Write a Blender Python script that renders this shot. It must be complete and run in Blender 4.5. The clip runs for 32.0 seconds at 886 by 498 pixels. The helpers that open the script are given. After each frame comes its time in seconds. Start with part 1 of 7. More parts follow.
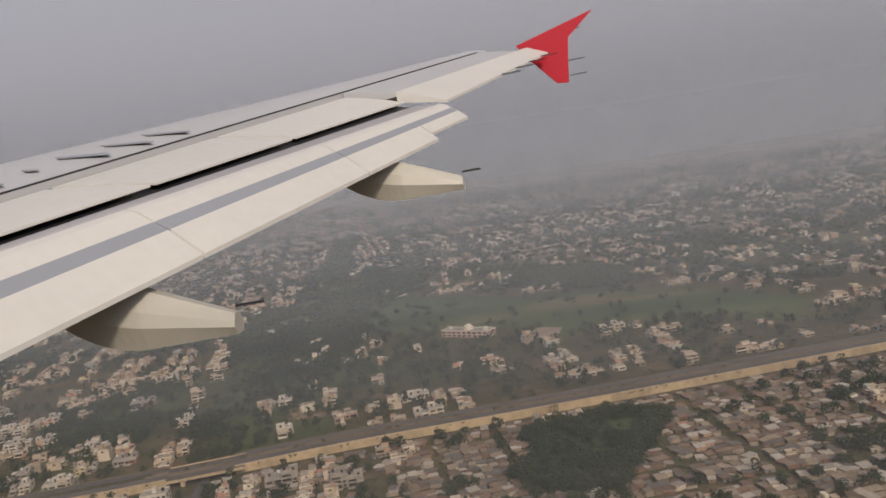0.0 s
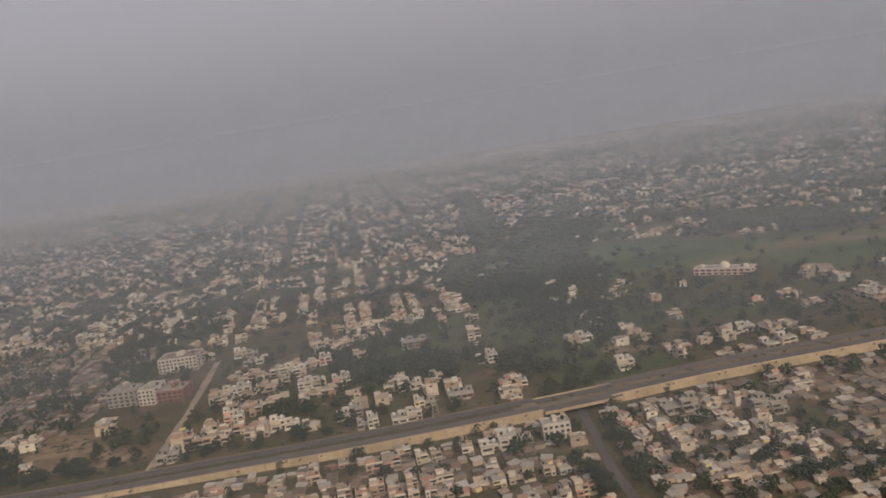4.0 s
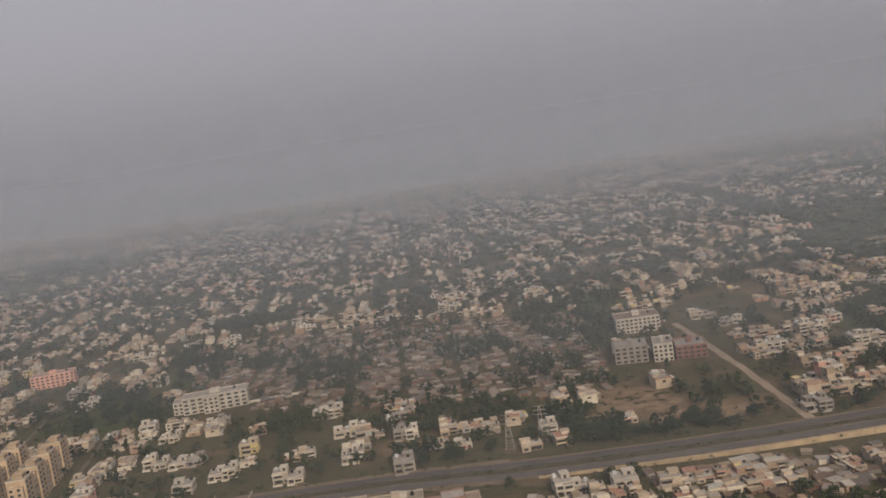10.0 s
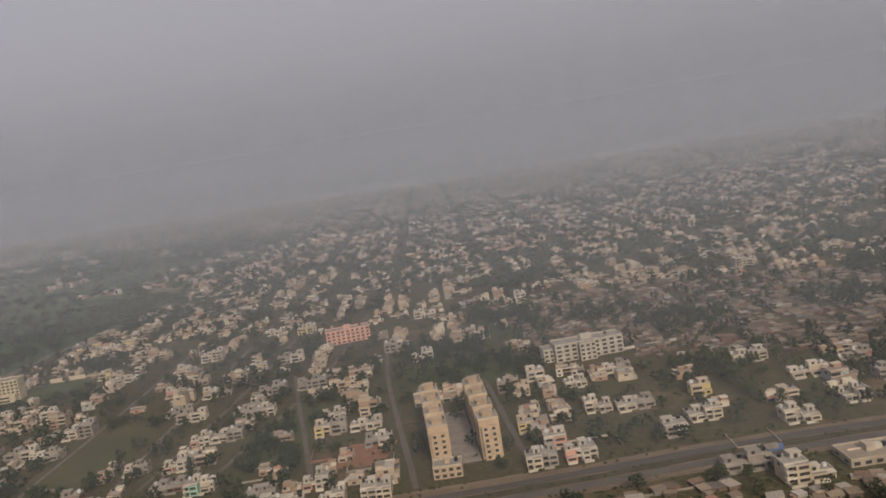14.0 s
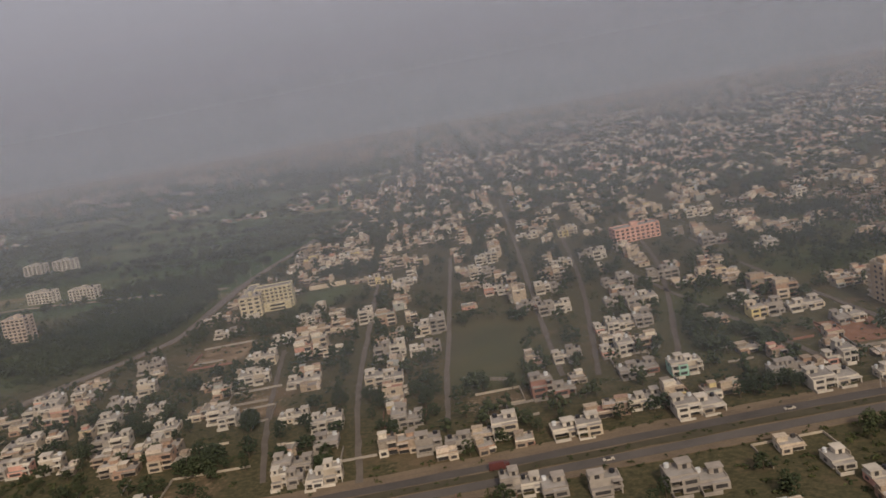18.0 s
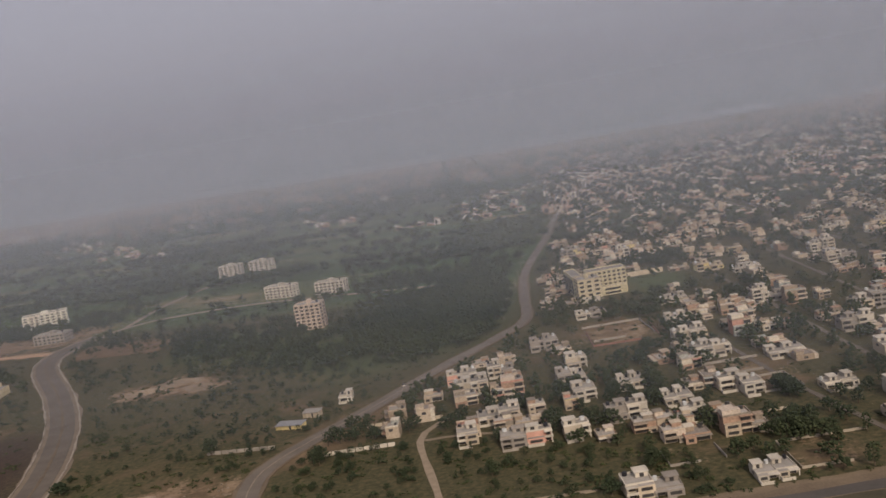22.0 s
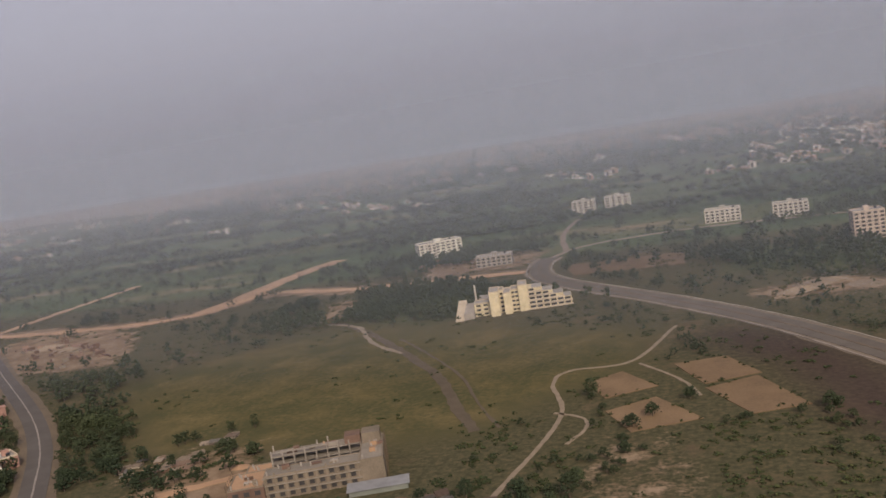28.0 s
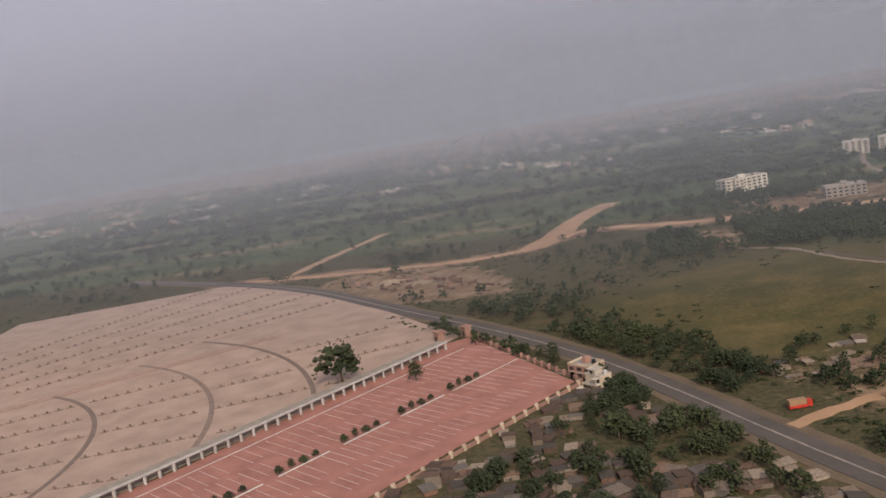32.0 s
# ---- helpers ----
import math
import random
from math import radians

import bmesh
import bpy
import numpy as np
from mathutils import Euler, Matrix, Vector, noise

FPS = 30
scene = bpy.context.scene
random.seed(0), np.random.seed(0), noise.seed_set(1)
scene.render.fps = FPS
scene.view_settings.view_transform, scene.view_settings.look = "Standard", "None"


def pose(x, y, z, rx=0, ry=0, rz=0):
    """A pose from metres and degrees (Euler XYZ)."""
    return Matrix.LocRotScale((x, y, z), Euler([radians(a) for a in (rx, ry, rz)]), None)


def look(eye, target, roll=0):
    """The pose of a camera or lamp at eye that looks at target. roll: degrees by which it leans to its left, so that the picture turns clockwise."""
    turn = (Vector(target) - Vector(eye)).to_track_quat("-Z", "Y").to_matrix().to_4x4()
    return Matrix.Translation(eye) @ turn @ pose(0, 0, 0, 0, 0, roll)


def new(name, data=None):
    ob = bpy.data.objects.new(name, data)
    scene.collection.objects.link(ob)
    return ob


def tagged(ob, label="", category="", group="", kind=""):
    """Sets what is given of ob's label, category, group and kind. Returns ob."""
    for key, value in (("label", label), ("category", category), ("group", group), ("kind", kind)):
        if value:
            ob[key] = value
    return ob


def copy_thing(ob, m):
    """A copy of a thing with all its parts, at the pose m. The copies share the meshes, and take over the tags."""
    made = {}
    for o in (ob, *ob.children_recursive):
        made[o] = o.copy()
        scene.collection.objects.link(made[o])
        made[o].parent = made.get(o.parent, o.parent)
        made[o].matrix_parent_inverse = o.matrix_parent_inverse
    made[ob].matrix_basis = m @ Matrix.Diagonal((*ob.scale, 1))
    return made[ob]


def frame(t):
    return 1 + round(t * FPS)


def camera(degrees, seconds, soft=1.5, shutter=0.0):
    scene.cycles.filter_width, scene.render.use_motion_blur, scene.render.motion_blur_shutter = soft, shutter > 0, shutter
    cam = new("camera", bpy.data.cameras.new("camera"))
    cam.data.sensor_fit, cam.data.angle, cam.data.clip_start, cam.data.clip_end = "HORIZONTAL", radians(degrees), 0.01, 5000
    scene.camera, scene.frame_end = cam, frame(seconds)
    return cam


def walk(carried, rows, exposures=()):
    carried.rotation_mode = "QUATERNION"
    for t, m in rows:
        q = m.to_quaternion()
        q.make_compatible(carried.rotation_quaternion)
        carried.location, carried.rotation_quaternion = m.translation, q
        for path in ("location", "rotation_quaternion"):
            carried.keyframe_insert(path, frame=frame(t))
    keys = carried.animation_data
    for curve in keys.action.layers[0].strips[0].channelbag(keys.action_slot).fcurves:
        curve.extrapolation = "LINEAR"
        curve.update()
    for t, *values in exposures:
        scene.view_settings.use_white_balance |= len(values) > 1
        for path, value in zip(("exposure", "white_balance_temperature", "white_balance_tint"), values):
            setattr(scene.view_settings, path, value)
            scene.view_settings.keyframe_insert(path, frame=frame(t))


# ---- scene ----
cam = camera(51.7, 32.0, soft=1.65)
# seconds, eye in metres, yaw, pitch, roll in degrees
PATH = [
    (0, 0.44, 1.78, 100.84, 7.83, -6.79, -8.32),
    (0.5, -14.74, 2.17, 100.66, 7.73, -7.86, -8.48),
    (1, -29.98, 2.58, 100.45, 8.25, -8.91, -8.82),
    (1.5, -45.26, 3.01, 100.20, 8.58, -8.96, -8.90),
    (2, -60.60, 3.45, 99.91, 8.59, -8.27, -8.70),
    (2.5, -75.99, 3.90, 99.59, 8.52, -7.73, -8.50),
    (4.5, -138.06, 5.67, 98.01, 8.94, -8.57, -9.10),
    (5, -153.70, 6.09, 97.55, 9.56, -8.02, -9.42),
    (5.5, -169.40, 6.49, 97.06, 9.59, -7.11, -9.14),
    (6, -185.13, 6.88, 96.56, 9.42, -6.85, -8.71),
    (6.5, -200.92, 7.24, 96.03, 9.30, -7.06, -8.43),
    (7, -216.76, 7.58, 95.49, 9.58, -7.10, -8.37),
    (7.5, -232.64, 7.88, 94.93, 9.07, -7.50, -8.09),
    (8, -248.57, 8.16, 94.36, 9.07, -8.68, -8.16),
    (8.5, -264.55, 8.40, 93.77, 9.43, -9.14, -8.39),
    (9, -280.57, 8.60, 93.17, 9.95, -8.39, -8.42),
    (9.5, -296.64, 8.75, 92.56, 10.25, -7.48, -8.40),
    (10, -312.76, 8.87, 91.94, 11.21, -6.84, -8.64),
    (10.5, -328.92, 8.94, 91.31, 11.65, -6.24, -8.70),
    (11, -345.13, 8.96, 90.67, 12.14, -5.94, -8.99),
    (11.5, -361.39, 8.93, 90.03, 12.52, -6.24, -8.98),
    (12, -377.69, 8.84, 89.38, 13.21, -6.65, -9.08),
    (12.5, -394.04, 8.70, 88.73, 13.38, -6.51, -8.99),
    (13, -410.44, 8.50, 88.08, 13.48, -6.43, -9.04),
    (13.5, -426.88, 8.25, 87.42, 13.89, -6.58, -9.20),
    (15.5, -493.12, 6.59, 84.80, 14.36, -8.37, -9.41),
    (16, -509.80, 6.01, 84.14, 14.32, -9.47, -9.45),
    (16.5, -526.53, 5.37, 83.50, 14.14, -10.34, -9.37),
    (17, -543.31, 4.65, 82.85, 14.22, -11.05, -9.59),
    (17.5, -560.13, 3.86, 82.21, 14.50, -10.73, -9.95),
    (18, -577.01, 3.00, 81.57, 14.75, -10.12, -10.22),
    (18.5, -593.93, 2.07, 80.94, 14.90, -9.40, -10.15),
    (19, -610.91, 1.07, 80.32, 15.15, -8.45, -10.00),
    (19.5, -627.93, -0.01, 79.70, 15.23, -7.99, -9.79),
    (20, -645.01, -1.16, 79.09, 15.01, -7.96, -9.55),
    (20.5, -662.14, -2.39, 78.48, 15.20, -8.33, -9.55),
    (21, -679.32, -3.69, 77.89, 15.31, -8.28, -9.49),
    (21.5, -696.55, -5.07, 77.30, 15.25, -7.80, -9.52),
    (22, -713.84, -6.53, 76.72, 15.22, -7.61, -9.55),
    (22.5, -731.19, -8.06, 76.15, 15.29, -7.78, -9.74),
    (23, -748.58, -9.66, 75.58, 15.40, -7.94, -9.90),
    (23.5, -766.04, -11.34, 75.03, 15.80, -8.08, -9.95),
    (24, -783.55, -13.10, 74.48, 15.81, -8.44, -9.80),
    (24.5, -801.12, -14.93, 73.94, 16.50, -8.62, -9.76),
    (25, -818.75, -16.83, 73.41, 16.60, -9.06, -9.71),
    (25.5, -836.44, -18.81, 72.89, 17.21, -9.46, -10.18),
    (27.5, -907.81, -27.44, 70.90, 17.49, -7.79, -9.23),
    (28, -925.81, -29.78, 70.42, 17.73, -7.75, -9.38),
    (28.5, -943.88, -32.17, 69.94, 17.75, -7.87, -9.43),
    (29, -962.01, -34.64, 69.48, 17.85, -7.65, -9.32),
    (29.5, -980.21, -37.17, 69.02, 17.47, -7.45, -9.21),
    (30, -998.49, -39.77, 68.57, 18.99, -7.28, -9.57),
    (30.5, -1016.83, -42.42, 68.12, 19.96, -6.58, -10.22),
    (31, -1035.25, -45.14, 67.68, 19.55, -7.06, -10.12),
    (31.5, -1053.74, -47.91, 67.24, 19.55, -7.56, -10.08),
    (32, -1072.30, -50.74, 66.81, 19.35, -8.42, -9.94),
]


def aimed(x, y, z, yaw, pitch, roll):
    way = Vector((-math.sin(radians(yaw)) * math.cos(radians(pitch)), math.cos(radians(yaw)) * math.cos(radians(pitch)), math.sin(radians(pitch))))
    return look((x, y, z), Vector((x, y, z)) + way, roll)


walk(cam, [(t, aimed(*row)) for t, *row in PATH], exposures=[(0, .45, 6500, 10), (13, .44, 6500, 10), (16, .44, 6450, 11), (18, .31, 6400, 12), (20, .26, 6350, 12), (22, .40, 6250, 13), (25, .54, 6200, 14), (28, .60, 6200, 14), (32, .62, 6200, 14)])

# ---- sky, sun ----
SUN_TURN, SUN_HEIGHT = 152.0, 34.0  # compass turn from +y towards +x, height over the horizon
world = bpy.data.worlds.new("hazy_sky")
scene.world = world
world.use_nodes = True
wn, wl = world.node_tree.nodes, world.node_tree.links
wn.clear()
sky = wn.new("ShaderNodeTexSky")
sky.sky_type, sky.sun_disc = "NISHITA", False
sky.sun_elevation, sky.sun_rotation = radians(SUN_HEIGHT), radians(SUN_TURN)
sky.air_density, sky.dust_density, sky.ozone_density = 1.6, 7.0, 1.5
grey = wn.new("ShaderNodeHueSaturation")
grey.inputs["Saturation"].default_value = 0.3
veil = wn.new("ShaderNodeMix")
veil.data_type = "RGBA"
veil.inputs["Factor"].default_value = 0.72
veil.inputs["B"].default_value = (3.09, 2.92, 3.33, 1)
back = wn.new("ShaderNodeBackground")
back.inputs["Strength"].default_value = 0.1
wout = wn.new("ShaderNodeOutputWorld")
wl.new(sky.outputs["Color"], grey.inputs["Color"])
wl.new(grey.outputs["Color"], veil.inputs["A"])
wl.new(veil.outputs["Result"], back.inputs["Color"])
wl.new(back.outputs["Background"], wout.inputs["Surface"])

sun = new("sun", bpy.data.lights.new("sun", "SUN"))
sun.data.energy, sun.data.angle, sun.data.color = 2.0, radians(6), (1.0, 0.84, 0.64)
st, sh = radians(SUN_TURN), radians(SUN_HEIGHT)
sun.matrix_world = look((0, 0, 300), Vector((0, 0, 300)) - Vector((math.sin(st) * math.cos(sh), math.cos(st) * math.cos(sh), math.sin(sh))))

# ---- materials ----


def nodes_of(name, rough=0.85, metal=0.0, spec=0.25):
    mat = bpy.data.materials.new(name)
    mat.use_nodes = True
    n, l = mat.node_tree.nodes, mat.node_tree.links
    b = n["Principled BSDF"]
    b.inputs["Roughness"].default_value, b.inputs["Metallic"].default_value = rough, metal
    b.inputs["Specular IOR Level"].default_value = spec
    return mat, n, l, b


def noise_node(n, l, scale, detail=4, rough=0.55, local=False):
    co = n.new("ShaderNodeTexCoord" if local else "ShaderNodeNewGeometry")
    t = n.new("ShaderNodeTexNoise")
    t.inputs["Scale"].default_value, t.inputs["Detail"].default_value, t.inputs["Roughness"].default_value = scale, detail, rough
    l.new(co.outputs["Object" if local else "Position"], t.inputs["Vector"])
    return t.outputs["Fac"]


def ramp(n, l, fac, stops, stepped=False):
    r = n.new("ShaderNodeValToRGB")
    if stepped:
        r.color_ramp.interpolation = "CONSTANT"
    e = r.color_ramp.elements
    for k, (p, c) in enumerate(stops):
        s = e[k] if k < 2 else e.new(p)
        s.position, s.color = p, (*c, 1)
    l.new(fac, r.inputs["Fac"])
    return r.outputs["Color"]


def mixed(n, l, fac, a, b, how="MIX"):
    m = n.new("ShaderNodeMix")
    m.data_type, m.blend_type = "RGBA", how
    for key, v in (("Factor", fac), ("A", a), ("B", b)):
        if isinstance(v, (int, float)):
            m.inputs[key].default_value = v
        elif isinstance(v, tuple):
            m.inputs[key].default_value = (*v, 1)
        else:
            l.new(v, m.inputs[key])
    return m.outputs["Result"]


def bumped(n, l, b, height, strength, distance):
    k = n.new("ShaderNodeBump")
    k.inputs["Strength"].default_value, k.inputs["Distance"].default_value = strength, distance
    l.new(height, k.inputs["Height"])
    l.new(k.outputs["Normal"], b.inputs["Normal"])


def plain(name, colour, dark=0.72, scale=1.2, rough=0.85, metal=0.0, spec=0.25, vary=0.25, relief=0.25):
    """A weathered, slightly uneven surface; each object a touch lighter or darker."""
    mat, n, l, b = nodes_of(name, rough, metal, spec)
    fine, broad = noise_node(n, l, scale * 6, 5), noise_node(n, l, scale * 0.35, 3)
    worn = tuple(c * dark for c in colour)
    c = mixed(n, l, ramp(n, l, fine, [(0.35, (0, 0, 0)), (0.7, (1, 1, 1))]), worn, colour)
    c = mixed(n, l, 0.6, c, ramp(n, l, broad, [(0.3, tuple(v * (1 - vary * 1.6) for v in colour)), (0.65, colour)]))
    info = n.new("ShaderNodeObjectInfo")
    c = mixed(n, l, 1.0, c, ramp(n, l, info.outputs["Random"], [(0, (1 - vary,) * 3), (1, (1, 1, 1))]), "MULTIPLY")
    l.new(c, b.inputs["Base Color"])
    bumped(n, l, b, fine, relief, 0.05)
    return mat


def island(name, stops, rough=0.85, spec=0.2, grain=2.0):
    """Each loose piece of a joined mesh takes its own colour."""
    mat, n, l, b = nodes_of(name, rough, 0, spec)
    geo = n.new("ShaderNodeNewGeometry")
    c = ramp(n, l, geo.outputs["Random Per Island"], stops, True)
    f = noise_node(n, l, grain, 4)
    c = mixed(n, l, 1.0, c, ramp(n, l, f, [(0.3, (0.62, 0.62, 0.62)), (0.65, (1, 1, 1))]), "MULTIPLY")
    l.new(c, b.inputs["Base Color"])
    return mat


WHITE = plain("white_paint", (0.66, 0.585, 0.475), dark=0.55, scale=0.8)
CREAM = plain("cream_paint", (0.62, 0.51, 0.37), dark=0.62, scale=0.8)
GREY = plain("bare_concrete", (0.37, 0.32, 0.265), dark=0.6)
YELLOW = plain("yellow_paint", (0.74, 0.58, 0.26))
PINK = plain("pink_paint", (0.72, 0.40, 0.30))
BRICK = plain("red_brick_wall", (0.30, 0.155, 0.115))
GREEN = plain("green_paint", (0.34, 0.55, 0.42))
WEATHERED = plain("weathered_beige_paint", (0.50, 0.42, 0.32), dark=0.6, scale=0.8)
WALLS = [WHITE, CREAM, GREY, YELLOW, PINK, BRICK, GREEN, WEATHERED]
WALL_WORDS = ["white-painted", "cream-painted", "bare grey concrete", "yellow-painted", "pink-painted", "red brick", "pale green-painted", "weathered beige-painted"]
ROOF = plain("roof_screed", (0.40, 0.36, 0.31), dark=0.6)
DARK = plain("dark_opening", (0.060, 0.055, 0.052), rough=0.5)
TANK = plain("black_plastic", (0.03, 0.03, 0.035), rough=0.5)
TANK_W = plain("white_plastic", (0.7, 0.7, 0.68), rough=0.5)
ASPHALT = plain("asphalt", (0.185, 0.152, 0.120), dark=0.7, scale=0.4)
SAND = plain("tan_wall", (0.52, 0.39, 0.24), dark=0.55)
DIRT = plain("bare_dirt", (0.31, 0.235, 0.165), dark=0.7, scale=0.3)
ORANGE_DIRT = plain("orange_dirt", (0.46, 0.285, 0.165), dark=0.75, scale=0.2)
STREET = plain("street_dust", (0.165, 0.135, 0.105), dark=0.6, scale=0.5)
LINE = plain("road_paint", (0.7, 0.69, 0.64))
TIN = plain("weathered_tin", (0.36, 0.35, 0.34), rough=0.55, metal=0.3)
TRUNK = plain("bark", (0.12, 0.09, 0.06))
RED_PAVE = plain("red_paving", (0.40, 0.185, 0.145), dark=0.7, scale=0.5)
BEIGE = plain("beige_paving", (0.43, 0.315, 0.245), dark=0.75, scale=0.3)
PINK_STONE = plain("pink_stone", (0.40, 0.235, 0.18))
HOUSE_MIX = island("house_walls", [(0, (0.45, 0.36, 0.26)), (0.17, (0.34, 0.26, 0.185)), (0.34, (0.27, 0.225, 0.175)), (0.48, (0.64, 0.56, 0.44)), (0.60, (0.52, 0.425, 0.315)), (0.72, (0.37, 0.245, 0.17)), (0.84, (0.56, 0.46, 0.36)), (0.93, (0.38, 0.375, 0.33)), (0.965, (0.50, 0.27, 0.20)), (0.985, (0.60, 0.48, 0.24))])
SHACK_MIX = island("shack_walls", [(0, (0.19, 0.135, 0.095)), (0.25, (0.27, 0.22, 0.17)), (0.45, (0.12, 0.092, 0.07)), (0.6, (0.35, 0.29, 0.225)), (0.75, (0.21, 0.12, 0.085)), (0.9, (0.20, 0.18, 0.16))])
BRICK_MIX = island("brick_shack_walls", [(0, (0.10, 0.068, 0.05)), (0.3, (0.15, 0.095, 0.068)), (0.5, (0.085, 0.072, 0.06)), (0.75, (0.19, 0.15, 0.115)), (0.9, (0.12, 0.10, 0.085))])
SHEET_MIX = island("sheet_roofs", [(0, (0.23, 0.175, 0.125)), (0.2, (0.31, 0.245, 0.18)), (0.36, (0.155, 0.11, 0.08)), (0.58, (0.22, 0.145, 0.10)), (0.74, (0.40, 0.345, 0.28)), (0.82, (0.15, 0.13, 0.11))])
FAR_MIX = island("old_town_walls", [(0, (0.44, 0.36, 0.28)), (0.2, (0.36, 0.26, 0.19)), (0.42, (0.26, 0.20, 0.16)), (0.6, (0.58, 0.50, 0.41)), (0.7, (0.38, 0.24, 0.18)), (0.85, (0.30, 0.20, 0.15))])
ROOF_MIX = island("mixed_roofs", [(0, (0.36, 0.32, 0.27)), (0.4, (0.46, 0.41, 0.35)), (0.7, (0.28, 0.24, 0.2)), (0.9, (0.40, 0.22, 0.16))])


def leaf_material(name, stops):
    mat, n, l, b = nodes_of(name, 0.75, 0, 0.15)
    geo, info = n.new("ShaderNodeNewGeometry"), n.new("ShaderNodeObjectInfo")
    c = ramp(n, l, geo.outputs["Random Per Island"], stops)
    c = mixed(n, l, 1.0, c, ramp(n, l, noise_node(n, l, 0.02, 2), [(0.35, (0.7, 0.75, 0.7)), (0.65, (1.15, 1.05, 0.9))]), "MULTIPLY")
    c = mixed(n, l, 1.0, c, ramp(n, l, info.outputs["Random"], [(0, (0.75, 0.75, 0.75)), (1, (1.1, 1.1, 1.0))]), "MULTIPLY")
    l.new(c, b.inputs["Base Color"])
    return mat


LEAF = leaf_material("foliage", [(0, (0.030, 0.040, 0.023)), (0.5, (0.041, 0.054, 0.030)), (1, (0.055, 0.068, 0.038))])
SCRUB = leaf_material("scrub_foliage", [(0, (0.028, 0.038, 0.019)), (0.6, (0.046, 0.058, 0.027)), (1, (0.066, 0.074, 0.034))])


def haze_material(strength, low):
    """A translucent sheet standing in for haze: lets most light through and scatters the rest; it fades out at the
    ground, to hide its foot, and high up.
    """
    mat = bpy.data.materials.new("translucent_sheet")
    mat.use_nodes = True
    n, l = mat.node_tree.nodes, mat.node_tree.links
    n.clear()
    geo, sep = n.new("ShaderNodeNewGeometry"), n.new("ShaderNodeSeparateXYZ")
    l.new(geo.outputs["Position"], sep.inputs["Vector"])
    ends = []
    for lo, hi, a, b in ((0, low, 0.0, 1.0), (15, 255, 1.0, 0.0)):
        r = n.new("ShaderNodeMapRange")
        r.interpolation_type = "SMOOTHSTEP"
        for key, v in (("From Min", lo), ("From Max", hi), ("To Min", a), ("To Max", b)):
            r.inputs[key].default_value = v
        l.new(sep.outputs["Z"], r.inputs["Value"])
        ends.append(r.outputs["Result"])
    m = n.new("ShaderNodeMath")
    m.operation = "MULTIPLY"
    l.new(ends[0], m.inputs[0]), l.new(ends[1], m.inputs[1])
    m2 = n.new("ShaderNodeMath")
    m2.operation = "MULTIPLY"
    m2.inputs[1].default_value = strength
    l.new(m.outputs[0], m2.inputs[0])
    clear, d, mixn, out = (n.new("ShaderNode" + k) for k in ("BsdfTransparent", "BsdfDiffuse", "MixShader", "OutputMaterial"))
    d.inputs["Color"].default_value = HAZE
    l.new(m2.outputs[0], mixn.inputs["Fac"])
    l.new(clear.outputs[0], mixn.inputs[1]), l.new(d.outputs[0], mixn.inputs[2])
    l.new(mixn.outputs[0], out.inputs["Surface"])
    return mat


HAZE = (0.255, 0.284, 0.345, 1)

# ---- building blocks ----


def linked(name, verts, faces, mats, parent=None, label="", slots=None):
    me = bpy.data.meshes.new(name)
    me.from_pydata(verts, [], faces)
    for m in mats if isinstance(mats, (list, tuple)) else [mats]:
        me.materials.append(m)
    if slots is not None:
        me.polygons.foreach_set("material_index", slots)
    me.shade_flat()
    me.update()
    ob = new(name, me)
    if parent:
        ob.parent = parent
    if label:
        tagged(ob, label)
    return ob


BOX_F = [(0, 3, 2, 1), (4, 5, 6, 7), (0, 1, 5, 4), (1, 2, 6, 5), (2, 3, 7, 6), (3, 0, 4, 7)]


def box(x0, y0, z0, x1, y1, z1):
    return [(x0, y0, z0), (x1, y0, z0), (x1, y1, z0), (x0, y1, z0), (x0, y0, z1), (x1, y0, z1), (x1, y1, z1), (x0, y1, z1)]


def solid(*boxes):
    v, f = [], []
    for b in boxes:
        f += [tuple(len(v) + i for i in q) for q in BOX_F]
        v += box(*b)
    return v, f


def part(name, geometry, mat, parent, label=""):
    return linked(name, *geometry, mat, parent, label)


def cylinder(x, y, z0, z1, r0, r1=None, sides=10):
    r1 = r0 if r1 is None else r1
    a = [2 * math.pi * k / sides for k in range(sides)]
    v = [(x + r0 * math.cos(t), y + r0 * math.sin(t), z0) for t in a] + [(x + r1 * math.cos(t), y + r1 * math.sin(t), z1) for t in a]
    f = [(k, (k + 1) % sides, sides + (k + 1) % sides, sides + k) for k in range(sides)]
    return v, f + [tuple(range(sides))[::-1], tuple(range(sides, 2 * sides))]


def smooth_line(pts, step=6.0):
    """Points along a rounded line through the given ones."""
    p = [Vector((*q, 0)) if len(q) == 2 else Vector(q) for q in pts]
    p = [2 * p[0] - p[1], *p, 2 * p[-1] - p[-2]]
    out = []
    for a, b, c, d in zip(p, p[1:], p[2:], p[3:]):
        k = max(2, int((c - b).length / step))
        for t in (j / k for j in range(k)):
            out.append(0.5 * (2 * b + (c - a) * t + (2 * a - 5 * b + 4 * c - d) * t * t + (3 * b - a - 3 * c + d) * t**3))
    return out + [p[-2]]


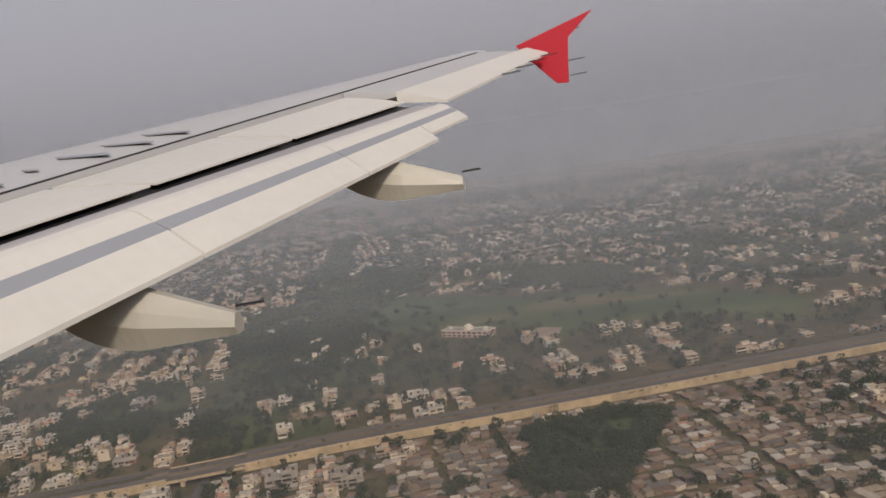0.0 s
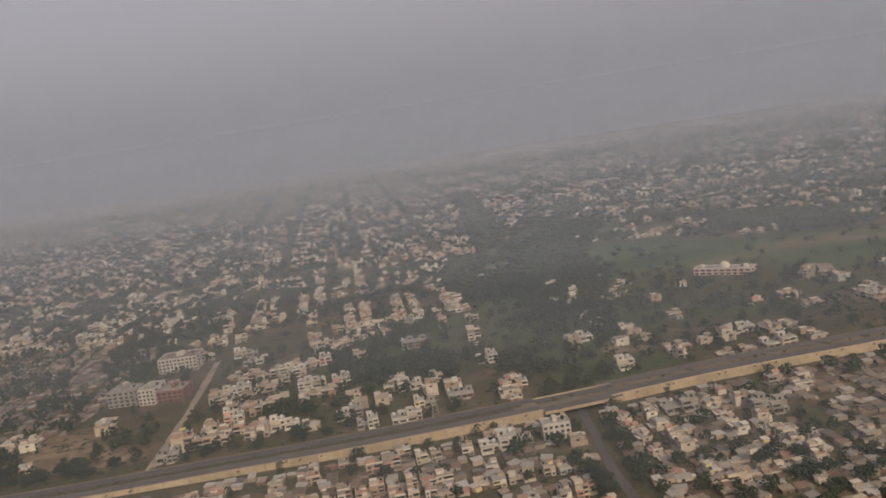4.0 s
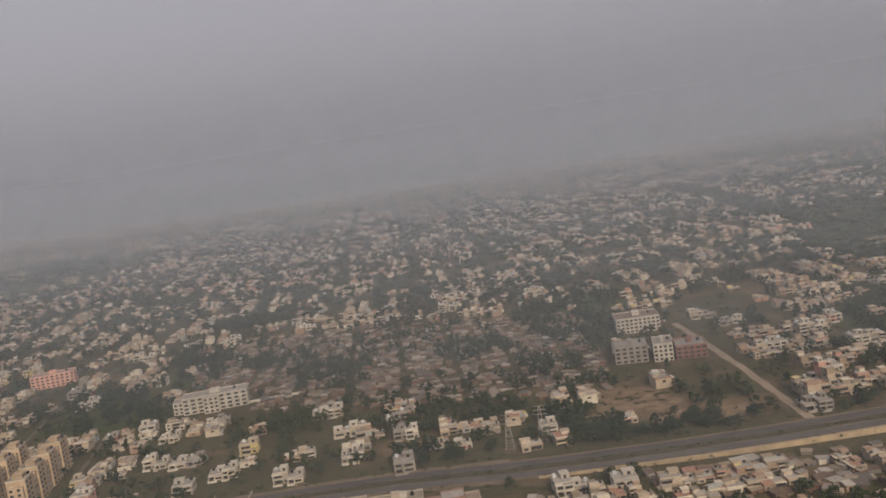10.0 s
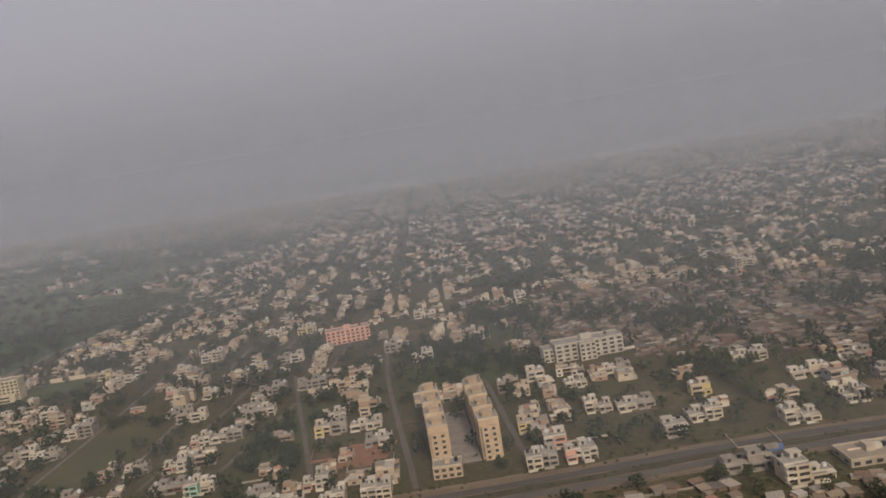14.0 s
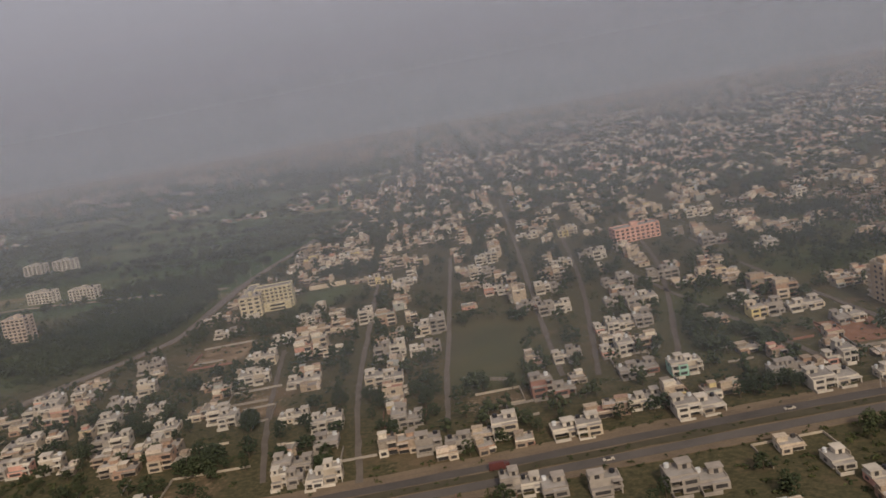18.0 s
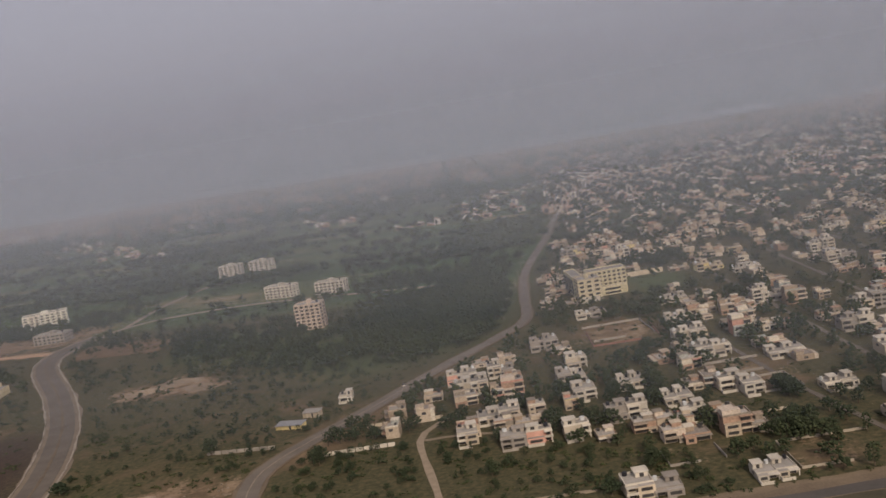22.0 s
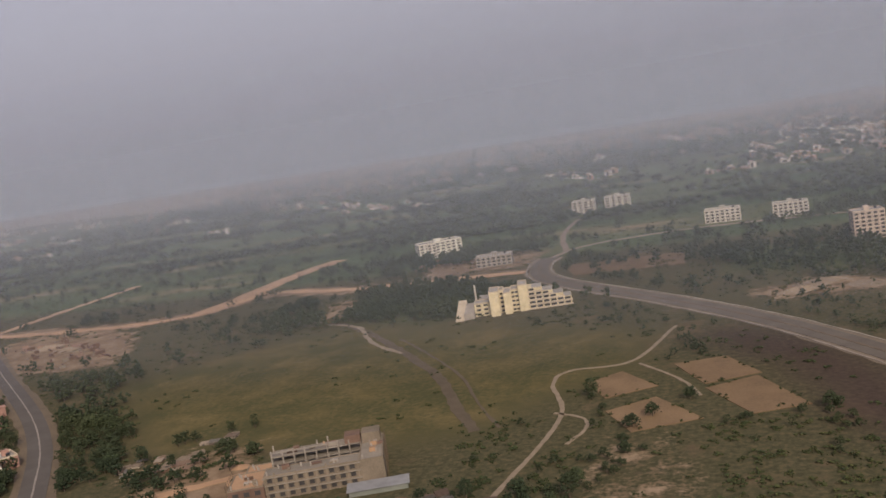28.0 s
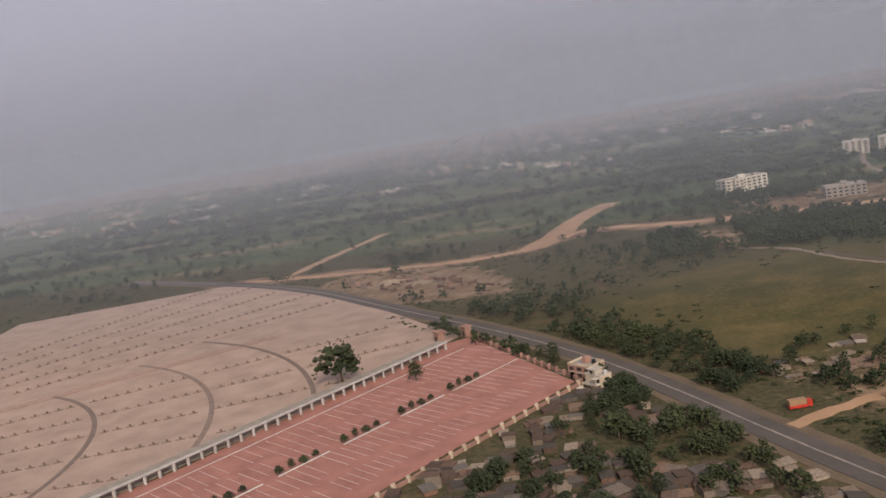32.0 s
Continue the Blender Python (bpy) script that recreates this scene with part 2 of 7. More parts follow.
def ribbon_geometry(line, left, right, top, base=None, ragged=0.0, rng=None):
    """A strip along a line from left to right of it (metres), at height top over the line's z, with sides down to base."""
    v, f = [], []
    for k, p in enumerate(line):
        d = (line[min(k + 1, len(line) - 1)] - line[max(k - 1, 0)]).normalized()
        s = Vector((-d.y, d.x, 0))
        wob = [rng.uniform(-ragged, ragged) if ragged else 0 for _ in range(2)]
        a, b = p + s * (left + wob[0]), p - s * (right + wob[1])
        zt = p.z + top
        zb = zt - 0.3 if base is None else base
        v += [(a.x, a.y, zb), (a.x, a.y, zt), (b.x, b.y, zt), (b.x, b.y, zb)]
        if k:
            o = 4 * k
            f += [(o - 4 + i, o - 4 + i + 1, o + i + 1, o + i) for i in range(3)]
    n = len(v)
    return v, [(0, 1, 2, 3)[::-1]] + [q[::-1] for q in f] + [(n - 4, n - 3, n - 2, n - 1)]


def strip(name, pts, width, mat, label, category, top=0.12, ragged=0.0, step=6.0, rng=random.Random(4)):
    ob = linked(name, *ribbon_geometry(smooth_line(pts, step), width / 2, width / 2, top, None, ragged, rng), mat)
    return tagged(ob, label, category, kind="structure")


def inside(poly, x, y):
    """Which of the points lie in the outline."""
    hit = np.zeros(np.shape(x), bool)
    for (ax, ay), (bx, by) in zip(poly, poly[1:] + poly[:1]):
        if ay != by:
            hit ^= ((ay > y) != (by > y)) & (x < (bx - ax) * (y - ay) / (by - ay) + ax)
    return hit


def near_line(line, x, y, far):
    d = np.full(np.shape(x), 1e9)
    for a, b in zip(line, line[1:]):
        ex, ey = b[0] - a[0], b[1] - a[1]
        t = np.clip(((x - a[0]) * ex + (y - a[1]) * ey) / (ex * ex + ey * ey + 1e-9), 0, 1)
        d = np.minimum(d, np.hypot(x - a[0] - t * ex, y - a[1] - t * ey))
    return d < far


# ---- plan ----
MAIN = [(320, 418), (200, 384), (104, 357), (36, 338), (-29, 321), (-87, 306), (-136, 289), (-188, 274), (-242, 263), (-294, 253), (-343, 247), (-388, 243), (-432, 233), (-475, 220), (-514, 209), (-552, 199), (-589, 188), (-624, 177), (-652, 169), (-720, 150), (-800, 126), (-900, 96), (-1000, 60)]
NULLAH = [(-112, 190), (-122, 236), (-130, 288), (-147, 372), (-166, 480), (-178, 582), (-212, 823), (-250, 1050)]
SIDE_ROAD = [(-268, 268), (-276, 310), (-284, 347), (-296, 400)]
COLONY_ROADS = [
    [(-514, 222), (-551, 323), (-575, 400)], [(-545, 228), (-580, 305), (-600, 350)], [(-484, 228), (-514, 319)],
    [(-676, 182), (-694, 226), (-716, 290)], [(-651, 178), (-671, 238), (-691, 313), (-714, 400)],
    [(-638, 210), (-646, 244), (-660, 310), (-684, 420)], [(-612, 236), (-625, 295), (-658, 451), (-690, 600)],
    [(-602, 234), (-616, 345), (-640, 480)], [(-581, 240), (-587, 358), (-606, 470)],
]
WEST_ROAD = [(-760, 92), (-800, 138), (-812, 158), (-821, 180), (-821, 198), (-808, 234), (-796, 270), (-783, 303), (-777, 327), (-784, 368), (-793, 430), (-797, 530), (-803, 638), (-803, 760), (-802, 950)]
BEND_ROAD = [(-846, 85), (-864, 130), (-879, 164), (-892, 196), (-917, 238), (-950, 280), (-989, 323), (-1005, 348), (-1010, 374), (-1008, 390)]
TOWN_LANE = [(-1008, 388), (-1000, 408), (-984, 420), (-940, 430), (-880, 425), (-800, 415)]
TOWER_LANE = [(-1003, 405), (-1012, 450), (-1014, 500), (-1010, 545)]
ORANGE_TRACK = [(-1007, 360), (-1049, 362), (-1107, 366), (-1150, 378), (-1170, 343), (-1204, 333), (-1275, 338), (-1330, 345)]
ORANGE_FORK = [(-1168, 343), (-1163, 380), (-1160, 425), (-1151, 468)]
WEST_FORK = [(-1295, 341), (-1292, 400), (-1288, 461)]
PARK_ROAD = [(-1020, 40), (-1046, 78), (-1059, 95), (-1074, 115), (-1092, 140), (-1114, 168), (-1145, 200), (-1202, 251), (-1258, 300), (-1320, 340), (-1420, 390)]
FOOT_PATH = [(-980, 100), (-974, 128), (-968, 169), (-974, 194), (-971, 205), (-955, 210), (-945, 243)]
OLD_TRACK = [(-1080, 295), (-1063, 280), (-1044, 257), (-1024, 230), (-1008, 206), (-996, 180), (-987, 163)]
LANE = [(-752, 120), (-766, 154), (-775, 178), (-785, 203), (-784, 214), (-780, 224)]
SITE_TRACK = [(-1071, 118), (-1063, 125), (-1054, 132), (-1043, 139), (-1033, 145)]
SLUM_NORTH = [(-490, 335), (-440, 322), (-322, 306), (-335, 440), (-440, 470), (-545, 465)]
SLUM_SOUTH = [(330, 400), (104, 345), (-29, 309), (-136, 277), (-188, 262), (-242, 252), (-300, 241), (-400, 228), (-460, 210), (-480, 150), (330, 150)]
GROVE = [(-24, 292), (-16, 301), (8, 311), (29, 303), (19, 276), (6, 242), (-12, 244), (-25, 258), (-17, 275)]
GREEN_EAST = [(-180, 590), (-90, 570), (-30, 490), (-20, 440), (-46, 385), (-88, 375), (-135, 365)]
DARK_WOOD = [(-170, 580), (-85, 575), (-120, 430), (-165, 450)]
FAR_WOOD = [(-40, 665), (32, 600), (20, 540), (-40, 590)]
WEST = [(-700, 60), (-742, 90), (-815, 158), (-824, 198), (-802, 272), (-778, 325), (-796, 430), (-800, 530), (-812, 638), (-825, 760), (-855, 950), (-900, 1150), (-1500, 1150), (-2300, 1500), (-2300, 40)]
OPEN_STRIP = [(-820, 190), (-795, 205), (-740, 192), (-690, 170), (-650, 168), (-640, 150), (-800, 118)]
PARK = [(-1112, 152), (-1118, 160), (-1164, 200), (-1254, 294), (-1330, 342), (-1420, 300), (-1330, 80), (-1130, 80)]
PLAYFIELD = [(-643, 234), (-622, 231), (-628, 292), (-651, 301)]
GRASS = [(-1128, 225), (-1075, 282), (-1020, 270), (-955, 243), (-953, 207), (-980, 175), (-990, 160), (-1075, 160)]
SHANTY = [(-1114, 150), (-1076, 106), (-1050, 75), (-1150, 75), (-1143, 92)]
BUILD_SITE = [(-874, 164), (-828, 174), (-815, 146), (-819, 122), (-858, 120)]
DARK_FIELD = [(-942, 232), (-925, 240), (-905, 215), (-886, 160), (-884, 128), (-898, 140), (-908, 162), (-918, 200), (-930, 214)]
# round patches of trees and of open ground among the houses: centre and radius
SCHOOL_YARD = [(-1041, 142), (-1034, 126), (-1020, 122), (-1022, 105), (-1029, 108), (-1038, 116), (-1045, 131)]
SHACK_YARD = [(-1073, 148), (-1063, 162), (-1052, 169), (-1036, 165), (-1032, 155), (-1046, 143), (-1059, 142), (-1070, 134)]
RUBBLE = [(-962, 160), (-952, 161), (-936, 145), (-932, 133), (-934, 120), (-958, 120), (-957, 144)]
THICKETS = [[(-990, 163), (-980, 169), (-970, 170), (-968, 162), (-973, 133), (-978, 128), (-989, 128), (-992, 147)], [(-965, 161), (-958, 155), (-958, 139), (-965, 126), (-970, 133), (-968, 150)], [(-1068, 117), (-1055, 126), (-1043, 128), (-1041, 120), (-1046, 105), (-1065, 106)]]
TREE_CLUMPS = [(-380, 391, 19), (-343, 427, 14), (-206, 368, 20), (-177, 355, 17), (-233, 309, 11), (-298, 262, 13), (-393, 298, 12), (-436, 308, 14), (-346, 346, 13), (-206, 375, 18), (-144, 385, 18), (-125, 331, 19), (-127, 383, 18), (-356, 444, 21), (-338, 418, 20), (-337, 287, 9), (-328, 271, 9), (-376, 260, 10), (-362, 299, 12), (-444, 380, 18), (-476, 402, 16), (-575, 266, 9), (-568, 275, 9), (-558, 245, 7), (-523, 253, 6), (-563, 212, 11), (-538, 188, 6), (-514, 181, 7), (-533, 354, 13), (-692, 218, 7), (-696, 194, 8), (-731, 414, 15)]
OPEN_PLOTS = [(-213, 323, 10), (-316, 306, 10), (-288, 282, 10), (-331, 285, 7), (-232, 315, 9), (-205, 323, 10), (-170, 333, 9), (-110, 351, 16), (-315, 300, 14), (-299, 283, 14), (-287, 283, 9), (-388, 274, 9), (-565, 241, 7), (-549, 254, 8), (-533, 243, 8), (-493, 192, 10), (-502, 178, 7), (-741, 295, 15), (-706, 243, 9), (-691, 182, 11), (-719, 183, 8), (-651, 216, 7), (-698, 227, 8), (-739, 289, 13), (-594, 244, 6), (-641, 182, 8), (-627, 223, 9)]


# green land between the houses: fields, then stands of trees with how thick they are
FIELDS = [
    [(-196, 625), (-72, 581), (-37, 545), (-3, 549), (55, 524), (103, 470), (115, 453), (98, 404), (67, 436), (13, 457), (-12, 426), (-37, 473), (-75, 503), (-90, 490), (-167, 518)],
    [(-116, 604), (-28, 536), (-51, 462), (-116, 492)],
    [(-744, 390), (-721, 384), (-717, 351), (-738, 351)],
]
SOUTH_PLOTS = [(-575, 150), (-575, 180), (-545, 187), (-500, 201), (-462, 211), (-456, 150)]
STANDS = [
    (0.25, [(-154, 477), (-115, 490), (-107, 453), (-83, 412), (-53, 404), (-36, 372), (-62, 375), (-94, 398), (-110, 369), (-135, 370)]),
    (0.55, [(-235, 374), (-211, 439), (-180, 436), (-182, 388), (-177, 347), (-171, 319), (-197, 354)]),
    (0.6, [(-206, 596), (-153, 577), (-109, 487), (-120, 411), (-142, 412), (-146, 347), (-161, 345), (-171, 416), (-190, 470), (-205, 518)]),
    (0.6, [(-171, 768), (-111, 669), (-125, 534), (-170, 591)]),
    (0.22, [(-136, 398), (-97, 359), (-94, 325), (-112, 305), (-139, 309), (-145, 339)]),
    (0.4, [(-226, 340), (-196, 360), (-192, 321), (-183, 309), (-212, 315)]),
    (0.35, [(-247, 390), (-203, 410), (-196, 368), (-227, 348)]),
    (0.5, [(-355, 496), (-320, 490), (-317, 432), (-327, 372), (-347, 391)]),
    (0.35, [(-565, 377), (-494, 348), (-496, 317), (-528, 315), (-550, 323)]),
    (0.3, [(-547, 473), (-492, 410), (-491, 356), (-532, 387)]),
    (0.4, [(-584, 313), (-570, 315), (-563, 250), (-572, 238)]),
    (0.5, [(-869, 396), (-802, 422), (-785, 359), (-789, 304), (-812, 276), (-828, 262), (-875, 293), (-887, 330), (-858, 336)]),
    (0.6, [(-954, 593), (-850, 637), (-815, 634), (-788, 488), (-797, 433), (-784, 359), (-792, 325), (-825, 332), (-870, 400)]),
    (0.6, [(-933, 366), (-870, 350), (-879, 299), (-927, 315)]),
    (0.6, [(-1092, 322), (-1089, 346), (-1048, 340), (-1028, 312), (-1025, 277), (-1050, 286), (-1075, 295)]),
]


def in_any(areas, x, y):
    hit = np.zeros(np.shape(x), bool)
    for area in areas:
        hit |= inside(area, x, y)
    return hit


def in_rounds(rounds, x, y):
    hit = np.zeros(np.shape(x), bool)
    for cx, cy, cr in rounds:
        hit |= (x - cx) ** 2 + (y - cy) ** 2 < cr * cr
    return hit


GRID_TURN = radians(14.5)

# ---- ground: one sheet to the horizon ----
gx = np.concatenate([np.linspace(-4800, -1550, 14)[:-1], np.arange(-1550, 420, 6.0), np.linspace(420, 4600, 16)])
gy = np.concatenate([np.linspace(-2500, 60, 8)[:-1], np.arange(60, 760, 6.0), np.linspace(760, 4700, 34)])
GX, GY = np.meshgrid(gx, gy)
nx, ny = len(gx), len(gy)
quads = [(j * nx + i, j * nx + i + 1, (j + 1) * nx + i + 1, (j + 1) * nx + i) for j in range(ny - 1) for i in range(nx - 1)]
ground = linked("ground", np.stack([GX, GY, 0 * GX], -1).reshape(-1, 3).tolist(), quads, [])
tagged(ground, "dry brown earth with patches of grass and scrub", "ground", kind="structure")


def softened(mask, rounds=2):
    m = mask.astype(float)
    for _ in range(rounds):
        p = np.pad(m, 1, mode="edge")
        m = (p[1:-1, 1:-1] * 2 + p[:-2, 1:-1] + p[2:, 1:-1] + p[1:-1, :-2] + p[1:-1, 2:]) / 6
    return m


green = 0.36 + 0.21 * (GY > 700) + np.interp(GX, [-815, -785, -480, -360], [0, 0.165, 0.165, 0.125]) * (GY < 700) + 0.17 * softened(inside(WEST, GX, GY) & ~inside(BUILD_SITE, GX, GY)) - 0.02 * softened(inside(WEST, GX, GY) & (GX > -905) & (GY < 270), 3) + 0.35 * softened(inside(GREEN_EAST, GX, GY) | inside(GROVE, GX, GY) | inside(DARK_WOOD, GX, GY))
mown = np.clip((GY - 60) / 70, 0, 1)
green = green * mown + 0.45 * (1 - mown)
green += 0.17 * softened(inside(OPEN_STRIP, GX, GY))
green += 0.25 * softened(in_rounds(TREE_CLUMPS, GX, GY)) - 0.15 * softened(in_rounds(OPEN_PLOTS, GX, GY))
grassy = softened(inside(GRASS, GX, GY), 3) + 0.85 * softened(inside(PLAYFIELD, GX, GY), 1)
bare = softened(inside(BUILD_SITE, GX, GY) | near_line(ORANGE_TRACK, GX, GY, 6) | inside([(-924, 270), (-924, 292), (-879, 292), (-876, 278), (-894, 258)], GX, GY) | inside([(-1060, 375), (-1015, 375), (-1015, 425), (-1090, 425)], GX, GY) | inside([(-1260, 318), (-1195, 280), (-1185, 310), (-1245, 335)], GX, GY), 2) * (0.45 + 0.55 * (GX < -1050)) 
bare += 0.34 * softened(in_rounds(OPEN_PLOTS, GX, GY) & (GX > -800)) + 0.62 * softened(inside(SCHOOL_YARD, GX, GY)) + 0.5 * softened(inside([(-1064, 130), (-1046, 146), (-1030, 142), (-1034, 122), (-1052, 116)], GX, GY)) + 0.34 * softened(inside(SHACK_YARD, GX, GY)) + 0.29 * softened(inside(RUBBLE, GX, GY)) + 0.36 * softened(inside([(-872, 172), (-850, 186), (-822, 190), (-814, 170), (-830, 164), (-866, 152)], GX, GY), 1) + 0.5 * softened(inside([(-1097, 336), (-1082, 340), (-1076, 301), (-1088, 297)], GX, GY), 1) + 0.55 * softened(inside([(-1260, 313), (-1241, 330), (-1170, 297), (-1156, 252), (-1192, 255), (-1236, 268)], GX, GY), 1)
dark = softened(inside(DARK_FIELD, GX, GY), 2) + 0.15 * softened(inside(PLAYFIELD, GX, GY), 1)
green += 0.3 * softened(in_any([a for _, a in STANDS] + THICKETS, GX, GY))
crop = 0.32 * softened(inside(PLAYFIELD, GX, GY), 1) + 0.85 * softened(in_any(FIELDS, GX, GY), 2) + 0.7 * softened(inside(GROVE, GX, GY), 1) + 0.55 * softened(in_any([a for _, a in STANDS], GX, GY)) + 0.8 * softened(inside(WEST, GX, GY) & (GY > 395), 3) + 0.3 * ((GX > -160) & (GY > 600) & (GY < 1100))
for key, field in (("green", green), ("grassy", grassy), ("bare", bare), ("dark", dark), ("crop", np.minimum(crop, 0.9))):
    ground.data.attributes.new(key, "FLOAT", "POINT").data.foreach_set("value", field.ravel())
gm, n, l, b = nodes_of("earth", 0.95, 0, 0.1)
at = {}
for key in ("green", "grassy", "bare", "dark", "crop"):
    at[key] = n.new("ShaderNodeAttribute")
    at[key].attribute_name = key
patch, fine, mid = noise_node(n, l, 0.045, 6, 0.65), noise_node(n, l, 0.7, 6, 0.7), noise_node(n, l, 0.10, 7, 0.7)
soil = ramp(n, l, mid, [(0.3, (0.085, 0.060, 0.038)), (0.48, (0.15, 0.105, 0.064)), (0.68, (0.25, 0.175, 0.105))])
scrubby = ramp(n, l, fine, [(0.3, (0.034, 0.036, 0.019)), (0.5, (0.069, 0.062, 0.032)), (0.7, (0.124, 0.096, 0.052))])
add = n.new("ShaderNodeMath")
add.operation = "ADD"
patch2 = mixed(n, l, 0.45, patch, mid)
l.new(patch2, add.inputs[0]), l.new(at["green"].outputs["Fac"], add.inputs[1])
c = mixed(n, l, ramp(n, l, add.outputs[0], [(0.87, (0, 0, 0)), (0.99, (1, 1, 1))]), soil, scrubby)
lawn = ramp(n, l, mid, [(0.3, (0.078, 0.064, 0.026)), (0.5, (0.116, 0.092, 0.038)), (0.7, (0.160, 0.120, 0.055))])
c = mixed(n, l, at["grassy"].outputs["Fac"], c, mixed(n, l, ramp(n, l, mixed(n, l, 0.5, patch, fine), [(0.42, (0, 0, 0)), (0.58, (1, 1, 1))]), lawn, (0.060, 0.058, 0.025)))
# fields in long bands: green crops, fallow and tan stubble
co, longer = n.new("ShaderNodeNewGeometry"), n.new("ShaderNodeMapping")
longer.inputs["Scale"].default_value, longer.inputs["Rotation"].default_value = (0.007, 0.026, 1), (0, 0, -GRID_TURN)
l.new(co.outputs["Position"], longer.inputs["Vector"])
strips = n.new("ShaderNodeTexNoise")
strips.inputs["Scale"].default_value, strips.inputs["Detail"].default_value = 1.0, 5
l.new(longer.outputs["Vector"], strips.inputs["Vector"])
crops = ramp(n, l, mixed(n, l, 0.25, strips.outputs["Fac"], fine), [(0.32, (0.034, 0.055, 0.024)), (0.46, (0.058, 0.088, 0.038)), (0.57, (0.092, 0.108, 0.050)), (0.66, (0.22, 0.17, 0.10))])
c = mixed(n, l, at["crop"].outputs["Fac"], c, crops)
worn = n.new("ShaderNodeMath")
worn.operation = "MULTIPLY_ADD"
worn.inputs[1].default_value = 1.7
l.new(mixed(n, l, 0.4, mid, fine), worn.inputs[0]), l.new(at["bare"].outputs["Fac"], worn.inputs[2])
less = n.new("ShaderNodeMath")
less.operation = "SUBTRACT"
less.inputs[1].default_value = 0.6
l.new(worn.outputs[0], less.inputs[0])
c = mixed(n, l, ramp(n, l, less.outputs[0], [(0.48, (0, 0, 0)), (0.66, (1, 1, 1))]), c, ramp(n, l, mid, [(0.3, (0.115, 0.078, 0.050)), (0.5, (0.19, 0.13, 0.082)), (0.7, (0.30, 0.22, 0.145))]))
c = mixed(n, l, at["dark"].outputs["Fac"], c, ramp(n, l, fine, [(0.3, (0.040, 0.028, 0.023)), (0.7, (0.072, 0.050, 0.038))]))
l.new(c, b.inputs["Base Color"])
bumped(n, l, b, fine, 0.25, 0.4)
ground.data.materials.append(gm)

# flat upright sheets added in place of haze, from the town to the horizon
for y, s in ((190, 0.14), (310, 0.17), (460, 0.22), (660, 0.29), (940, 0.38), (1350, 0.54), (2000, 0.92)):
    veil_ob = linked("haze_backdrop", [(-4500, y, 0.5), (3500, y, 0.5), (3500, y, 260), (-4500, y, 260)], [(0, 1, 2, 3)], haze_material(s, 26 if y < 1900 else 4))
    tagged(veil_ob, "upright translucent sheet standing in for grey haze over the town", "haze", kind="structure")

# ---- roads ----
rng = random.Random(11)


def deck_height(x):
    return 0.15 + 2.35 * max(0.0, min(1.0, (x + 345) / 170))


ROADSIDE = plain("roadside_dust", (0.21, 0.155, 0.10), dark=0.5, scale=0.35)
HIGHWAY = plain("highway_asphalt", (0.125, 0.108, 0.092), dark=0.75, scale=0.25)
deck = [Vector((p.x, p.y, deck_height(p.x))) for p in smooth_line(MAIN, 7)]
BRIDGE = (-137, -123)
for name, a, b2 in (("road", -1e9, BRIDGE[0]), ("road", BRIDGE[1], 1e9)):
    run = [p for p in deck if a <= p.x <= b2]
    tagged(linked("embankment", *ribbon_geometry(run, 7.2, 7.2, 0, 0.0), ROADSIDE), "dusty brown highway embankment with dry grass", "embankment", kind="structure")
    for lane in (-1, 1):
        tagged(linked("road", *ribbon_geometry(run, 4.0 * lane + 1.75, -4.0 * lane + 1.75, 0.08, 0.0, 0.25, rng), HIGHWAY), "worn brown-grey asphalt carriageway of the highway", "road", kind="structure")
    wall_run = [p for p in run if p.x > -345]
    if wall_run:
        wall = tagged(linked("retaining_wall", *ribbon_geometry(wall_run, 8.0, -7.2, 0.35, 0.0), SAND), "tan concrete retaining wall beside the raised highway", "wall", kind="structure")
        for p, q in zip(wall_run, wall_run[1:]):
            d = (q - p).normalized()
            s = Vector((-d.y, d.x, 0))
            m = p + s * 8.03
            linked("panel", [tuple(m + d * u * (q - p).length + s * o + Vector((0, 0, z - p.z))) for o in (0, 0.07) for u, z in ((0.04, 0.25), (0.96, 0.25), (0.96, p.z + 0.2), (0.04, p.z + 0.2))], BOX_F, SAND, wall)
bridge = tagged(new("bridge"), "concrete road bridge with a dark opening below", "bridge")
bridge.location = (-130, 288, -0.75)
part("deck", solid((-13.0, -7.0, 2.5, 13.0, 7.1, 3.2)), ROADSIDE, bridge)
for lane in (-4.0, 4.0):
    part("road_surface", solid((-13.0, lane - 1.75, 3.2, 13.0, lane + 1.75, 3.3)), HIGHWAY, bridge, "worn brown-grey asphalt surface")
for sx in (-7.6, 7.6):
    part("abutment", solid((sx - 0.7, -7.2, 0, sx + 0.7, 7.8, 2.4)), SAND, bridge)
for sy in (-7.4, 7.2):
    part("parapet", solid((-13.0, sy, 2.6, 13.0, sy + 0.15, 3.55)), SAND, bridge)
bridge.rotation_euler.z = GRID_TURN + 0.05
strip("road", [(-120, 690), (19, 718), (106, 772), (250, 770), (420, 800)], 12, ASPHALT, "distant dark canal road", "road", ragged=1.0)
strip("track", [(-100, 720), (51, 796), (183, 778), (330, 792)], 9, DIRT, "distant bare strip of land", "track", ragged=2.5)
MEDIAN_SOIL = plain("median_soil", (0.085, 0.072, 0.042), dark=0.6, scale=0.8)
tagged(linked("median", *ribbon_geometry([p for p in deck if p.x < -150], 1.6, 1.6, 0.14, None, 0.4, rng), MEDIAN_SOIL), "narrow planted median along the highway", "median", kind="structure")
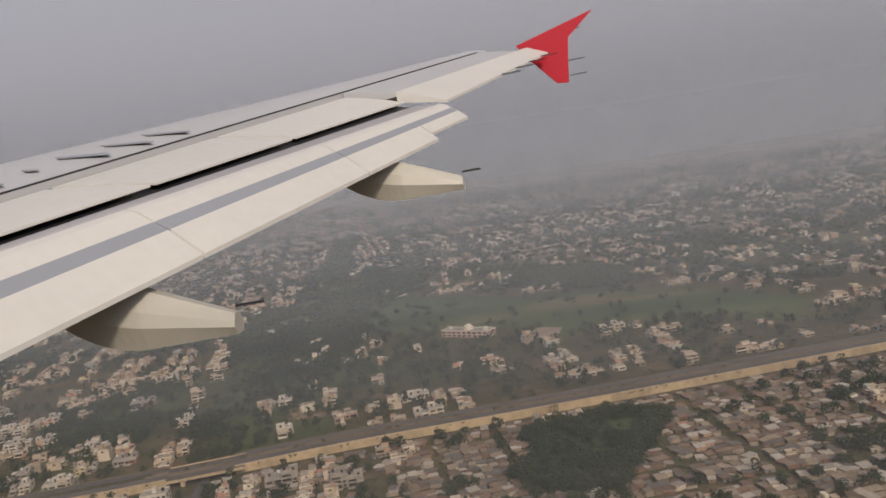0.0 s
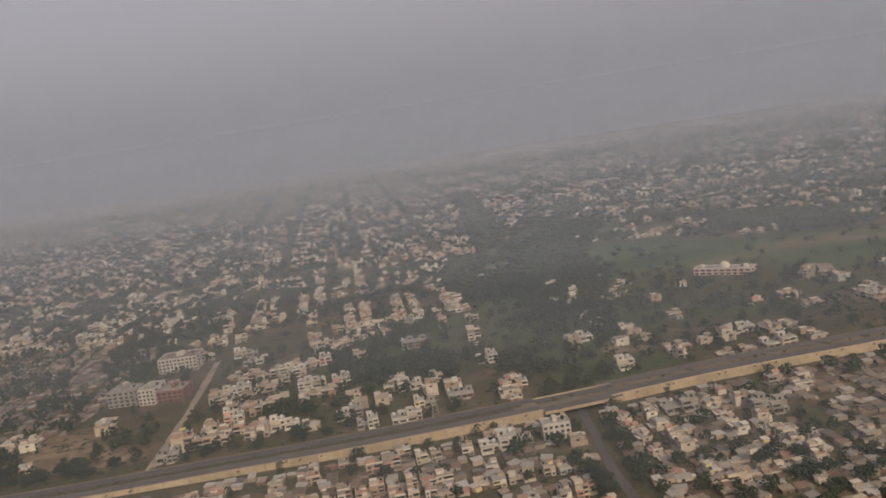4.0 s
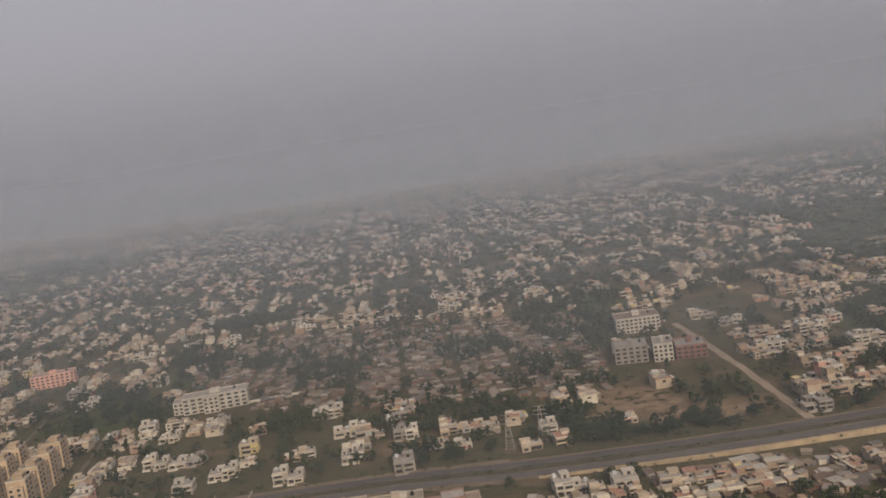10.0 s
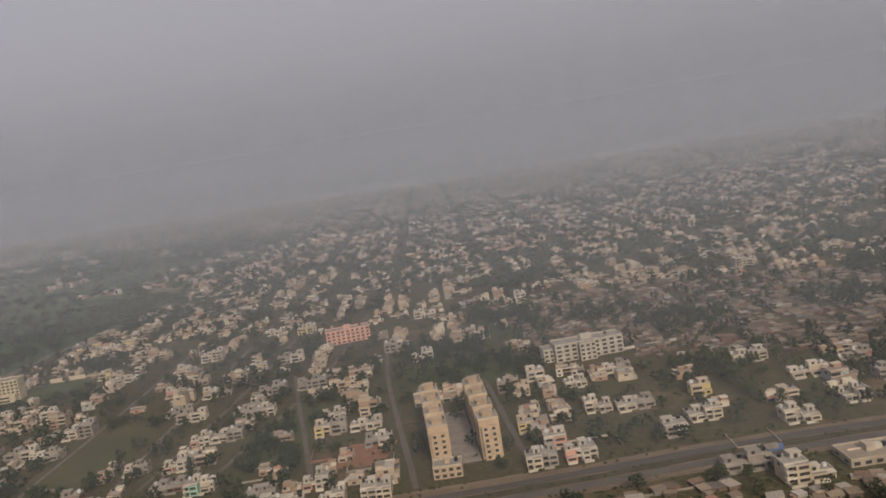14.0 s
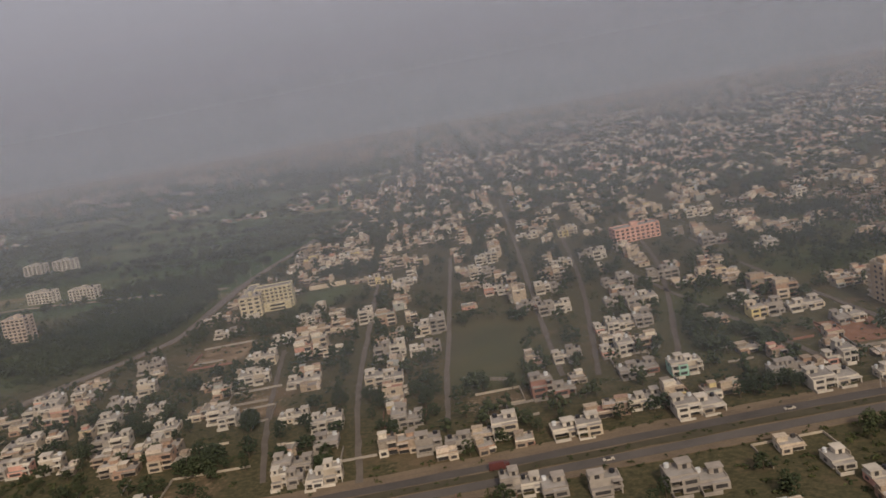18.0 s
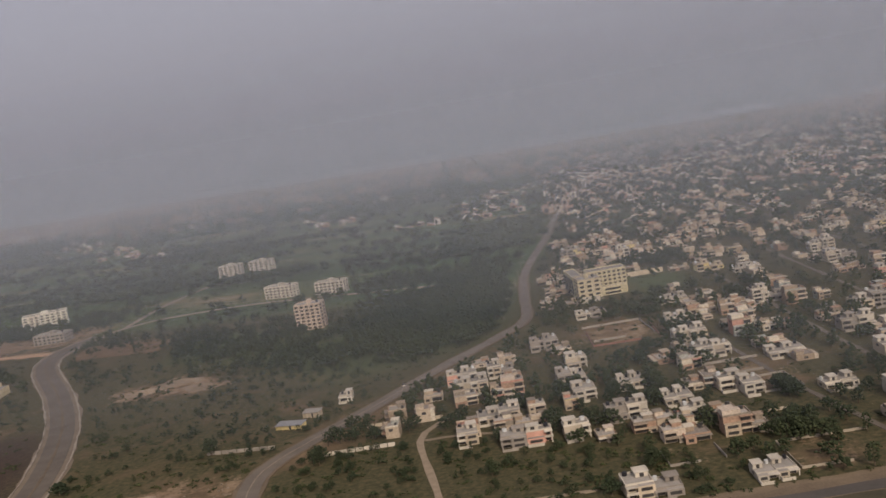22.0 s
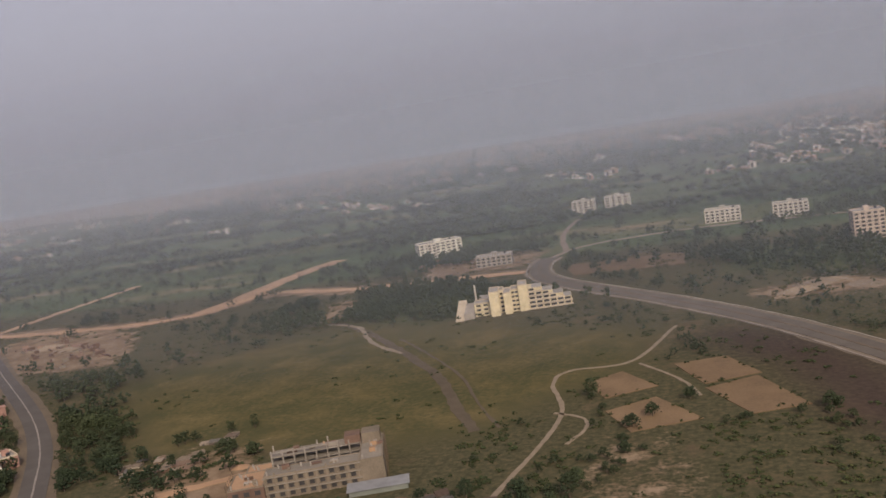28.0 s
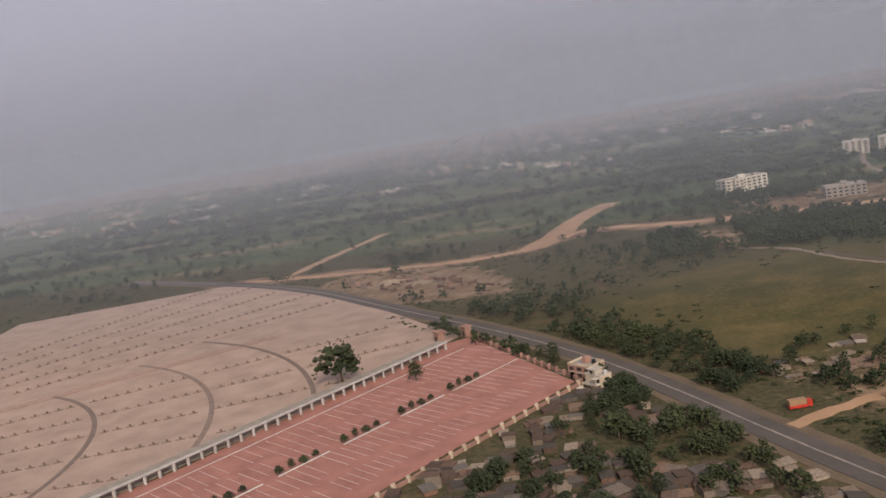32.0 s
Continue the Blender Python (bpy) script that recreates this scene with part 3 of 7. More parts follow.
for off in (-7.9, 7.9):
    tagged(linked("shoulder", *ribbon_geometry([Vector((p.x, p.y, 0.02)) for p in deck if p.x < -345], off + 0.9, -off + 0.9, 0.14, None, 0.5, rng), ROADSIDE), "dusty road shoulder", "shoulder", kind="structure")
tagged(linked("service_road", *ribbon_geometry([Vector((p.x, p.y, 0)) for p in deck if p.x < -475], -8.4, 11.0, 0.07, None, 0.6, rng), ROADSIDE), "dusty service lane beside the highway", "road", kind="structure")
strip("road", NULLAH[:3], 2.5, HIGHWAY, "worn asphalt street passing under the highway bridge", "road", ragged=0.3)
strip("road", SIDE_ROAD, 2.7, DIRT, "straight dirt street between houses", "road", ragged=0.4)
for pts in COLONY_ROADS:
    strip("road", pts, 1.6, STREET, "narrow worn colony street", "road", ragged=0.25)
# the west road narrows on its way out of town
bends = [Vector((p.x, p.y, 0)) for p in smooth_line(WEST_ROAD, 6)]
for name, wide, edge_at, mat, label, kind in (("road", 5.6, 0.26, ASPHALT, "grey asphalt road with dusty edges", "road"), ("verge", 7.4, 0.195, ROADSIDE, "dusty verge along the asphalt road", "verge")):
    v, f = [], []
    for k, p in enumerate(bends):
        d = (bends[min(k + 1, len(bends) - 1)] - bends[max(k - 1, 0)]).normalized()
        half = wide / 2 * float(np.interp(p.y, [200, 330], [1.0, 0.66])) + (rng.uniform(-0.35, 0.35) if name == "verge" else 0)
        side = Vector((-d.y, d.x, 0)) * half
        v += [tuple(p + side + Vector((0, 0, edge_at))), tuple(p - side + Vector((0, 0, edge_at))), tuple(p + side), tuple(p - side)]
        if k:
            o = 4 * k
            f += [(o - 4, o - 3, o + 1, o), (o - 2, o - 4, o, o + 2), (o - 3, o - 1, o + 3, o + 1)]
    tagged(linked(name, v, f, mat), label, kind, kind="structure")
tagged(linked("median", *ribbon_geometry(smooth_line([p for p in WEST_ROAD if p[1] < 300], 2.5), 0.16, 0.16, 0.33, None, 0.08, rng), plain("worn_median", (0.30, 0.24, 0.18), dark=0.5, scale=2.0)), "pale raised median kerb", "median", kind="structure")
strip("road", BEND_ROAD, 8.0, ASPHALT, "wide bending asphalt road", "road", top=0.2)
strip("verge", BEND_ROAD, 12.0, plain("pale_roadside", (0.265, 0.205, 0.145), dark=0.55, scale=0.4), "dusty verge along the bending road", "verge", top=0.1, ragged=1.0)
for off, wd in ((5.6, 0.5), (-5.6, 0.5)):
    tagged(linked("kerb", *ribbon_geometry(smooth_line(BEND_ROAD, 4), off + wd / 2, -off + wd / 2, 0.3, 0, 0.3, rng), plain("pale_kerb", (0.36, 0.30, 0.235), dark=0.5)), "pale stone kerb line along the road", "kerb", kind="structure")
tagged(linked("median", *ribbon_geometry(smooth_line(BEND_ROAD, 3), 0.35, 0.35, 0.26, None, 0.25, rng), ROADSIDE), "dusty raised median strip", "median", kind="structure")
strip("road", TOWN_LANE, 3.2, DIRT, "dusty lane towards the campus", "road", ragged=0.4)
strip("road", TOWER_LANE, 3, DIRT, "dirt lane leading to the towers", "road", ragged=0.4)
strip("road", ORANGE_TRACK, 7, ORANGE_DIRT, "orange earth track across open land", "track", ragged=1.4, top=0.1)
strip("road", ORANGE_FORK, 13, ORANGE_DIRT, "wide orange earth track", "track", ragged=1.5, top=0.13)
strip("road", WEST_FORK, 6, ORANGE_DIRT, "orange earth track", "track", ragged=1.2, top=0.13)
strip("road", PARK_ROAD, 6.6, plain("dark_asphalt", (0.135, 0.115, 0.098), dark=0.75, scale=0.3), "grey asphalt road beside the red plaza", "road", top=0.2)
strip("verge", PARK_ROAD, 10.5, ROADSIDE, "dusty verge along the asphalt road", "verge", top=0.1, ragged=0.8)
tagged(linked("road_line", *ribbon_geometry(smooth_line(PARK_ROAD, 3), 0.2, 0.2, 0.27, None, 0.07, rng), plain("median_kerb", (0.33, 0.28, 0.24), dark=0.5, scale=2.0)), "pale raised median kerb", "median", kind="structure")
OLD_SOIL = plain("trodden_soil", (0.135, 0.102, 0.066), dark=0.55, scale=0.5)
PATH_DUST = plain("path_dust", (0.31, 0.24, 0.165), dark=0.7)
strip("path", FOOT_PATH, 1.15, PATH_DUST, "pale trodden footpath", "path", ragged=0.16, step=1.5)
strip("path", [(-970, 172), (-963, 168), (-961, 161), (-964, 152)], 0.8, PATH_DUST, "thin pale footpath through scrub", "path", ragged=0.2, step=1.2)
strip("path", [(-953, 207), (-945, 196), (-940, 187), (-937, 178)], 0.9, PATH_DUST, "pale footpath between tilled plots", "path", ragged=0.15, step=1.5)
strip("path", OLD_TRACK, 3.0, OLD_SOIL, "old dirt track over grassland", "path", ragged=0.4, step=3.0, top=0.06)
strip("path", [(-1080, 292), (-1072, 288), (-1062, 280), (-1052, 262), (-1043, 250), (-1031, 238)], 1.7, PATH_DUST, "pale dirt track below the wood", "path", ragged=0.5, step=2.0, top=0.09)
strip("path", [(x + 5.5, y + 1.5) for x, y in OLD_TRACK[2:]], 0.9, OLD_SOIL, "faint wheel track over grassland", "path", ragged=0.2, step=3.0, top=0.05)
strip("track", SITE_TRACK, 3.2, ORANGE_DIRT, "orange earth track to the building site", "track", ragged=0.5, step=2, top=0.13)
strip("road", LANE, 1.8, PATH_DUST, "pale dirt lane", "road", ragged=0.25)
strip("path", [(-768, 158), (-762, 162), (-751, 165), (-738, 168)], 1.1, PATH_DUST, "pale side path through scrub", "path", ragged=0.2, step=2)
strip("path", [(-784, 204), (-773, 206), (-762, 205)], 1.2, PATH_DUST, "dirt drive to the colony houses", "path", ragged=0.2, step=2)


def slab(name, outline, mat, label, category, top=0.14, kind="structure"):
    k = len(outline)
    v = [(x, y, 0) for x, y in outline] + [(x, y, top) for x, y in outline]
    f = [tuple(range(k, 2 * k))] + [(i, (i + 1) % k, k + (i + 1) % k, k + i) for i in range(k)]
    area = sum(a[0] * b3[1] - b3[0] * a[1] for a, b3 in zip(outline, outline[1:] + outline[:1]))
    return tagged(linked(name, v, f if area > 0 else [q[::-1] for q in f], mat), label, category, kind=kind)


PLOT_SOIL = plain("ploughed_soil", (0.215, 0.140, 0.075), dark=0.6, scale=0.3)
FIELD_PLOTS = ([(-965, 193), (-957, 201), (-947, 187), (-959, 180)], [(-944, 204), (-931, 208), (-923, 192), (-936, 186)], [(-958, 171), (-947, 179), (-936, 163), (-951, 157)], [(-936, 183), (-924, 190), (-914, 168), (-926, 164)])
for plot in FIELD_PLOTS:
    slab("field", plot, PLOT_SOIL, "bare brown ploughed plot between hedges", "field")
slab("field", [(-27, 437), (-10, 433), (-8, 452), (-20, 459)], DIRT, "bare tan field", "field")
slab("field", [(-544, 240), (-529, 242), (-530, 261), (-545, 260)], plain("red_soil", (0.34, 0.17, 0.10)), "bare reddish building plot", "field")
slab("field", [(-998, 366), (-946, 368), (-945, 340), (-990, 340)], PLOT_SOIL, "brown tilled farm plot", "field")
slab("field", [(-500, 176), (-466, 184), (-460, 158), (-505, 150)], PLOT_SOIL, "brown ploughed field", "field")
slab("field", [(-484, 197), (-478, 200), (-474, 193), (-480, 190)], plain("brick_yard_soil", (0.26, 0.15, 0.105)), "walled bare reddish yard", "field")


# ---- houses ----
FLOOR = 1.55
NEAR_GROUP = "houses along the highway"
protos = {}


def parapet(x0, y0, x1, y1, z, h=0.42, t=0.18):
    return solid((x0, y0, z, x1, y0 + t, z + h), (x0, y1 - t, z, x1, y1, z + h), (x0, y0 + t, z, x0 + t, y1 - t, z + h), (x1 - t, y0 + t, z, x1, y1 - t, z + h))


def house(tint, floors, shape):
    """A narrow flat-roofed town house, 4.4 m wide, its front towards -y, with a recessed balcony bay beside a closed one."""
    root = new("house")
    wall, second = WALLS[tint], WALLS[(0, 0, 2, 1, 0, 2, 0, 0)[tint]]
    top = floors * FLOOR
    tagged(root, f"{WALL_WORDS[tint]} {('one', 'two', 'three', 'four')[floors - 1]}-storey flat-roofed house" + (" with open balconies", " with a roof terrace", " with a lower side wing", " with a walled yard")[shape], "house", NEAR_GROUP)
    s = -1 if shape in (1, 2) else 1
    split = (0.1, -0.5, 0.5, 0.9)[shape] * s
    back = (3.4, 2.6, 3.2, 2.2)[shape]
    front = (-3.0, -2.6, -3.2, -2.2)[shape]
    low = top if shape in (0, 2) else max(FLOOR, top - FLOOR)

    def side(a, b3, y0, z0, y1, z1):
        return (min(a, b3), y0, z0, max(a, b3), y1, z1)
    rear = (-2.2, front + 1.2, 0, 2.2, back, top)
    bay = side(-2.2 * s, split, front, 0, front + 1.2, low)
    part("body", solid(rear, bay), wall, root)
    part("roof", solid((rear[0] + 0.15, rear[1] + 0.15, top, rear[3] - 0.15, rear[4] - 0.15, top + 0.08), (bay[0] + 0.12, bay[1] + 0.12, low, bay[3] - 0.12, bay[4] - (0 if low < top else -0.1), low + 0.07)), ROOF, root)
    rim = parapet(rear[0] - 0.05, rear[1] - 0.05, rear[3] + 0.05, rear[4] + 0.05, top, (0.32, 0.5, 0.4, 0.45)[shape], 0.14)
    part("parapet", rim, second, root)
    slabs = []
    for k in range(1, floors + 1):
        slabs.append(side(split, 2.35 * s, front - 0.15, FLOOR * k - 0.14, front + 1.2, FLOOR * k))
        if k < floors or shape == 1:
            slabs.append(side(split, 2.35 * s, front - 0.15, FLOOR * k, front - 0.05, FLOOR * k + 0.42))
            slabs.append((2.27 * s - 0.05, front - 0.05, FLOOR * k, 2.27 * s + 0.05, front + 1.15, FLOOR * k + 0.42))
    slabs.append((2.1 * s - 0.1, front - 0.05, 0, 2.1 * s + 0.1, front + 0.15, top - 0.14))
    for k in range(1, floors + 1):
        mine = [q for q in slabs if FLOOR * k - 0.2 < q[2] < FLOOR * k + 0.2]
        part("balcony" if len(mine) > 1 else "canopy", solid(*mine), second, root)
    part("post", solid(slabs[-1]), second, root)
    for k in range(floors):
        z = FLOOR * k
        part("window", solid(side(split + 0.2 * s, 1.9 * s, front + 1.14, z + 0.12, front + 1.25, z + 1.22)), DARK, root)
        if z + FLOOR <= low + 0.01:
            part("window", solid((bay[0] + 0.45, front - 0.06, z + 0.45, bay[3] - 0.45, front + 0.1, z + 1.2)), DARK, root)
    for sx in (-1, 1):
        part("window", solid((sx * 2.2 - 0.06, 0.2, top - 1.1, sx * 2.2 + 0.06, 1.3, top - 0.4)), DARK, root)
    cx = -1.0 * s
    stair = part("stair_room", solid((cx - 1.0, back - 2.5, top, cx + 1.0, back - 0.2, top + 1.25), (cx - 1.2, back - 2.8, top + 1.25, cx + 1.2, back, top + 1.38)), second, root)
    part("door", solid((cx - 0.35, back - 2.56, top + 0.06, cx + 0.35, back - 2.44, top + 1.02)), DARK, stair, "dark roof door")
    part("water_tank", cylinder(1.4 * s, back - 0.8, top + 0.08, top + 1.0, 0.42), TANK if (tint + shape) % 2 else TANK_W, root)
    part("yard_wall", solid((-2.2, front - 1.7, 0, 0.6, front - 1.56, 0.8), (-2.2, front - 1.56, 0, -2.06, front, 0.8)), second, root)
    return root


taken = []


def put_house(x, y, w, floors, tint, turn=GRID_TURN, shape=None):
    """One house, or a short row of two or three where the plot is wide."""
    count = max(1, round(w / 4.6))
    for j in range(count):
        h = (x * 7.31 + y * 3.17 + j * 0.413) % 1
        u = (j - (count - 1) / 2) * w / count
        hx, hy = x + u * math.cos(turn) + (h - 0.5) * 1.5 * math.sin(-turn), y + u * math.sin(turn) + (h - 0.5) * 1.8
        kind = int(h * 40) % 4
        lv = 3 if floors == 4 and 0.75 < h < 0.9 else 1 if floors == 1 or (h * 7.7) % 1 < 0.35 else 2
        hue = (0, 7, 3, 1, 2, 7, 0, 1, 2, 0, 5, 7, 4, 2)[int(h * 140) % 14] if tint == 0 or (j and h > 0.6) else tint
        k = w / count / 4.4
        m = pose(hx, hy, 0, 0, 0, math.degrees(turn) + 4 * (h - 0.5)) @ Matrix.Diagonal((k, 0.95 + 0.2 * h, 0.80 + 0.16 * ((h * 17) % 1), 1))
        key = (hue, lv, kind)
        if key in protos:
            s = protos[key].scale
            copy_thing(protos[key], m @ Matrix.Diagonal((1 / s.x, 1 / s.y, 1 / s.z, 1)))
        else:
            protos[key] = house(*key)
            protos[key].matrix_basis = m
    taken.append((x, y, 0.55 * w + 1.0))


# position, width, floors, wall colour; from the highway's east end to the west road
HIGHWAY_EAST_HOUSES = [
    (16, 435, 11, 2, 0), (-59, 330, 11, 2, 0), (-68, 355, 11, 3, 0), (-76, 267, 10, 4, 2), (-100, 276, 11, 3, 2), (-113, 323, 6, 2, 0),
    (-129, 367, 11, 1, 2), (-154, 259, 11, 3, 1), (-165, 352, 8, 4, 0), (-171, 311, 9, 1, 0), (-183, 305, 7, 4, 0), (-187, 292, 10, 4, 0),
    (-192, 328, 9, 4, 0), (-200, 388, 11, 4, 0), (-200, 290, 7, 3, 0), (-207, 430, 11, 3, 0),
]
NULLAH_WEST_HOUSES = [
    (-209, 302, 9, 3, 0), (-222, 343, 7, 3, 0), (-231, 297, 10, 2, 1), (-234, 343, 11, 3, 0), (-240, 377, 10, 4, 4), (-248, 363, 11, 4, 1),
    (-254, 309, 7, 4, 0), (-261, 301, 4, 4, 0), (-265, 277, 8, 3, 2), (-266, 345, 11, 2, 1), (-274, 391, 11, 4, 0), (-284, 406, 11, 4, 0),
    (-320, 231, 6, 4, 0), (-333, 230, 9, 3, 0), (-342, 277, 5, 2, 0), (-364, 506, 11, 4, 1),
]
SCHOOL_ROAD_HOUSES = [
    (-367, 268, 5, 3, 0), (-382, 254, 6, 2, 0), (-388, 283, 8, 3, 0), (-394, 301, 10, 2, 5), (-401, 266, 7, 3, 0),
    (-409, 291, 11, 4, 1), (-409, 486, 11, 4, 1), (-417, 253, 9, 4, 0), (-421, 214, 11, 4, 1), (-424, 527, 11, 3, 0),
    (-424, 314, 11, 2, 0), (-433, 223, 11, 4, 2), (-441, 261, 9, 3, 1), (-441, 282, 6, 2, 3),
]
COURT_EAST_HOUSES = [
    (-449, 250, 6, 4, 0), (-460, 275, 11, 4, 0), (-467, 315, 9, 3, 0), (-471, 275, 8, 3, 0), (-473, 236, 8, 2, 0), (-480, 302, 7, 2, 0),
    (-481, 248, 6, 3, 4), (-482, 197, 8, 2, 1), (-483, 234, 8, 2, 0), (-488, 478, 11, 4, 1), (-489, 263, 9, 2, 0), (-495, 315, 6, 2, 0),
    (-504, 304, 5, 2, 5), (-504, 184, 7, 4, 0), (-507, 190, 5, 2, 0), (-523, 183, 5, 3, 2), (-523, 456, 11, 4, 0), (-525, 169, 9, 2, 2), (-515, 166, 9, 2, 2), (-546, 165, 9, 2, 0), (-554, 173, 4, 1, 0),
]
COURT_WEST_HOUSES = [
    (-524, 220, 8, 4, 1), (-532, 182, 8, 2, 0), (-535, 217, 7, 4, 0), (-536, 261, 8, 1, 2), (-544, 229, 7, 3, 0), (-545, 277, 10, 4, 0),
    (-547, 358, 9, 3, 0), (-548, 214, 11, 4, 0), (-548, 462, 11, 4, 0), (-556, 274, 10, 2, 0), (-557, 222, 8, 3, 2), (-561, 290, 8, 2, 0),
    (-564, 380, 11, 3, 0), (-568, 446, 11, 4, 1), (-578, 204, 11, 4, 0), (-580, 168, 11, 3, 2),
]
COLONY_EAST_HOUSES = [
    (-580, 231, 8, 2, 6), (-585, 332, 11, 3, 2), (-590, 212, 8, 3, 1), (-592, 299, 10, 3, 2), (-592, 234, 10, 4, 0), (-594, 277, 11, 2, 0),
    (-597, 168, 6, 2, 2), (-598, 251, 9, 2, 0), (-599, 305, 11, 2, 0), (-601, 330, 11, 2, 2), (-602, 273, 7, 2, 0), (-605, 197, 11, 4, 0),
    (-607, 169, 5, 2, 0), (-612, 250, 8, 2, 0), (-613, 223, 11, 4, 5), (-613, 378, 11, 4, 0),
]
COLONY_MIDDLE_HOUSES = [
    (-614, 171, 8, 2, 0), (-621, 302, 11, 2, 0), (-622, 201, 6, 2, 0), (-626, 332, 11, 3, 0), (-626, 369, 10, 4, 1), (-629, 438, 9, 4, 3),
    (-631, 311, 9, 4, 0), (-632, 195, 6, 1, 2), (-639, 194, 6, 2, 2), (-647, 338, 10, 3, 0), (-649, 212, 8, 2, 2), (-650, 445, 11, 4, 1),
    (-659, 271, 10, 2, 0), (-659, 371, 11, 4, 0), (-660, 181, 8, 4, 0), (-662, 398, 10, 4, 0),
]
COLONY_WEST_HOUSES = [
    (-663, 294, 11, 4, 0), (-665, 245, 11, 4, 1), (-667, 201, 6, 3, 2), (-669, 181, 7, 2, 0), (-671, 189, 9, 3, 2), (-671, 272, 10, 4, 0),
    (-671, 213, 8, 3, 0), (-684, 221, 8, 3, 1), (-691, 318, 11, 4, 0), (-693, 252, 10, 3, 0), (-694, 373, 11, 3, 0), (-704, 222, 5, 3, 0),
    (-704, 172, 8, 4, 0), (-708, 383, 11, 3, 3), (-709, 226, 6, 2, 1), (-712, 257, 10, 3, 0),
]
PLAYFIELD_SIDE_HOUSES = [
    (-718, 206, 5, 2, 0), (-718, 276, 10, 2, 0), (-721, 303, 9, 3, 0), (-722, 219, 7, 3, 0), (-723, 331, 10, 3, 0), (-727, 166, 11, 2, 0),
    (-734, 235, 7, 2, 0), (-734, 211, 10, 3, 0), (-745, 199, 6, 2, 0), (-746, 228, 6, 2, 0), (-749, 444, 11, 4, 0), (-751, 243, 8, 2, 2),
    (-751, 257, 6, 3, 0), (-752, 320, 11, 3, 0), (-754, 199, 6, 3, 0), (-760, 198, 6, 3, 2),
]
WEST_COLONY_HOUSES = [
    (-764, 282, 9, 2, 2), (-767, 216, 11, 3, 1), (-772, 454, 11, 4, 0), (-772, 201, 5, 2, 0), (-774, 257, 8, 4, 0), (-780, 242, 10, 2, 0),
    (-785, 252, 9, 3, 0), (-820, 245, 4, 1, 0),
]
for row in (HIGHWAY_EAST_HOUSES, NULLAH_WEST_HOUSES, SCHOOL_ROAD_HOUSES, COURT_EAST_HOUSES, COURT_WEST_HOUSES, COLONY_EAST_HOUSES, COLONY_MIDDLE_HOUSES, COLONY_WEST_HOUSES, PLAYFIELD_SIDE_HOUSES, WEST_COLONY_HOUSES):
    for spot in row:
        put_house(*spot)



def roadside_shed(x, y, turn, w, d, high, wall, roof, label):
    root = tagged(new("shed"), label, "shed")
    root.location, root.rotation_euler.z = (x, y, 0), turn
    part("body", solid((-w / 2, -d / 2 + 0.7, 0, w / 2, d / 2, high)), wall, root)
    part("roof", ([(sx * (w / 2 + 0.2), sy * (d / 2 + 0.2), high + z + 0.25 * (sy > 0)) for z in (0, 0.12) for sx, sy in ((-1, -1), (1, -1), (1, 1), (-1, 1))], BOX_F), roof, root)
    for k in range(5):
        px = -w / 2 + (w - 0.2) * k / 4
        part("post", solid((px, -d / 2, 0, px + 0.2, -d / 2 + 0.2, high)), wall, root)
    part("door", solid((-0.4, -d / 2 + 0.62, 0.02, 0.4, -d / 2 + 0.78, high * 0.75)), DARK, root)
    taken.append((x, y, w * 0.6))


roadside_shed(-828.5, 222, -0.05, 8.0, 3.4, 1.3, YELLOW, TIN, "low yellow roadside shed with an open front")
roadside_shed(-527, 191.5, 0.25, 4.2, 3.0, 1.4, SAND, ORANGE_DIRT, "small tan brick shed with a rusty roof")
roadside_shed(-523, 192, 0.25, 2.6, 2.4, 1.5, WHITE, ROOF, "small white hut with a flat roof")
tower = tagged(new("water_tower"), "slim white stair tower with a red band", "tower")
tower.location, tower.rotation_euler.z = (-541.5, 168.8, 0), GRID_TURN
part("shaft", solid((-0.8, -0.8, 0, 0.8, 0.8, 5.6)), WHITE, tower)
part("band", solid((-0.86, -0.86, 4.6, 0.86, 0.86, 5.15)), PINK, tower, "red painted band")
part("cap", solid((-1.0, -1.0, 5.6, 1.0, 1.0, 5.75)), WHITE, tower)
part("parapet", parapet(-0.95, -0.95, 0.95, 0.95, 5.75, 0.3, 0.12), WHITE, tower)
part("window", solid((-0.25, -0.84, 3.2, 0.25, -0.7, 4.0)), DARK, tower)
taken.append((-541.5, 168.8, 1.5))
roadside_shed(-825.5, 231, 0.0, 5.0, 3.0, 1.6, CREAM, ROOF, "small cream roadside house with a flat roof")

# ---- larger buildings ----


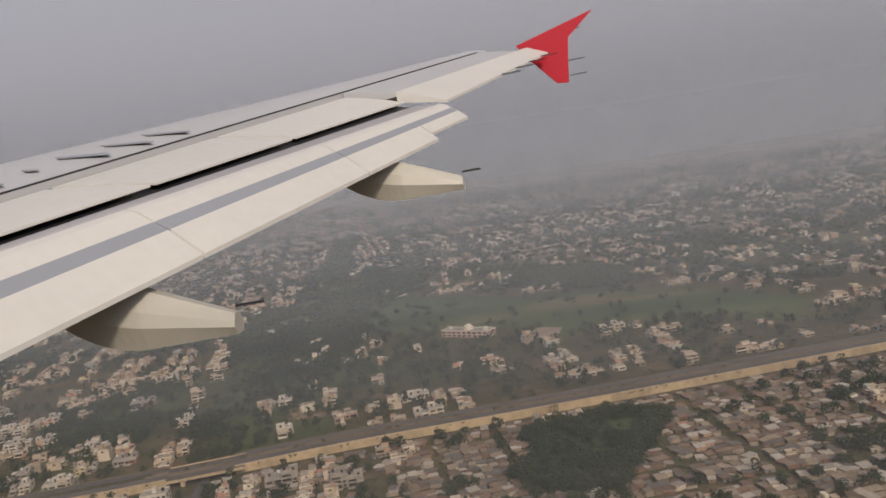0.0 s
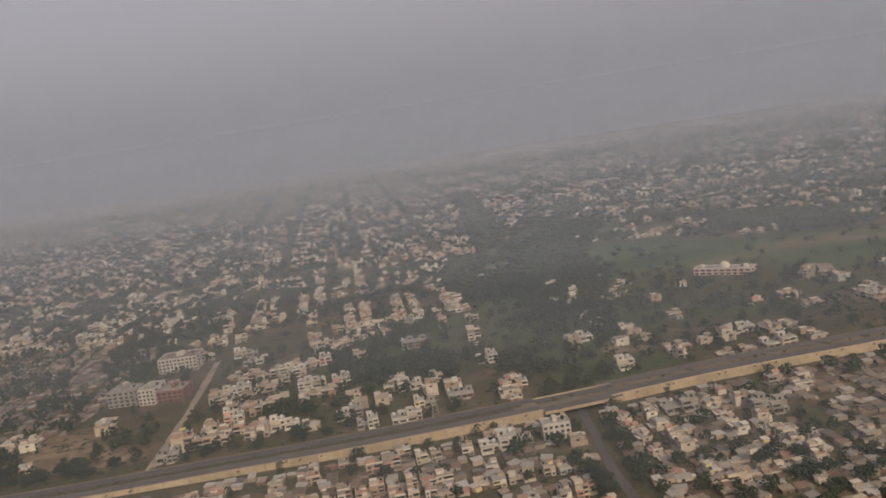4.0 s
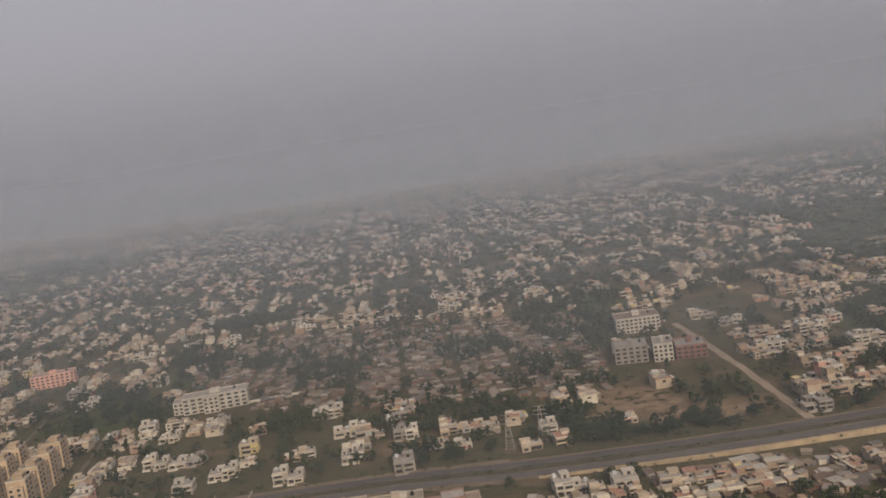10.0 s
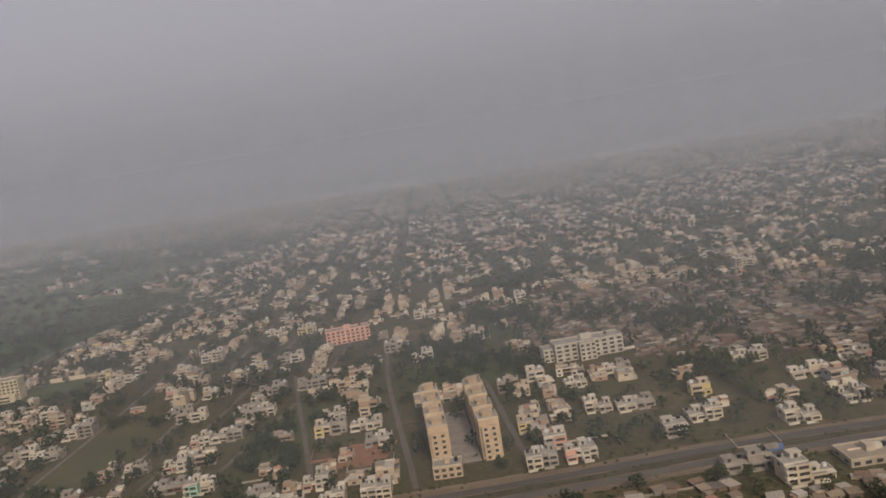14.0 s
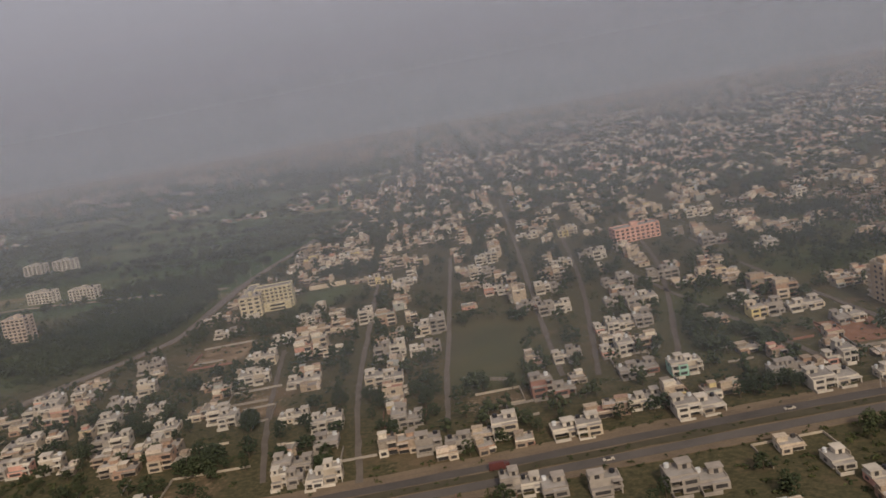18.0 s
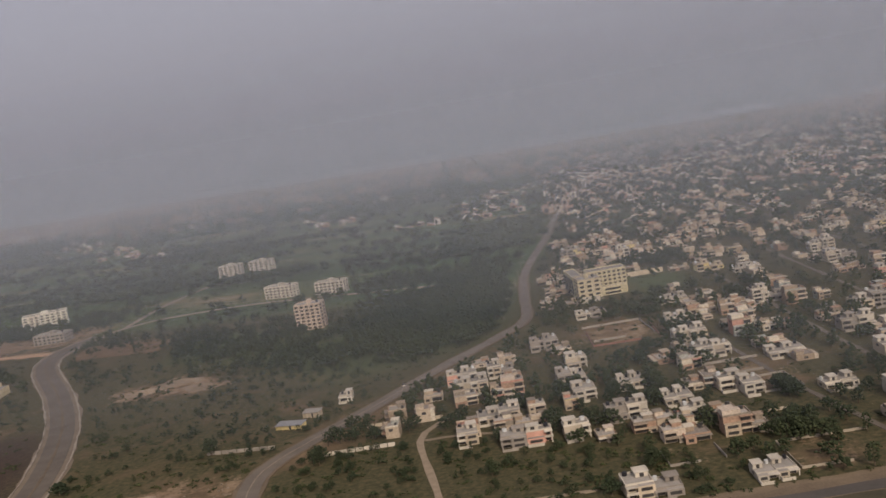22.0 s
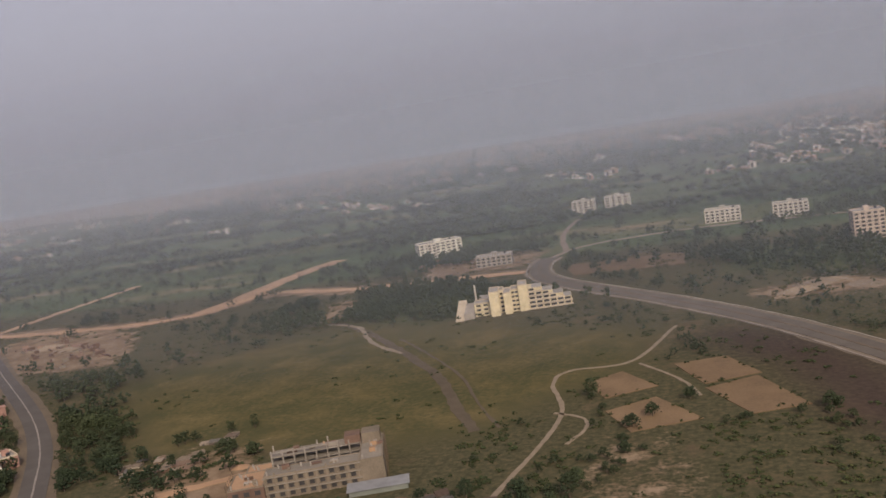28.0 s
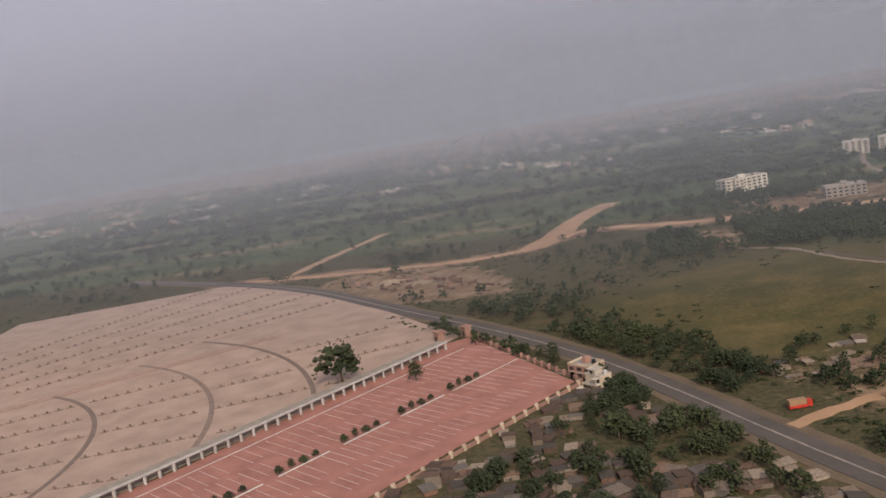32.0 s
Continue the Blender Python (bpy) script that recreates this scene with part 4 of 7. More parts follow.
def block(name, p0, p1, deep, floors, bays, mat, label, group="", side_bays=2, storey=FLOOR, roof=ROOF, band=None, extra=None, ribs=False):
    """A building over the line p0 to p1 (its front) and deep metres behind it, with each window a part."""
    root = tagged(new(name), label, "building", group)
    a, b4 = Vector((*p0, 0)), Vector((*p1, 0))
    w, turn = (b4 - a).length, math.atan2(b4.y - a.y, b4.x - a.x)
    root.location, root.rotation_euler.z = a, turn
    top = floors * storey
    part("body", solid((0, 0, 0, w, deep, top)), mat, root)
    part("roof", solid((0.15, 0.15, top, w - 0.15, deep - 0.15, top + 0.08)), roof, root)
    part("parapet", parapet(0, 0, w, deep, top, 0.5, 0.2), band or mat, root)
    for k in range(1, floors):
        part("ledge", solid((-0.12, -0.14, k * storey - 0.1, w + 0.12, 0.0, k * storey + 0.06)), band or mat, root)
    s = storey / FLOOR
    for k in range(floors):
        for j in range(bays):
            x = w * (j + 0.22) / bays
            part("window", solid((x, -0.06, k * storey + 0.42 * s, x + 0.56 * w / bays, 0.1, k * storey + 1.22 * s)), DARK, root)
        for sx, d in ((0, -0.06), (w, 0.06)):
            for j in range(side_bays):
                y = deep * (j + 0.3) / side_bays
                part("window", solid((min(sx, sx + d) - (0.05 if d > 0 else 0), y, k * storey + 0.45 * s, max(sx, sx + d) + (0.05 if d < 0 else 0), y + 0.4 * deep / side_bays, k * storey + 1.15 * s)), DARK, root)
    if ribs:
        for j in range(bays + 1):
            x = w * j / bays
            part("pilaster", solid((x - 0.15, -0.3, 0, x + 0.15, 0.0, top + 0.3)), band or mat, root)
    part("stair_room", solid((w * 0.42, deep * 0.4, top, w * 0.58, deep * 0.75, top + 1.6)), mat, root)
    part("water_tank", cylinder(w * 0.8, deep * 0.6, top + 0.08, top + 1.1, 0.5), TANK, root)
    taken.append(((p0[0] + p1[0]) / 2, (p0[1] + p1[1]) / 2 + deep / 2, 0.6 * max(w, deep)))
    return root


def wing_of(parent, x0, y0, x1, y1, floors, mat, front=3, storey=FLOOR):
    """One more block of the same building."""
    top = floors * storey
    part("body", solid((x0, y0, 0, x1, y1, top)), mat, parent)
    part("roof", solid((x0 + 0.15, y0 + 0.15, top, x1 - 0.15, y1 - 0.15, top + 0.08)), ROOF, parent)
    part("parapet", parapet(x0, y0, x1, y1, top, 0.45, 0.2), mat, parent)
    for k in range(floors):
        for j in range(front):
            x = x0 + (x1 - x0) * (j + 0.22) / front
            part("window", solid((x, y0 - 0.06, k * storey + 0.42, x + 0.55 * (x1 - x0) / front, y0 + 0.1, k * storey + 1.2)), DARK, parent)


college = block("institute", (-489, 331), (-465, 339), 9, 4, 9, WHITE, "long white four-storey institute with rows of windows")
wing_of(college, 8.5, -3.0, 14.5, 0.0, 4, WHITE, 3)
wing_of(college, -4.0, 2.5, 0.0, 10.0, 3, WHITE, 2)
part("fence_wall", solid((25, 1.5, 0, 46, 1.8, 1.0)), WHITE, college)
school = block("school", (-320, 389), (-302, 391), 13, 4, 10, WHITE, "white four-storey school with a brown roof", roof=plain("brown_roof", (0.27, 0.19, 0.14)))
block("apartment_house", (-321, 343), (-309, 343.5), 10, 4, 5, GREY, "grey-white four-storey apartment house with stains")
block("apartment_house", (-307, 342), (-300, 342), 12, 4, 4, WHITE, "white four-storey apartment house")
block("brick_block", (-299, 342), (-288, 342.5), 12, 3, 5, BRICK, "unplastered red brick block of flats")
block("shop_house", (-140.5, 259.5), (-132.5, 261), 6, 3, 5, WHITE, "white box-shaped three-storey shop house")
pink = block("pink_college", (-604, 400), (-585, 408), 8, 4, 9, PINK, "pink four-storey college building")
STRAW = plain("straw_paint", (0.68, 0.58, 0.37))
yellow = block("bank_office", (-758, 344), (-749.4, 346.6), 9, 5, 3, STRAW, "yellow office block with tall window strips and a higher rear wing", ribs=True, band=CREAM, storey=1.7)
wing_of(yellow, 6.0, 9.2, 21.5, 17.0, 6, STRAW, 8)
wing_of(yellow, 0.2, 12.0, 4.6, 32.0, 5, STRAW, 2)
part("link", solid((0.5, 9.0, 0, 5.9, 12.0, 7.2)), GREY, yellow)
wing_of(yellow, 9.0, 5.8, 20.5, 9.1, 2, STRAW, 1)
part("portal", solid((0.4, -2.4, 0, 7.6, -0.35, 1.9)), WHITE, yellow, "white entrance canopy")
for z in range(5):
    part("glazing", solid((0.14, 13.0 + 3.8 * z, 0.6, 0.24, 15.4 + 3.8 * z, 6.8)), DARK, yellow, "tall dark glazing")
part("curtain_wall", solid((26.0, 34.0, 0, 43.0, 34.5, 2.0)), CREAM, yellow)
taken.append((-748, 350, 13))
TERRACOTTA = plain("terracotta_wash", (0.33, 0.21, 0.155), dark=0.55)
ROOF_BEIGE = plain("beige_roof_screed", (0.40, 0.335, 0.255), dark=0.6, scale=0.5)
for p0, p1, deep in (((-411, 217.5), (-398.5, 220.5), 10), ((-398, 221), (-385.5, 224), 8.5), ((-385, 224.5), (-371, 228), 6)):
    market = block("market_hall", p0, p1, deep, 1, 5, WEATHERED, "low market hall with a wide beige flat roof", group="market halls", roof=ROOF_BEIGE)
    w = (Vector(p1) - Vector(p0)).length
    part("roof_room", solid((w * 0.55, deep * 0.45, FLOOR + 0.05, w * 0.55 + 2.2, deep * 0.45 + 2.0, FLOOR + 1.2)), WHITE, market)
    part("roof_kerb", solid((w * 0.15, deep * 0.6, FLOOR + 0.05, w * 0.5, deep * 0.6 + 0.2, FLOOR + 0.45)), CREAM, market)
    taken.append(((p0[0] + p1[0]) / 2, (p0[1] + p1[1]) / 2 + 4, 8))
shops = block("shopping_block", (-377, 212.5), (-354, 218.5), 8, 2, 9, TERRACOTTA, "terracotta two-storey shopping block with open terraces", band=WEATHERED, roof=plain("brown_roof_screed", (0.36, 0.27, 0.205), dark=0.6))
wing_of(shops, 14, 2, 20, 7.5, 3, TERRACOTTA, 3)
taken.extend(((-371, 217, 8), (-360, 220, 8)))
block("hostel", (-881, 350), (-869.5, 351), 8, 7, 5, plain("apricot_paint", (0.68, 0.53, 0.40)), "pale apricot seven-storey hostel")
for p0, p1 in (((-938, 440), (-921, 439)), ((-906, 434), (-890, 434))):
    block("hostel", p0, p1, 7, 4, 7, WHITE, "white four-storey hostel slab with long balconies", group="campus hostels", ribs=True)
for p0, p1 in (((-1020, 543), (-1006, 543)), ((-1000, 548), (-985, 547))):
    block("tower_house", p0, p1, 9, 5, 4, WHITE, "white five-storey tower house with balconies", group="campus towers", ribs=True)
flats = block("apartment_block", (-1086, 430), (-1066, 443), 9, 5, 8, plain("ivory_paint", (0.74, 0.68, 0.55)), "ivory five-storey apartment block with rounded balconies", ribs=True)
wing_of(flats, 4, -2.2, 9, 0, 5, WHITE, 2)
block("unfinished_block", (-1043, 384), (-1026, 386), 9, 3, 7, GREY, "unfinished grey concrete frame building", side_bays=4)
YELLOW_WASH = plain("pale_yellow_paint", (0.72, 0.60, 0.38))
hall = tagged(new("assembly_school"), "pale yellow stepped school with window bands and a lecture hall", "building")
hall.location, hall.rotation_euler.z = (-1011, 281.5, 0), math.atan2(5, 25)
for x0, y0, x1, y1, high in ((-6.0, 0.0, 0.0, 6.0, 4.6), (0.0, -3.4, 3.4, 6.0, 8.6), (3.4, 1.0, 5.0, 7.0, 8.2), (5.0, -2.6, 7.6, 7.0, 7.6), (7.6, 0.5, 10.4, 7.5, 7.9), (10.4, -0.9, 13.6, 8.0, 9.3)):
    part("body", solid((x0, y0, 0, x1, y1, high)), YELLOW_WASH, hall)
    part("roof", solid((x0 + 0.2, y0 + 0.2, high, x1 - 0.2, y1 - 0.2, high + 0.08)), ROOF, hall)
    part("parapet", parapet(x0, y0, x1, y1, high, 0.4, 0.2), WALLS[1], hall)
for k, end in enumerate((29.0, 29.0, 26.2, 22.6, 18.8)):
    z = k * FLOOR
    part("body", solid((13.6, 0.0, z, end, 8.0, z + FLOOR)), YELLOW_WASH, hall)
    part("sill_band", solid((13.6, -0.35, z, end + 0.3, 0.0, z + 0.55)), WALLS[1], hall, "cream parapet band")
    part("terrace", solid((end - 3.6, 0.2, z + FLOOR, end - 0.1, 7.8, z + FLOOR + 0.06)), ROOF, hall)
    for j in range(int((end - 14.0) / 2.5)):
        part("window", solid((14.1 + 2.5 * j, -0.08, z + 0.6, 16.0 + 2.5 * j, 0.1, z + 1.35)), DARK, hall)
for k in range(3):
    for x0 in (-5.2, -2.6):
        part("window", solid((x0, -0.08, k * FLOOR + 0.5, x0 + 1.5, 0.1, k * FLOOR + 1.2)), DARK, hall)
for k in range(5):
    for x0, y0 in ((3.7, 0.92), (7.9, 0.42), (9.2, 0.42)):
        part("window", solid((x0, y0, k * FLOOR + 0.45, x0 + 1.0, y0 + 0.2, k * FLOOR + 1.2)), DARK, hall)
part("ramp", ([(-13, -4, 0), (-10, -4, 0), (-9, 8, 0), (-12, 8, 0), (-13, -4, 0.5), (-10, -4, 0.5), (-9, 8, 5.2), (-12, 8, 5.2)], BOX_F), CREAM, hall, "sloping cream roof of a lecture hall")
part("hall_body", ([(-9.9, -3, 0), (-6.1, -3, 0), (-6.1, 7, 0), (-9.0, 7, 0), (-9.9, -3, 2.2), (-6.1, -3, 2.2), (-6.1, 7, 4.0), (-9.0, 7, 4.0)], BOX_F), GREY, hall)
part("rear_hall", solid((-5.0, 9.0, 0, 6.0, 19.0, 4.0)), GREY, hall, "flat grey rear hall")
part("mast", solid((-6.2, 12.0, 0, -5.6, 12.6, 9.5)), WHITE, hall)
taken.append((-998, 287, 18))
tower_mat = plain("apricot_paint", (0.60, 0.445, 0.29), dark=0.6)
for p0, p1 in (((-510, 236), (-524.5, 282)), ((-496.5, 239), (-511, 285))):
    root = tagged(new("apartment_row"), "row of four apricot seven-storey apartment towers with stepped roofs", "building", "apartment rows")
    a, b5 = Vector((*p0, 0)), Vector((*p1, 0))
    root.location, root.rotation_euler.z = a, math.atan2(b5.y - a.y, b5.x - a.x) - math.pi / 2
    run = (b5 - a).length / 4
    for k in range(4):
        y0, ym, y1 = run * k, run * (k + 0.7), run * (k + 1)
        top, low = FLOOR * 7, FLOOR * 6
        part("tower", solid((-2.8, y0 + 1.4, 0, 2.8, ym, top)), tower_mat, root)
        part("front_bay", solid((-2.2, y0, 0, 2.2, y0 + 1.4, low + 0.6 * (k % 2))), tower_mat, root)
        part("link", solid((-1.8, ym, 0, 1.8, y1, low)), tower_mat, root)
        part("roof", solid((-2.65, y0 + 1.55, top, 2.65, ym - 0.15, top + 0.08)), ROOF, root)
        part("parapet", parapet(-2.85, y0 + 1.35, 2.85, ym + 0.05, top, 0.45, 0.18), CREAM, root)
        part("stair_room", solid((-1.3, y0 + 3.4, top, 1.5, ym - 1.6, top + 1.35), (-1.6, y0 + 3.1, top + 1.35, 1.8, ym - 1.3, top + 1.5)), tower_mat, root)
        part("terrace_room", solid((-2.2, ym - 1.9, top, -0.6, ym - 0.2, top + 0.9)), CREAM, root)
        part("water_tank", cylinder(1.9, ym - 0.9, top + 0.08, top + 0.95, 0.45), TANK, root)
        for f in range(7):
            z = f * FLOOR
            for sx in (-1, 1):
                for q in (2.2, 5.0):
                    part("window", solid((min(sx * 2.72, sx * 2.86), y0 + q, z + 0.45, max(sx * 2.72, sx * 2.86), y0 + q + 1.1, z + 1.15)), DARK, root)
                if f < 6:
                    part("balcony", solid((min(sx * 1.8, sx * 2.6), ym + 0.3, z + 0.1, max(sx * 1.8, sx * 2.6), y1 - 0.3, z + 0.5)), CREAM, root)
            if f < 6 and (k == 0 or f > 3):
                for x in (-1.6, 0.6):
                    part("window", solid((x, y0 - 0.06, z + 0.45, x + 0.9, y0 + 0.1, z + 1.2)), DARK, root)
    taken.extend((a.x + (b5.x - a.x) * t, a.y + (b5.y - a.y) * t, 6) for t in (0, 0.2, 0.4, 0.6, 0.8, 1))
slab("courtyard", [(-507, 237), (-500, 239), (-514.5, 285), (-521, 283)], plain("court_paving", (0.30, 0.26, 0.22)), "paved courtyard between the apartment rows", "courtyard")
block("gate_office", (-510.5, 227), (-503, 228.5), 6, 2, 4, tower_mat, "small apricot office in front of the apartment rows", band=CREAM)
taken.append((-507, 230, 6))
mosque = block("mosque", (-70, 462), (-45, 448), 8, 2, 9, plain("rose_wash", (0.62, 0.42, 0.36)), "low rose-washed mosque with white domes", band=WHITE)


def dome(x, y, z, r):
    v, f = [], []
    for j in range(6):
        t = j / 5 * math.pi / 2
        v += [(x + r * math.cos(t) * math.cos(a), y + r * math.cos(t) * math.sin(a), z + r * 1.15 * math.sin(t)) for a in (k * math.pi / 6 for k in range(12))]
    for j in range(5):
        f += [(12 * j + k, 12 * j + (k + 1) % 12, 12 * j + 12 + (k + 1) % 12, 12 * j + 12 + k) for k in range(12)]
    return v, f


for x, r in ((3, 1.6), (14.5, 2.6), (25, 1.6)):
    part("dome", dome(x, 4, 3.2, r), WHITE, mosque)

# building under construction beside the grassland
SITE_MAT = plain("raw_concrete_brick", (0.27, 0.215, 0.155), dark=0.55, scale=0.6)
BRICK_RAW = plain("raw_dark_brick", (0.20, 0.125, 0.09), dark=0.5, scale=0.8)
SITE_ROOF = plain("dusty_slab", (0.30, 0.255, 0.20), dark=0.5, scale=0.5)
site = tagged(new("unfinished_school"), "half-built grey concrete school round a court, with scaffolding", "building")
site.location, site.rotation_euler.z = (-1023, 129, 0), math.atan2(6.8, 18.6)
for x0, y0, x1, y1, top in ((0, 0, 20, 5, 4.9), (20, 0, 25, 15, 4.9), (-7.5, -1.0, 0, 8.5, 3.5), (-6, 8.5, 0, 17, 2.0)):
    low = top < 4
    part("body", solid((x0, y0, 0, x1, y1, top)), BRICK_RAW if low else SITE_MAT, site)
    part("roof", solid((x0 + 0.3, y0 + 0.3, top, x1 - 0.3, y1 - 0.3, top + 0.1)), ORANGE_DIRT if low else SITE_ROOF, site, "heap of red sand" if low else "")
    for k in range(7 if low else 5):
        px, py = x0 + 0.6 + (x1 - x0 - 1.2) * ((k * 0.37) % 1), y0 + 0.6 + (y1 - y0 - 1.2) * ((k * 0.61) % 1)
        part("column_stub", solid((px, py, top, px + 0.3, py + 0.3, top + 1.0)), GREY, site)
    part("parapet", parapet(x0, y0, x1, y1, top, 0.25, 0.3), SITE_MAT, site)
rw = random.Random(8)
for k in range(3):
    for j in range(9):
        part("window", solid((0.7 + 2.15 * j, -0.08, k * 1.6 + 0.45, 1.75 + 2.15 * j, 0.1, k * 1.6 + 1.3)), DARK, site)
    if k < 2:
        for j in range(3):
            part("window", solid((-7.58, 0.4 + 2.9 * j, k * 1.6 + 0.4, -7.4, 1.9 + 2.9 * j, k * 1.6 + 1.35)), DARK, site)
            part("window", solid((-6.6 + 2.3 * j, -1.08, k * 1.6 + 0.4, -5.4 + 2.3 * j, -0.9, k * 1.6 + 1.35)), DARK, site)
for j in range(10):
    part("pilaster", solid((0.05 + 2.15 * j, -0.28, 0, 0.4 + 2.15 * j, 0.0, 4.9 + rw.uniform(-0.3, 0.9))), SITE_MAT, site)
for k in (1, 2, 3):
    part("ledge", solid((-0.2, -0.45, k * 1.6 - 0.1, 20.2, 0.0, k * 1.6 + 0.05)), SITE_ROOF, site)
# open frame of the rear range, seen over the court
for k in (1, 2, 3):
    part("slab", solid((0.0, 12.0, k * 1.6 - 0.15, 20.0, 16.5, k * 1.6)), SITE_ROOF, site)
for j in range(9):
    for y in (12.1, 16.1):
        part("column", solid((0.1 + 2.45 * j, y, 0, 0.4 + 2.45 * j, y + 0.3, 4.8 + rw.choice((0.0, 0.0, 0.9, 1.3)))), GREY, site)
part("beam", solid((0.0, 12.0, 5.6, 12.5, 12.3, 5.85)), GREY, site)
for j in range(26):
    x, y, z = rw.choice(((rw.uniform(0.4, 17), rw.uniform(0.6, 3.4), 4.95), (rw.uniform(-7, -2), rw.uniform(0, 7), 3.55), (rw.uniform(0.3, 17), rw.uniform(12.4, 15.0), 4.8), (rw.uniform(20.4, 23), rw.uniform(1, 12), 4.95)))
    part("low_wall", solid((x, y, z, x + rw.uniform(0.3, 2.4), y + rw.uniform(0.2, 1.2), z + rw.uniform(0.2, 0.9))), rw.choice((SITE_MAT, GREY, BRICK_RAW, ORANGE_DIRT)), site)
part("stair_tower", solid((20.5, 10.5, 4.9, 24.5, 14.5, 7.2)), SITE_MAT, site)
part("stair_tower", solid((16.5, 12.5, 4.8, 20.0, 16.2, 6.5)), BRICK_RAW, site)
for j in range(10):
    part("scaffold_pole", solid((25.3, 0.6 + 1.45 * j, 0, 25.4, 0.7 + 1.45 * j, 6.4)), TRUNK, site)
    if j < 6:
        part("scaffold_pole", solid((-7.9, -0.6 + 1.7 * j, 0, -7.8, -0.5 + 1.7 * j, 4.8)), TRUNK, site)
taken.append((-1010, 142, 22))
for x, y, r, hh in ((-1036, 140, 3.2, 1.1), (-1031, 131, 2.6, 0.9), (-1040, 148, 2.4, 0.7), (-1024, 122, 2.8, 0.8)):
    r2 = random.Random(int(x))
    v = [(0, 0, hh)] + [(r * q * math.cos(a) * r2.uniform(0.8, 1.2), r * 0.8 * q * math.sin(a) * r2.uniform(0.8, 1.2), h * hh * r2.uniform(0.7, 1.1)) for q, h in ((0.45, 0.7), (0.8, 0.25), (1.0, 0.0)) for a in (k * math.pi / 6 for k in range(12))]
    f = [(0, 1 + k, 1 + (k + 1) % 12) for k in range(12)] + [(1 + 12 * j + k, 13 + 12 * j + k, 13 + 12 * j + (k + 1) % 12, 1 + 12 * j + (k + 1) % 12) for j in range(2) for k in range(12)]
    heap = tagged(linked("sand_heap", v, f, ORANGE_DIRT), "heap of orange sand beside the building site", "heap", "sand heaps")
    heap.location = (x, y, 0)
shed = tagged(new("long_shed"), "long shed with a pale sheet-metal roof", "shed")
shed.location, shed.rotation_euler.z = (-1004.5, 129, 0), 0.33
part("body", solid((0, 0, 0, 12, 3, 1.2)), plain("mint_wash", (0.24, 0.25, 0.21)), shed)
part("roof", ([(-0.4, -0.4, 1.15), (12.4, -0.4, 1.15), (12.4, 3.4, 1.6), (-0.4, 3.4, 1.6), (-0.4, -0.4, 1.25), (12.4, -0.4, 1.25), (12.4, 3.4, 1.7), (-0.4, 3.4, 1.7)], BOX_F), TIN, shed)

# concrete frame of a new building between the two roads
frame_ob = tagged(new("concrete_skeleton"), "half-built concrete skeleton with bare columns, slabs and brick walls", "building")
frame_ob.location, frame_ob.rotation_euler.z = (-850, 131, 0), 0.32
rf = random.Random(21)
FORMWORK = plain("formwork_concrete", (0.185, 0.148, 0.112), dark=0.5, scale=0.9)
OLD_BRICK = plain("dusty_dark_brick", (0.165, 0.098, 0.070), dark=0.5, scale=1.4)


def storey(x0, y0, x1, y1, z, mat, over=0.5):
    """One roof slab with its beams, on a grid of thin columns, open at the front."""
    part("slab", solid((x0 - over, y0 - over, z, x1 + over, y1 + over, z + 0.22)), mat, frame_ob)
    nx, ny = max(2, round((x1 - x0) / 2.6) + 1), max(2, round((y1 - y0) / 3.2) + 1)
    for i in range(nx):
        for j in range(ny):
            x, y = x0 + (x1 - x0) * i / (nx - 1), y0 + (y1 - y0) * j / (ny - 1)
            part("column", solid((x - 0.14, y - 0.14, 0, x + 0.14, y + 0.14, z)), GREY, frame_ob)
            if rf.random() < 0.6:
                part("column", solid((x - 0.11, y - 0.11, z + 0.22, x + 0.11, y + 0.11, z + rf.uniform(0.7, 1.6))), rf.choice((GREY, FORMWORK)), frame_ob)
    part("brick_wall", solid((x0, y1 - 0.25, 0, x1, y1 - 0.02, z)), OLD_BRICK, frame_ob)
    for i in range(nx - 1):
        if rf.random() < 0.55:
            a = x0 + (x1 - x0) * i / (nx - 1) + 0.2
            part("brick_wall", solid((a, y0 + 0.2, 0, a + (x1 - x0) / (nx - 1) * rf.uniform(0.4, 0.85), y0 + 0.42, z * rf.choice((0.5, 0.8, 1.0)))), rf.choice((OLD_BRICK, SITE_MAT, FORMWORK)), frame_ob)
    for _ in range(5):
        x, y = rf.uniform(x0, x1 - 1.2), rf.uniform(y0, y1 - 0.6)
        part("low_wall", solid((x, y, z + 0.22, x + rf.uniform(0.4, 2.0), y + rf.uniform(0.25, 0.8), z + rf.uniform(0.35, 0.8))), rf.choice((OLD_BRICK, FORMWORK, GREY, DIRT)), frame_ob)


for spec in ((24.5, 15.5, 36, 21, 3.0, FORMWORK), (22, 2.5, 33, 8, 2.0, FORMWORK), (8, 20.5, 16, 25, 1.9, OLD_BRICK), (17.5, 22, 22.5, 26.5, 2.4, OLD_BRICK), (1.2, 9, 7.5, 14, 1.9, OLD_BRICK), (2.6, 15.6, 8.4, 19, 1.7, FORMWORK), (6.5, 2.0, 13.5, 6.5, 1.9, FORMWORK), (14.8, -2.5, 20.5, 2.0, 1.9, GREY), (31.5, 9.5, 36.5, 13, 1.9, GREY), (0.5, 1.0, 5.0, 6.0, 1.7, OLD_BRICK), (23.5, -5.5, 30.5, -1.5, 1.7, OLD_BRICK)):
    storey(*spec)
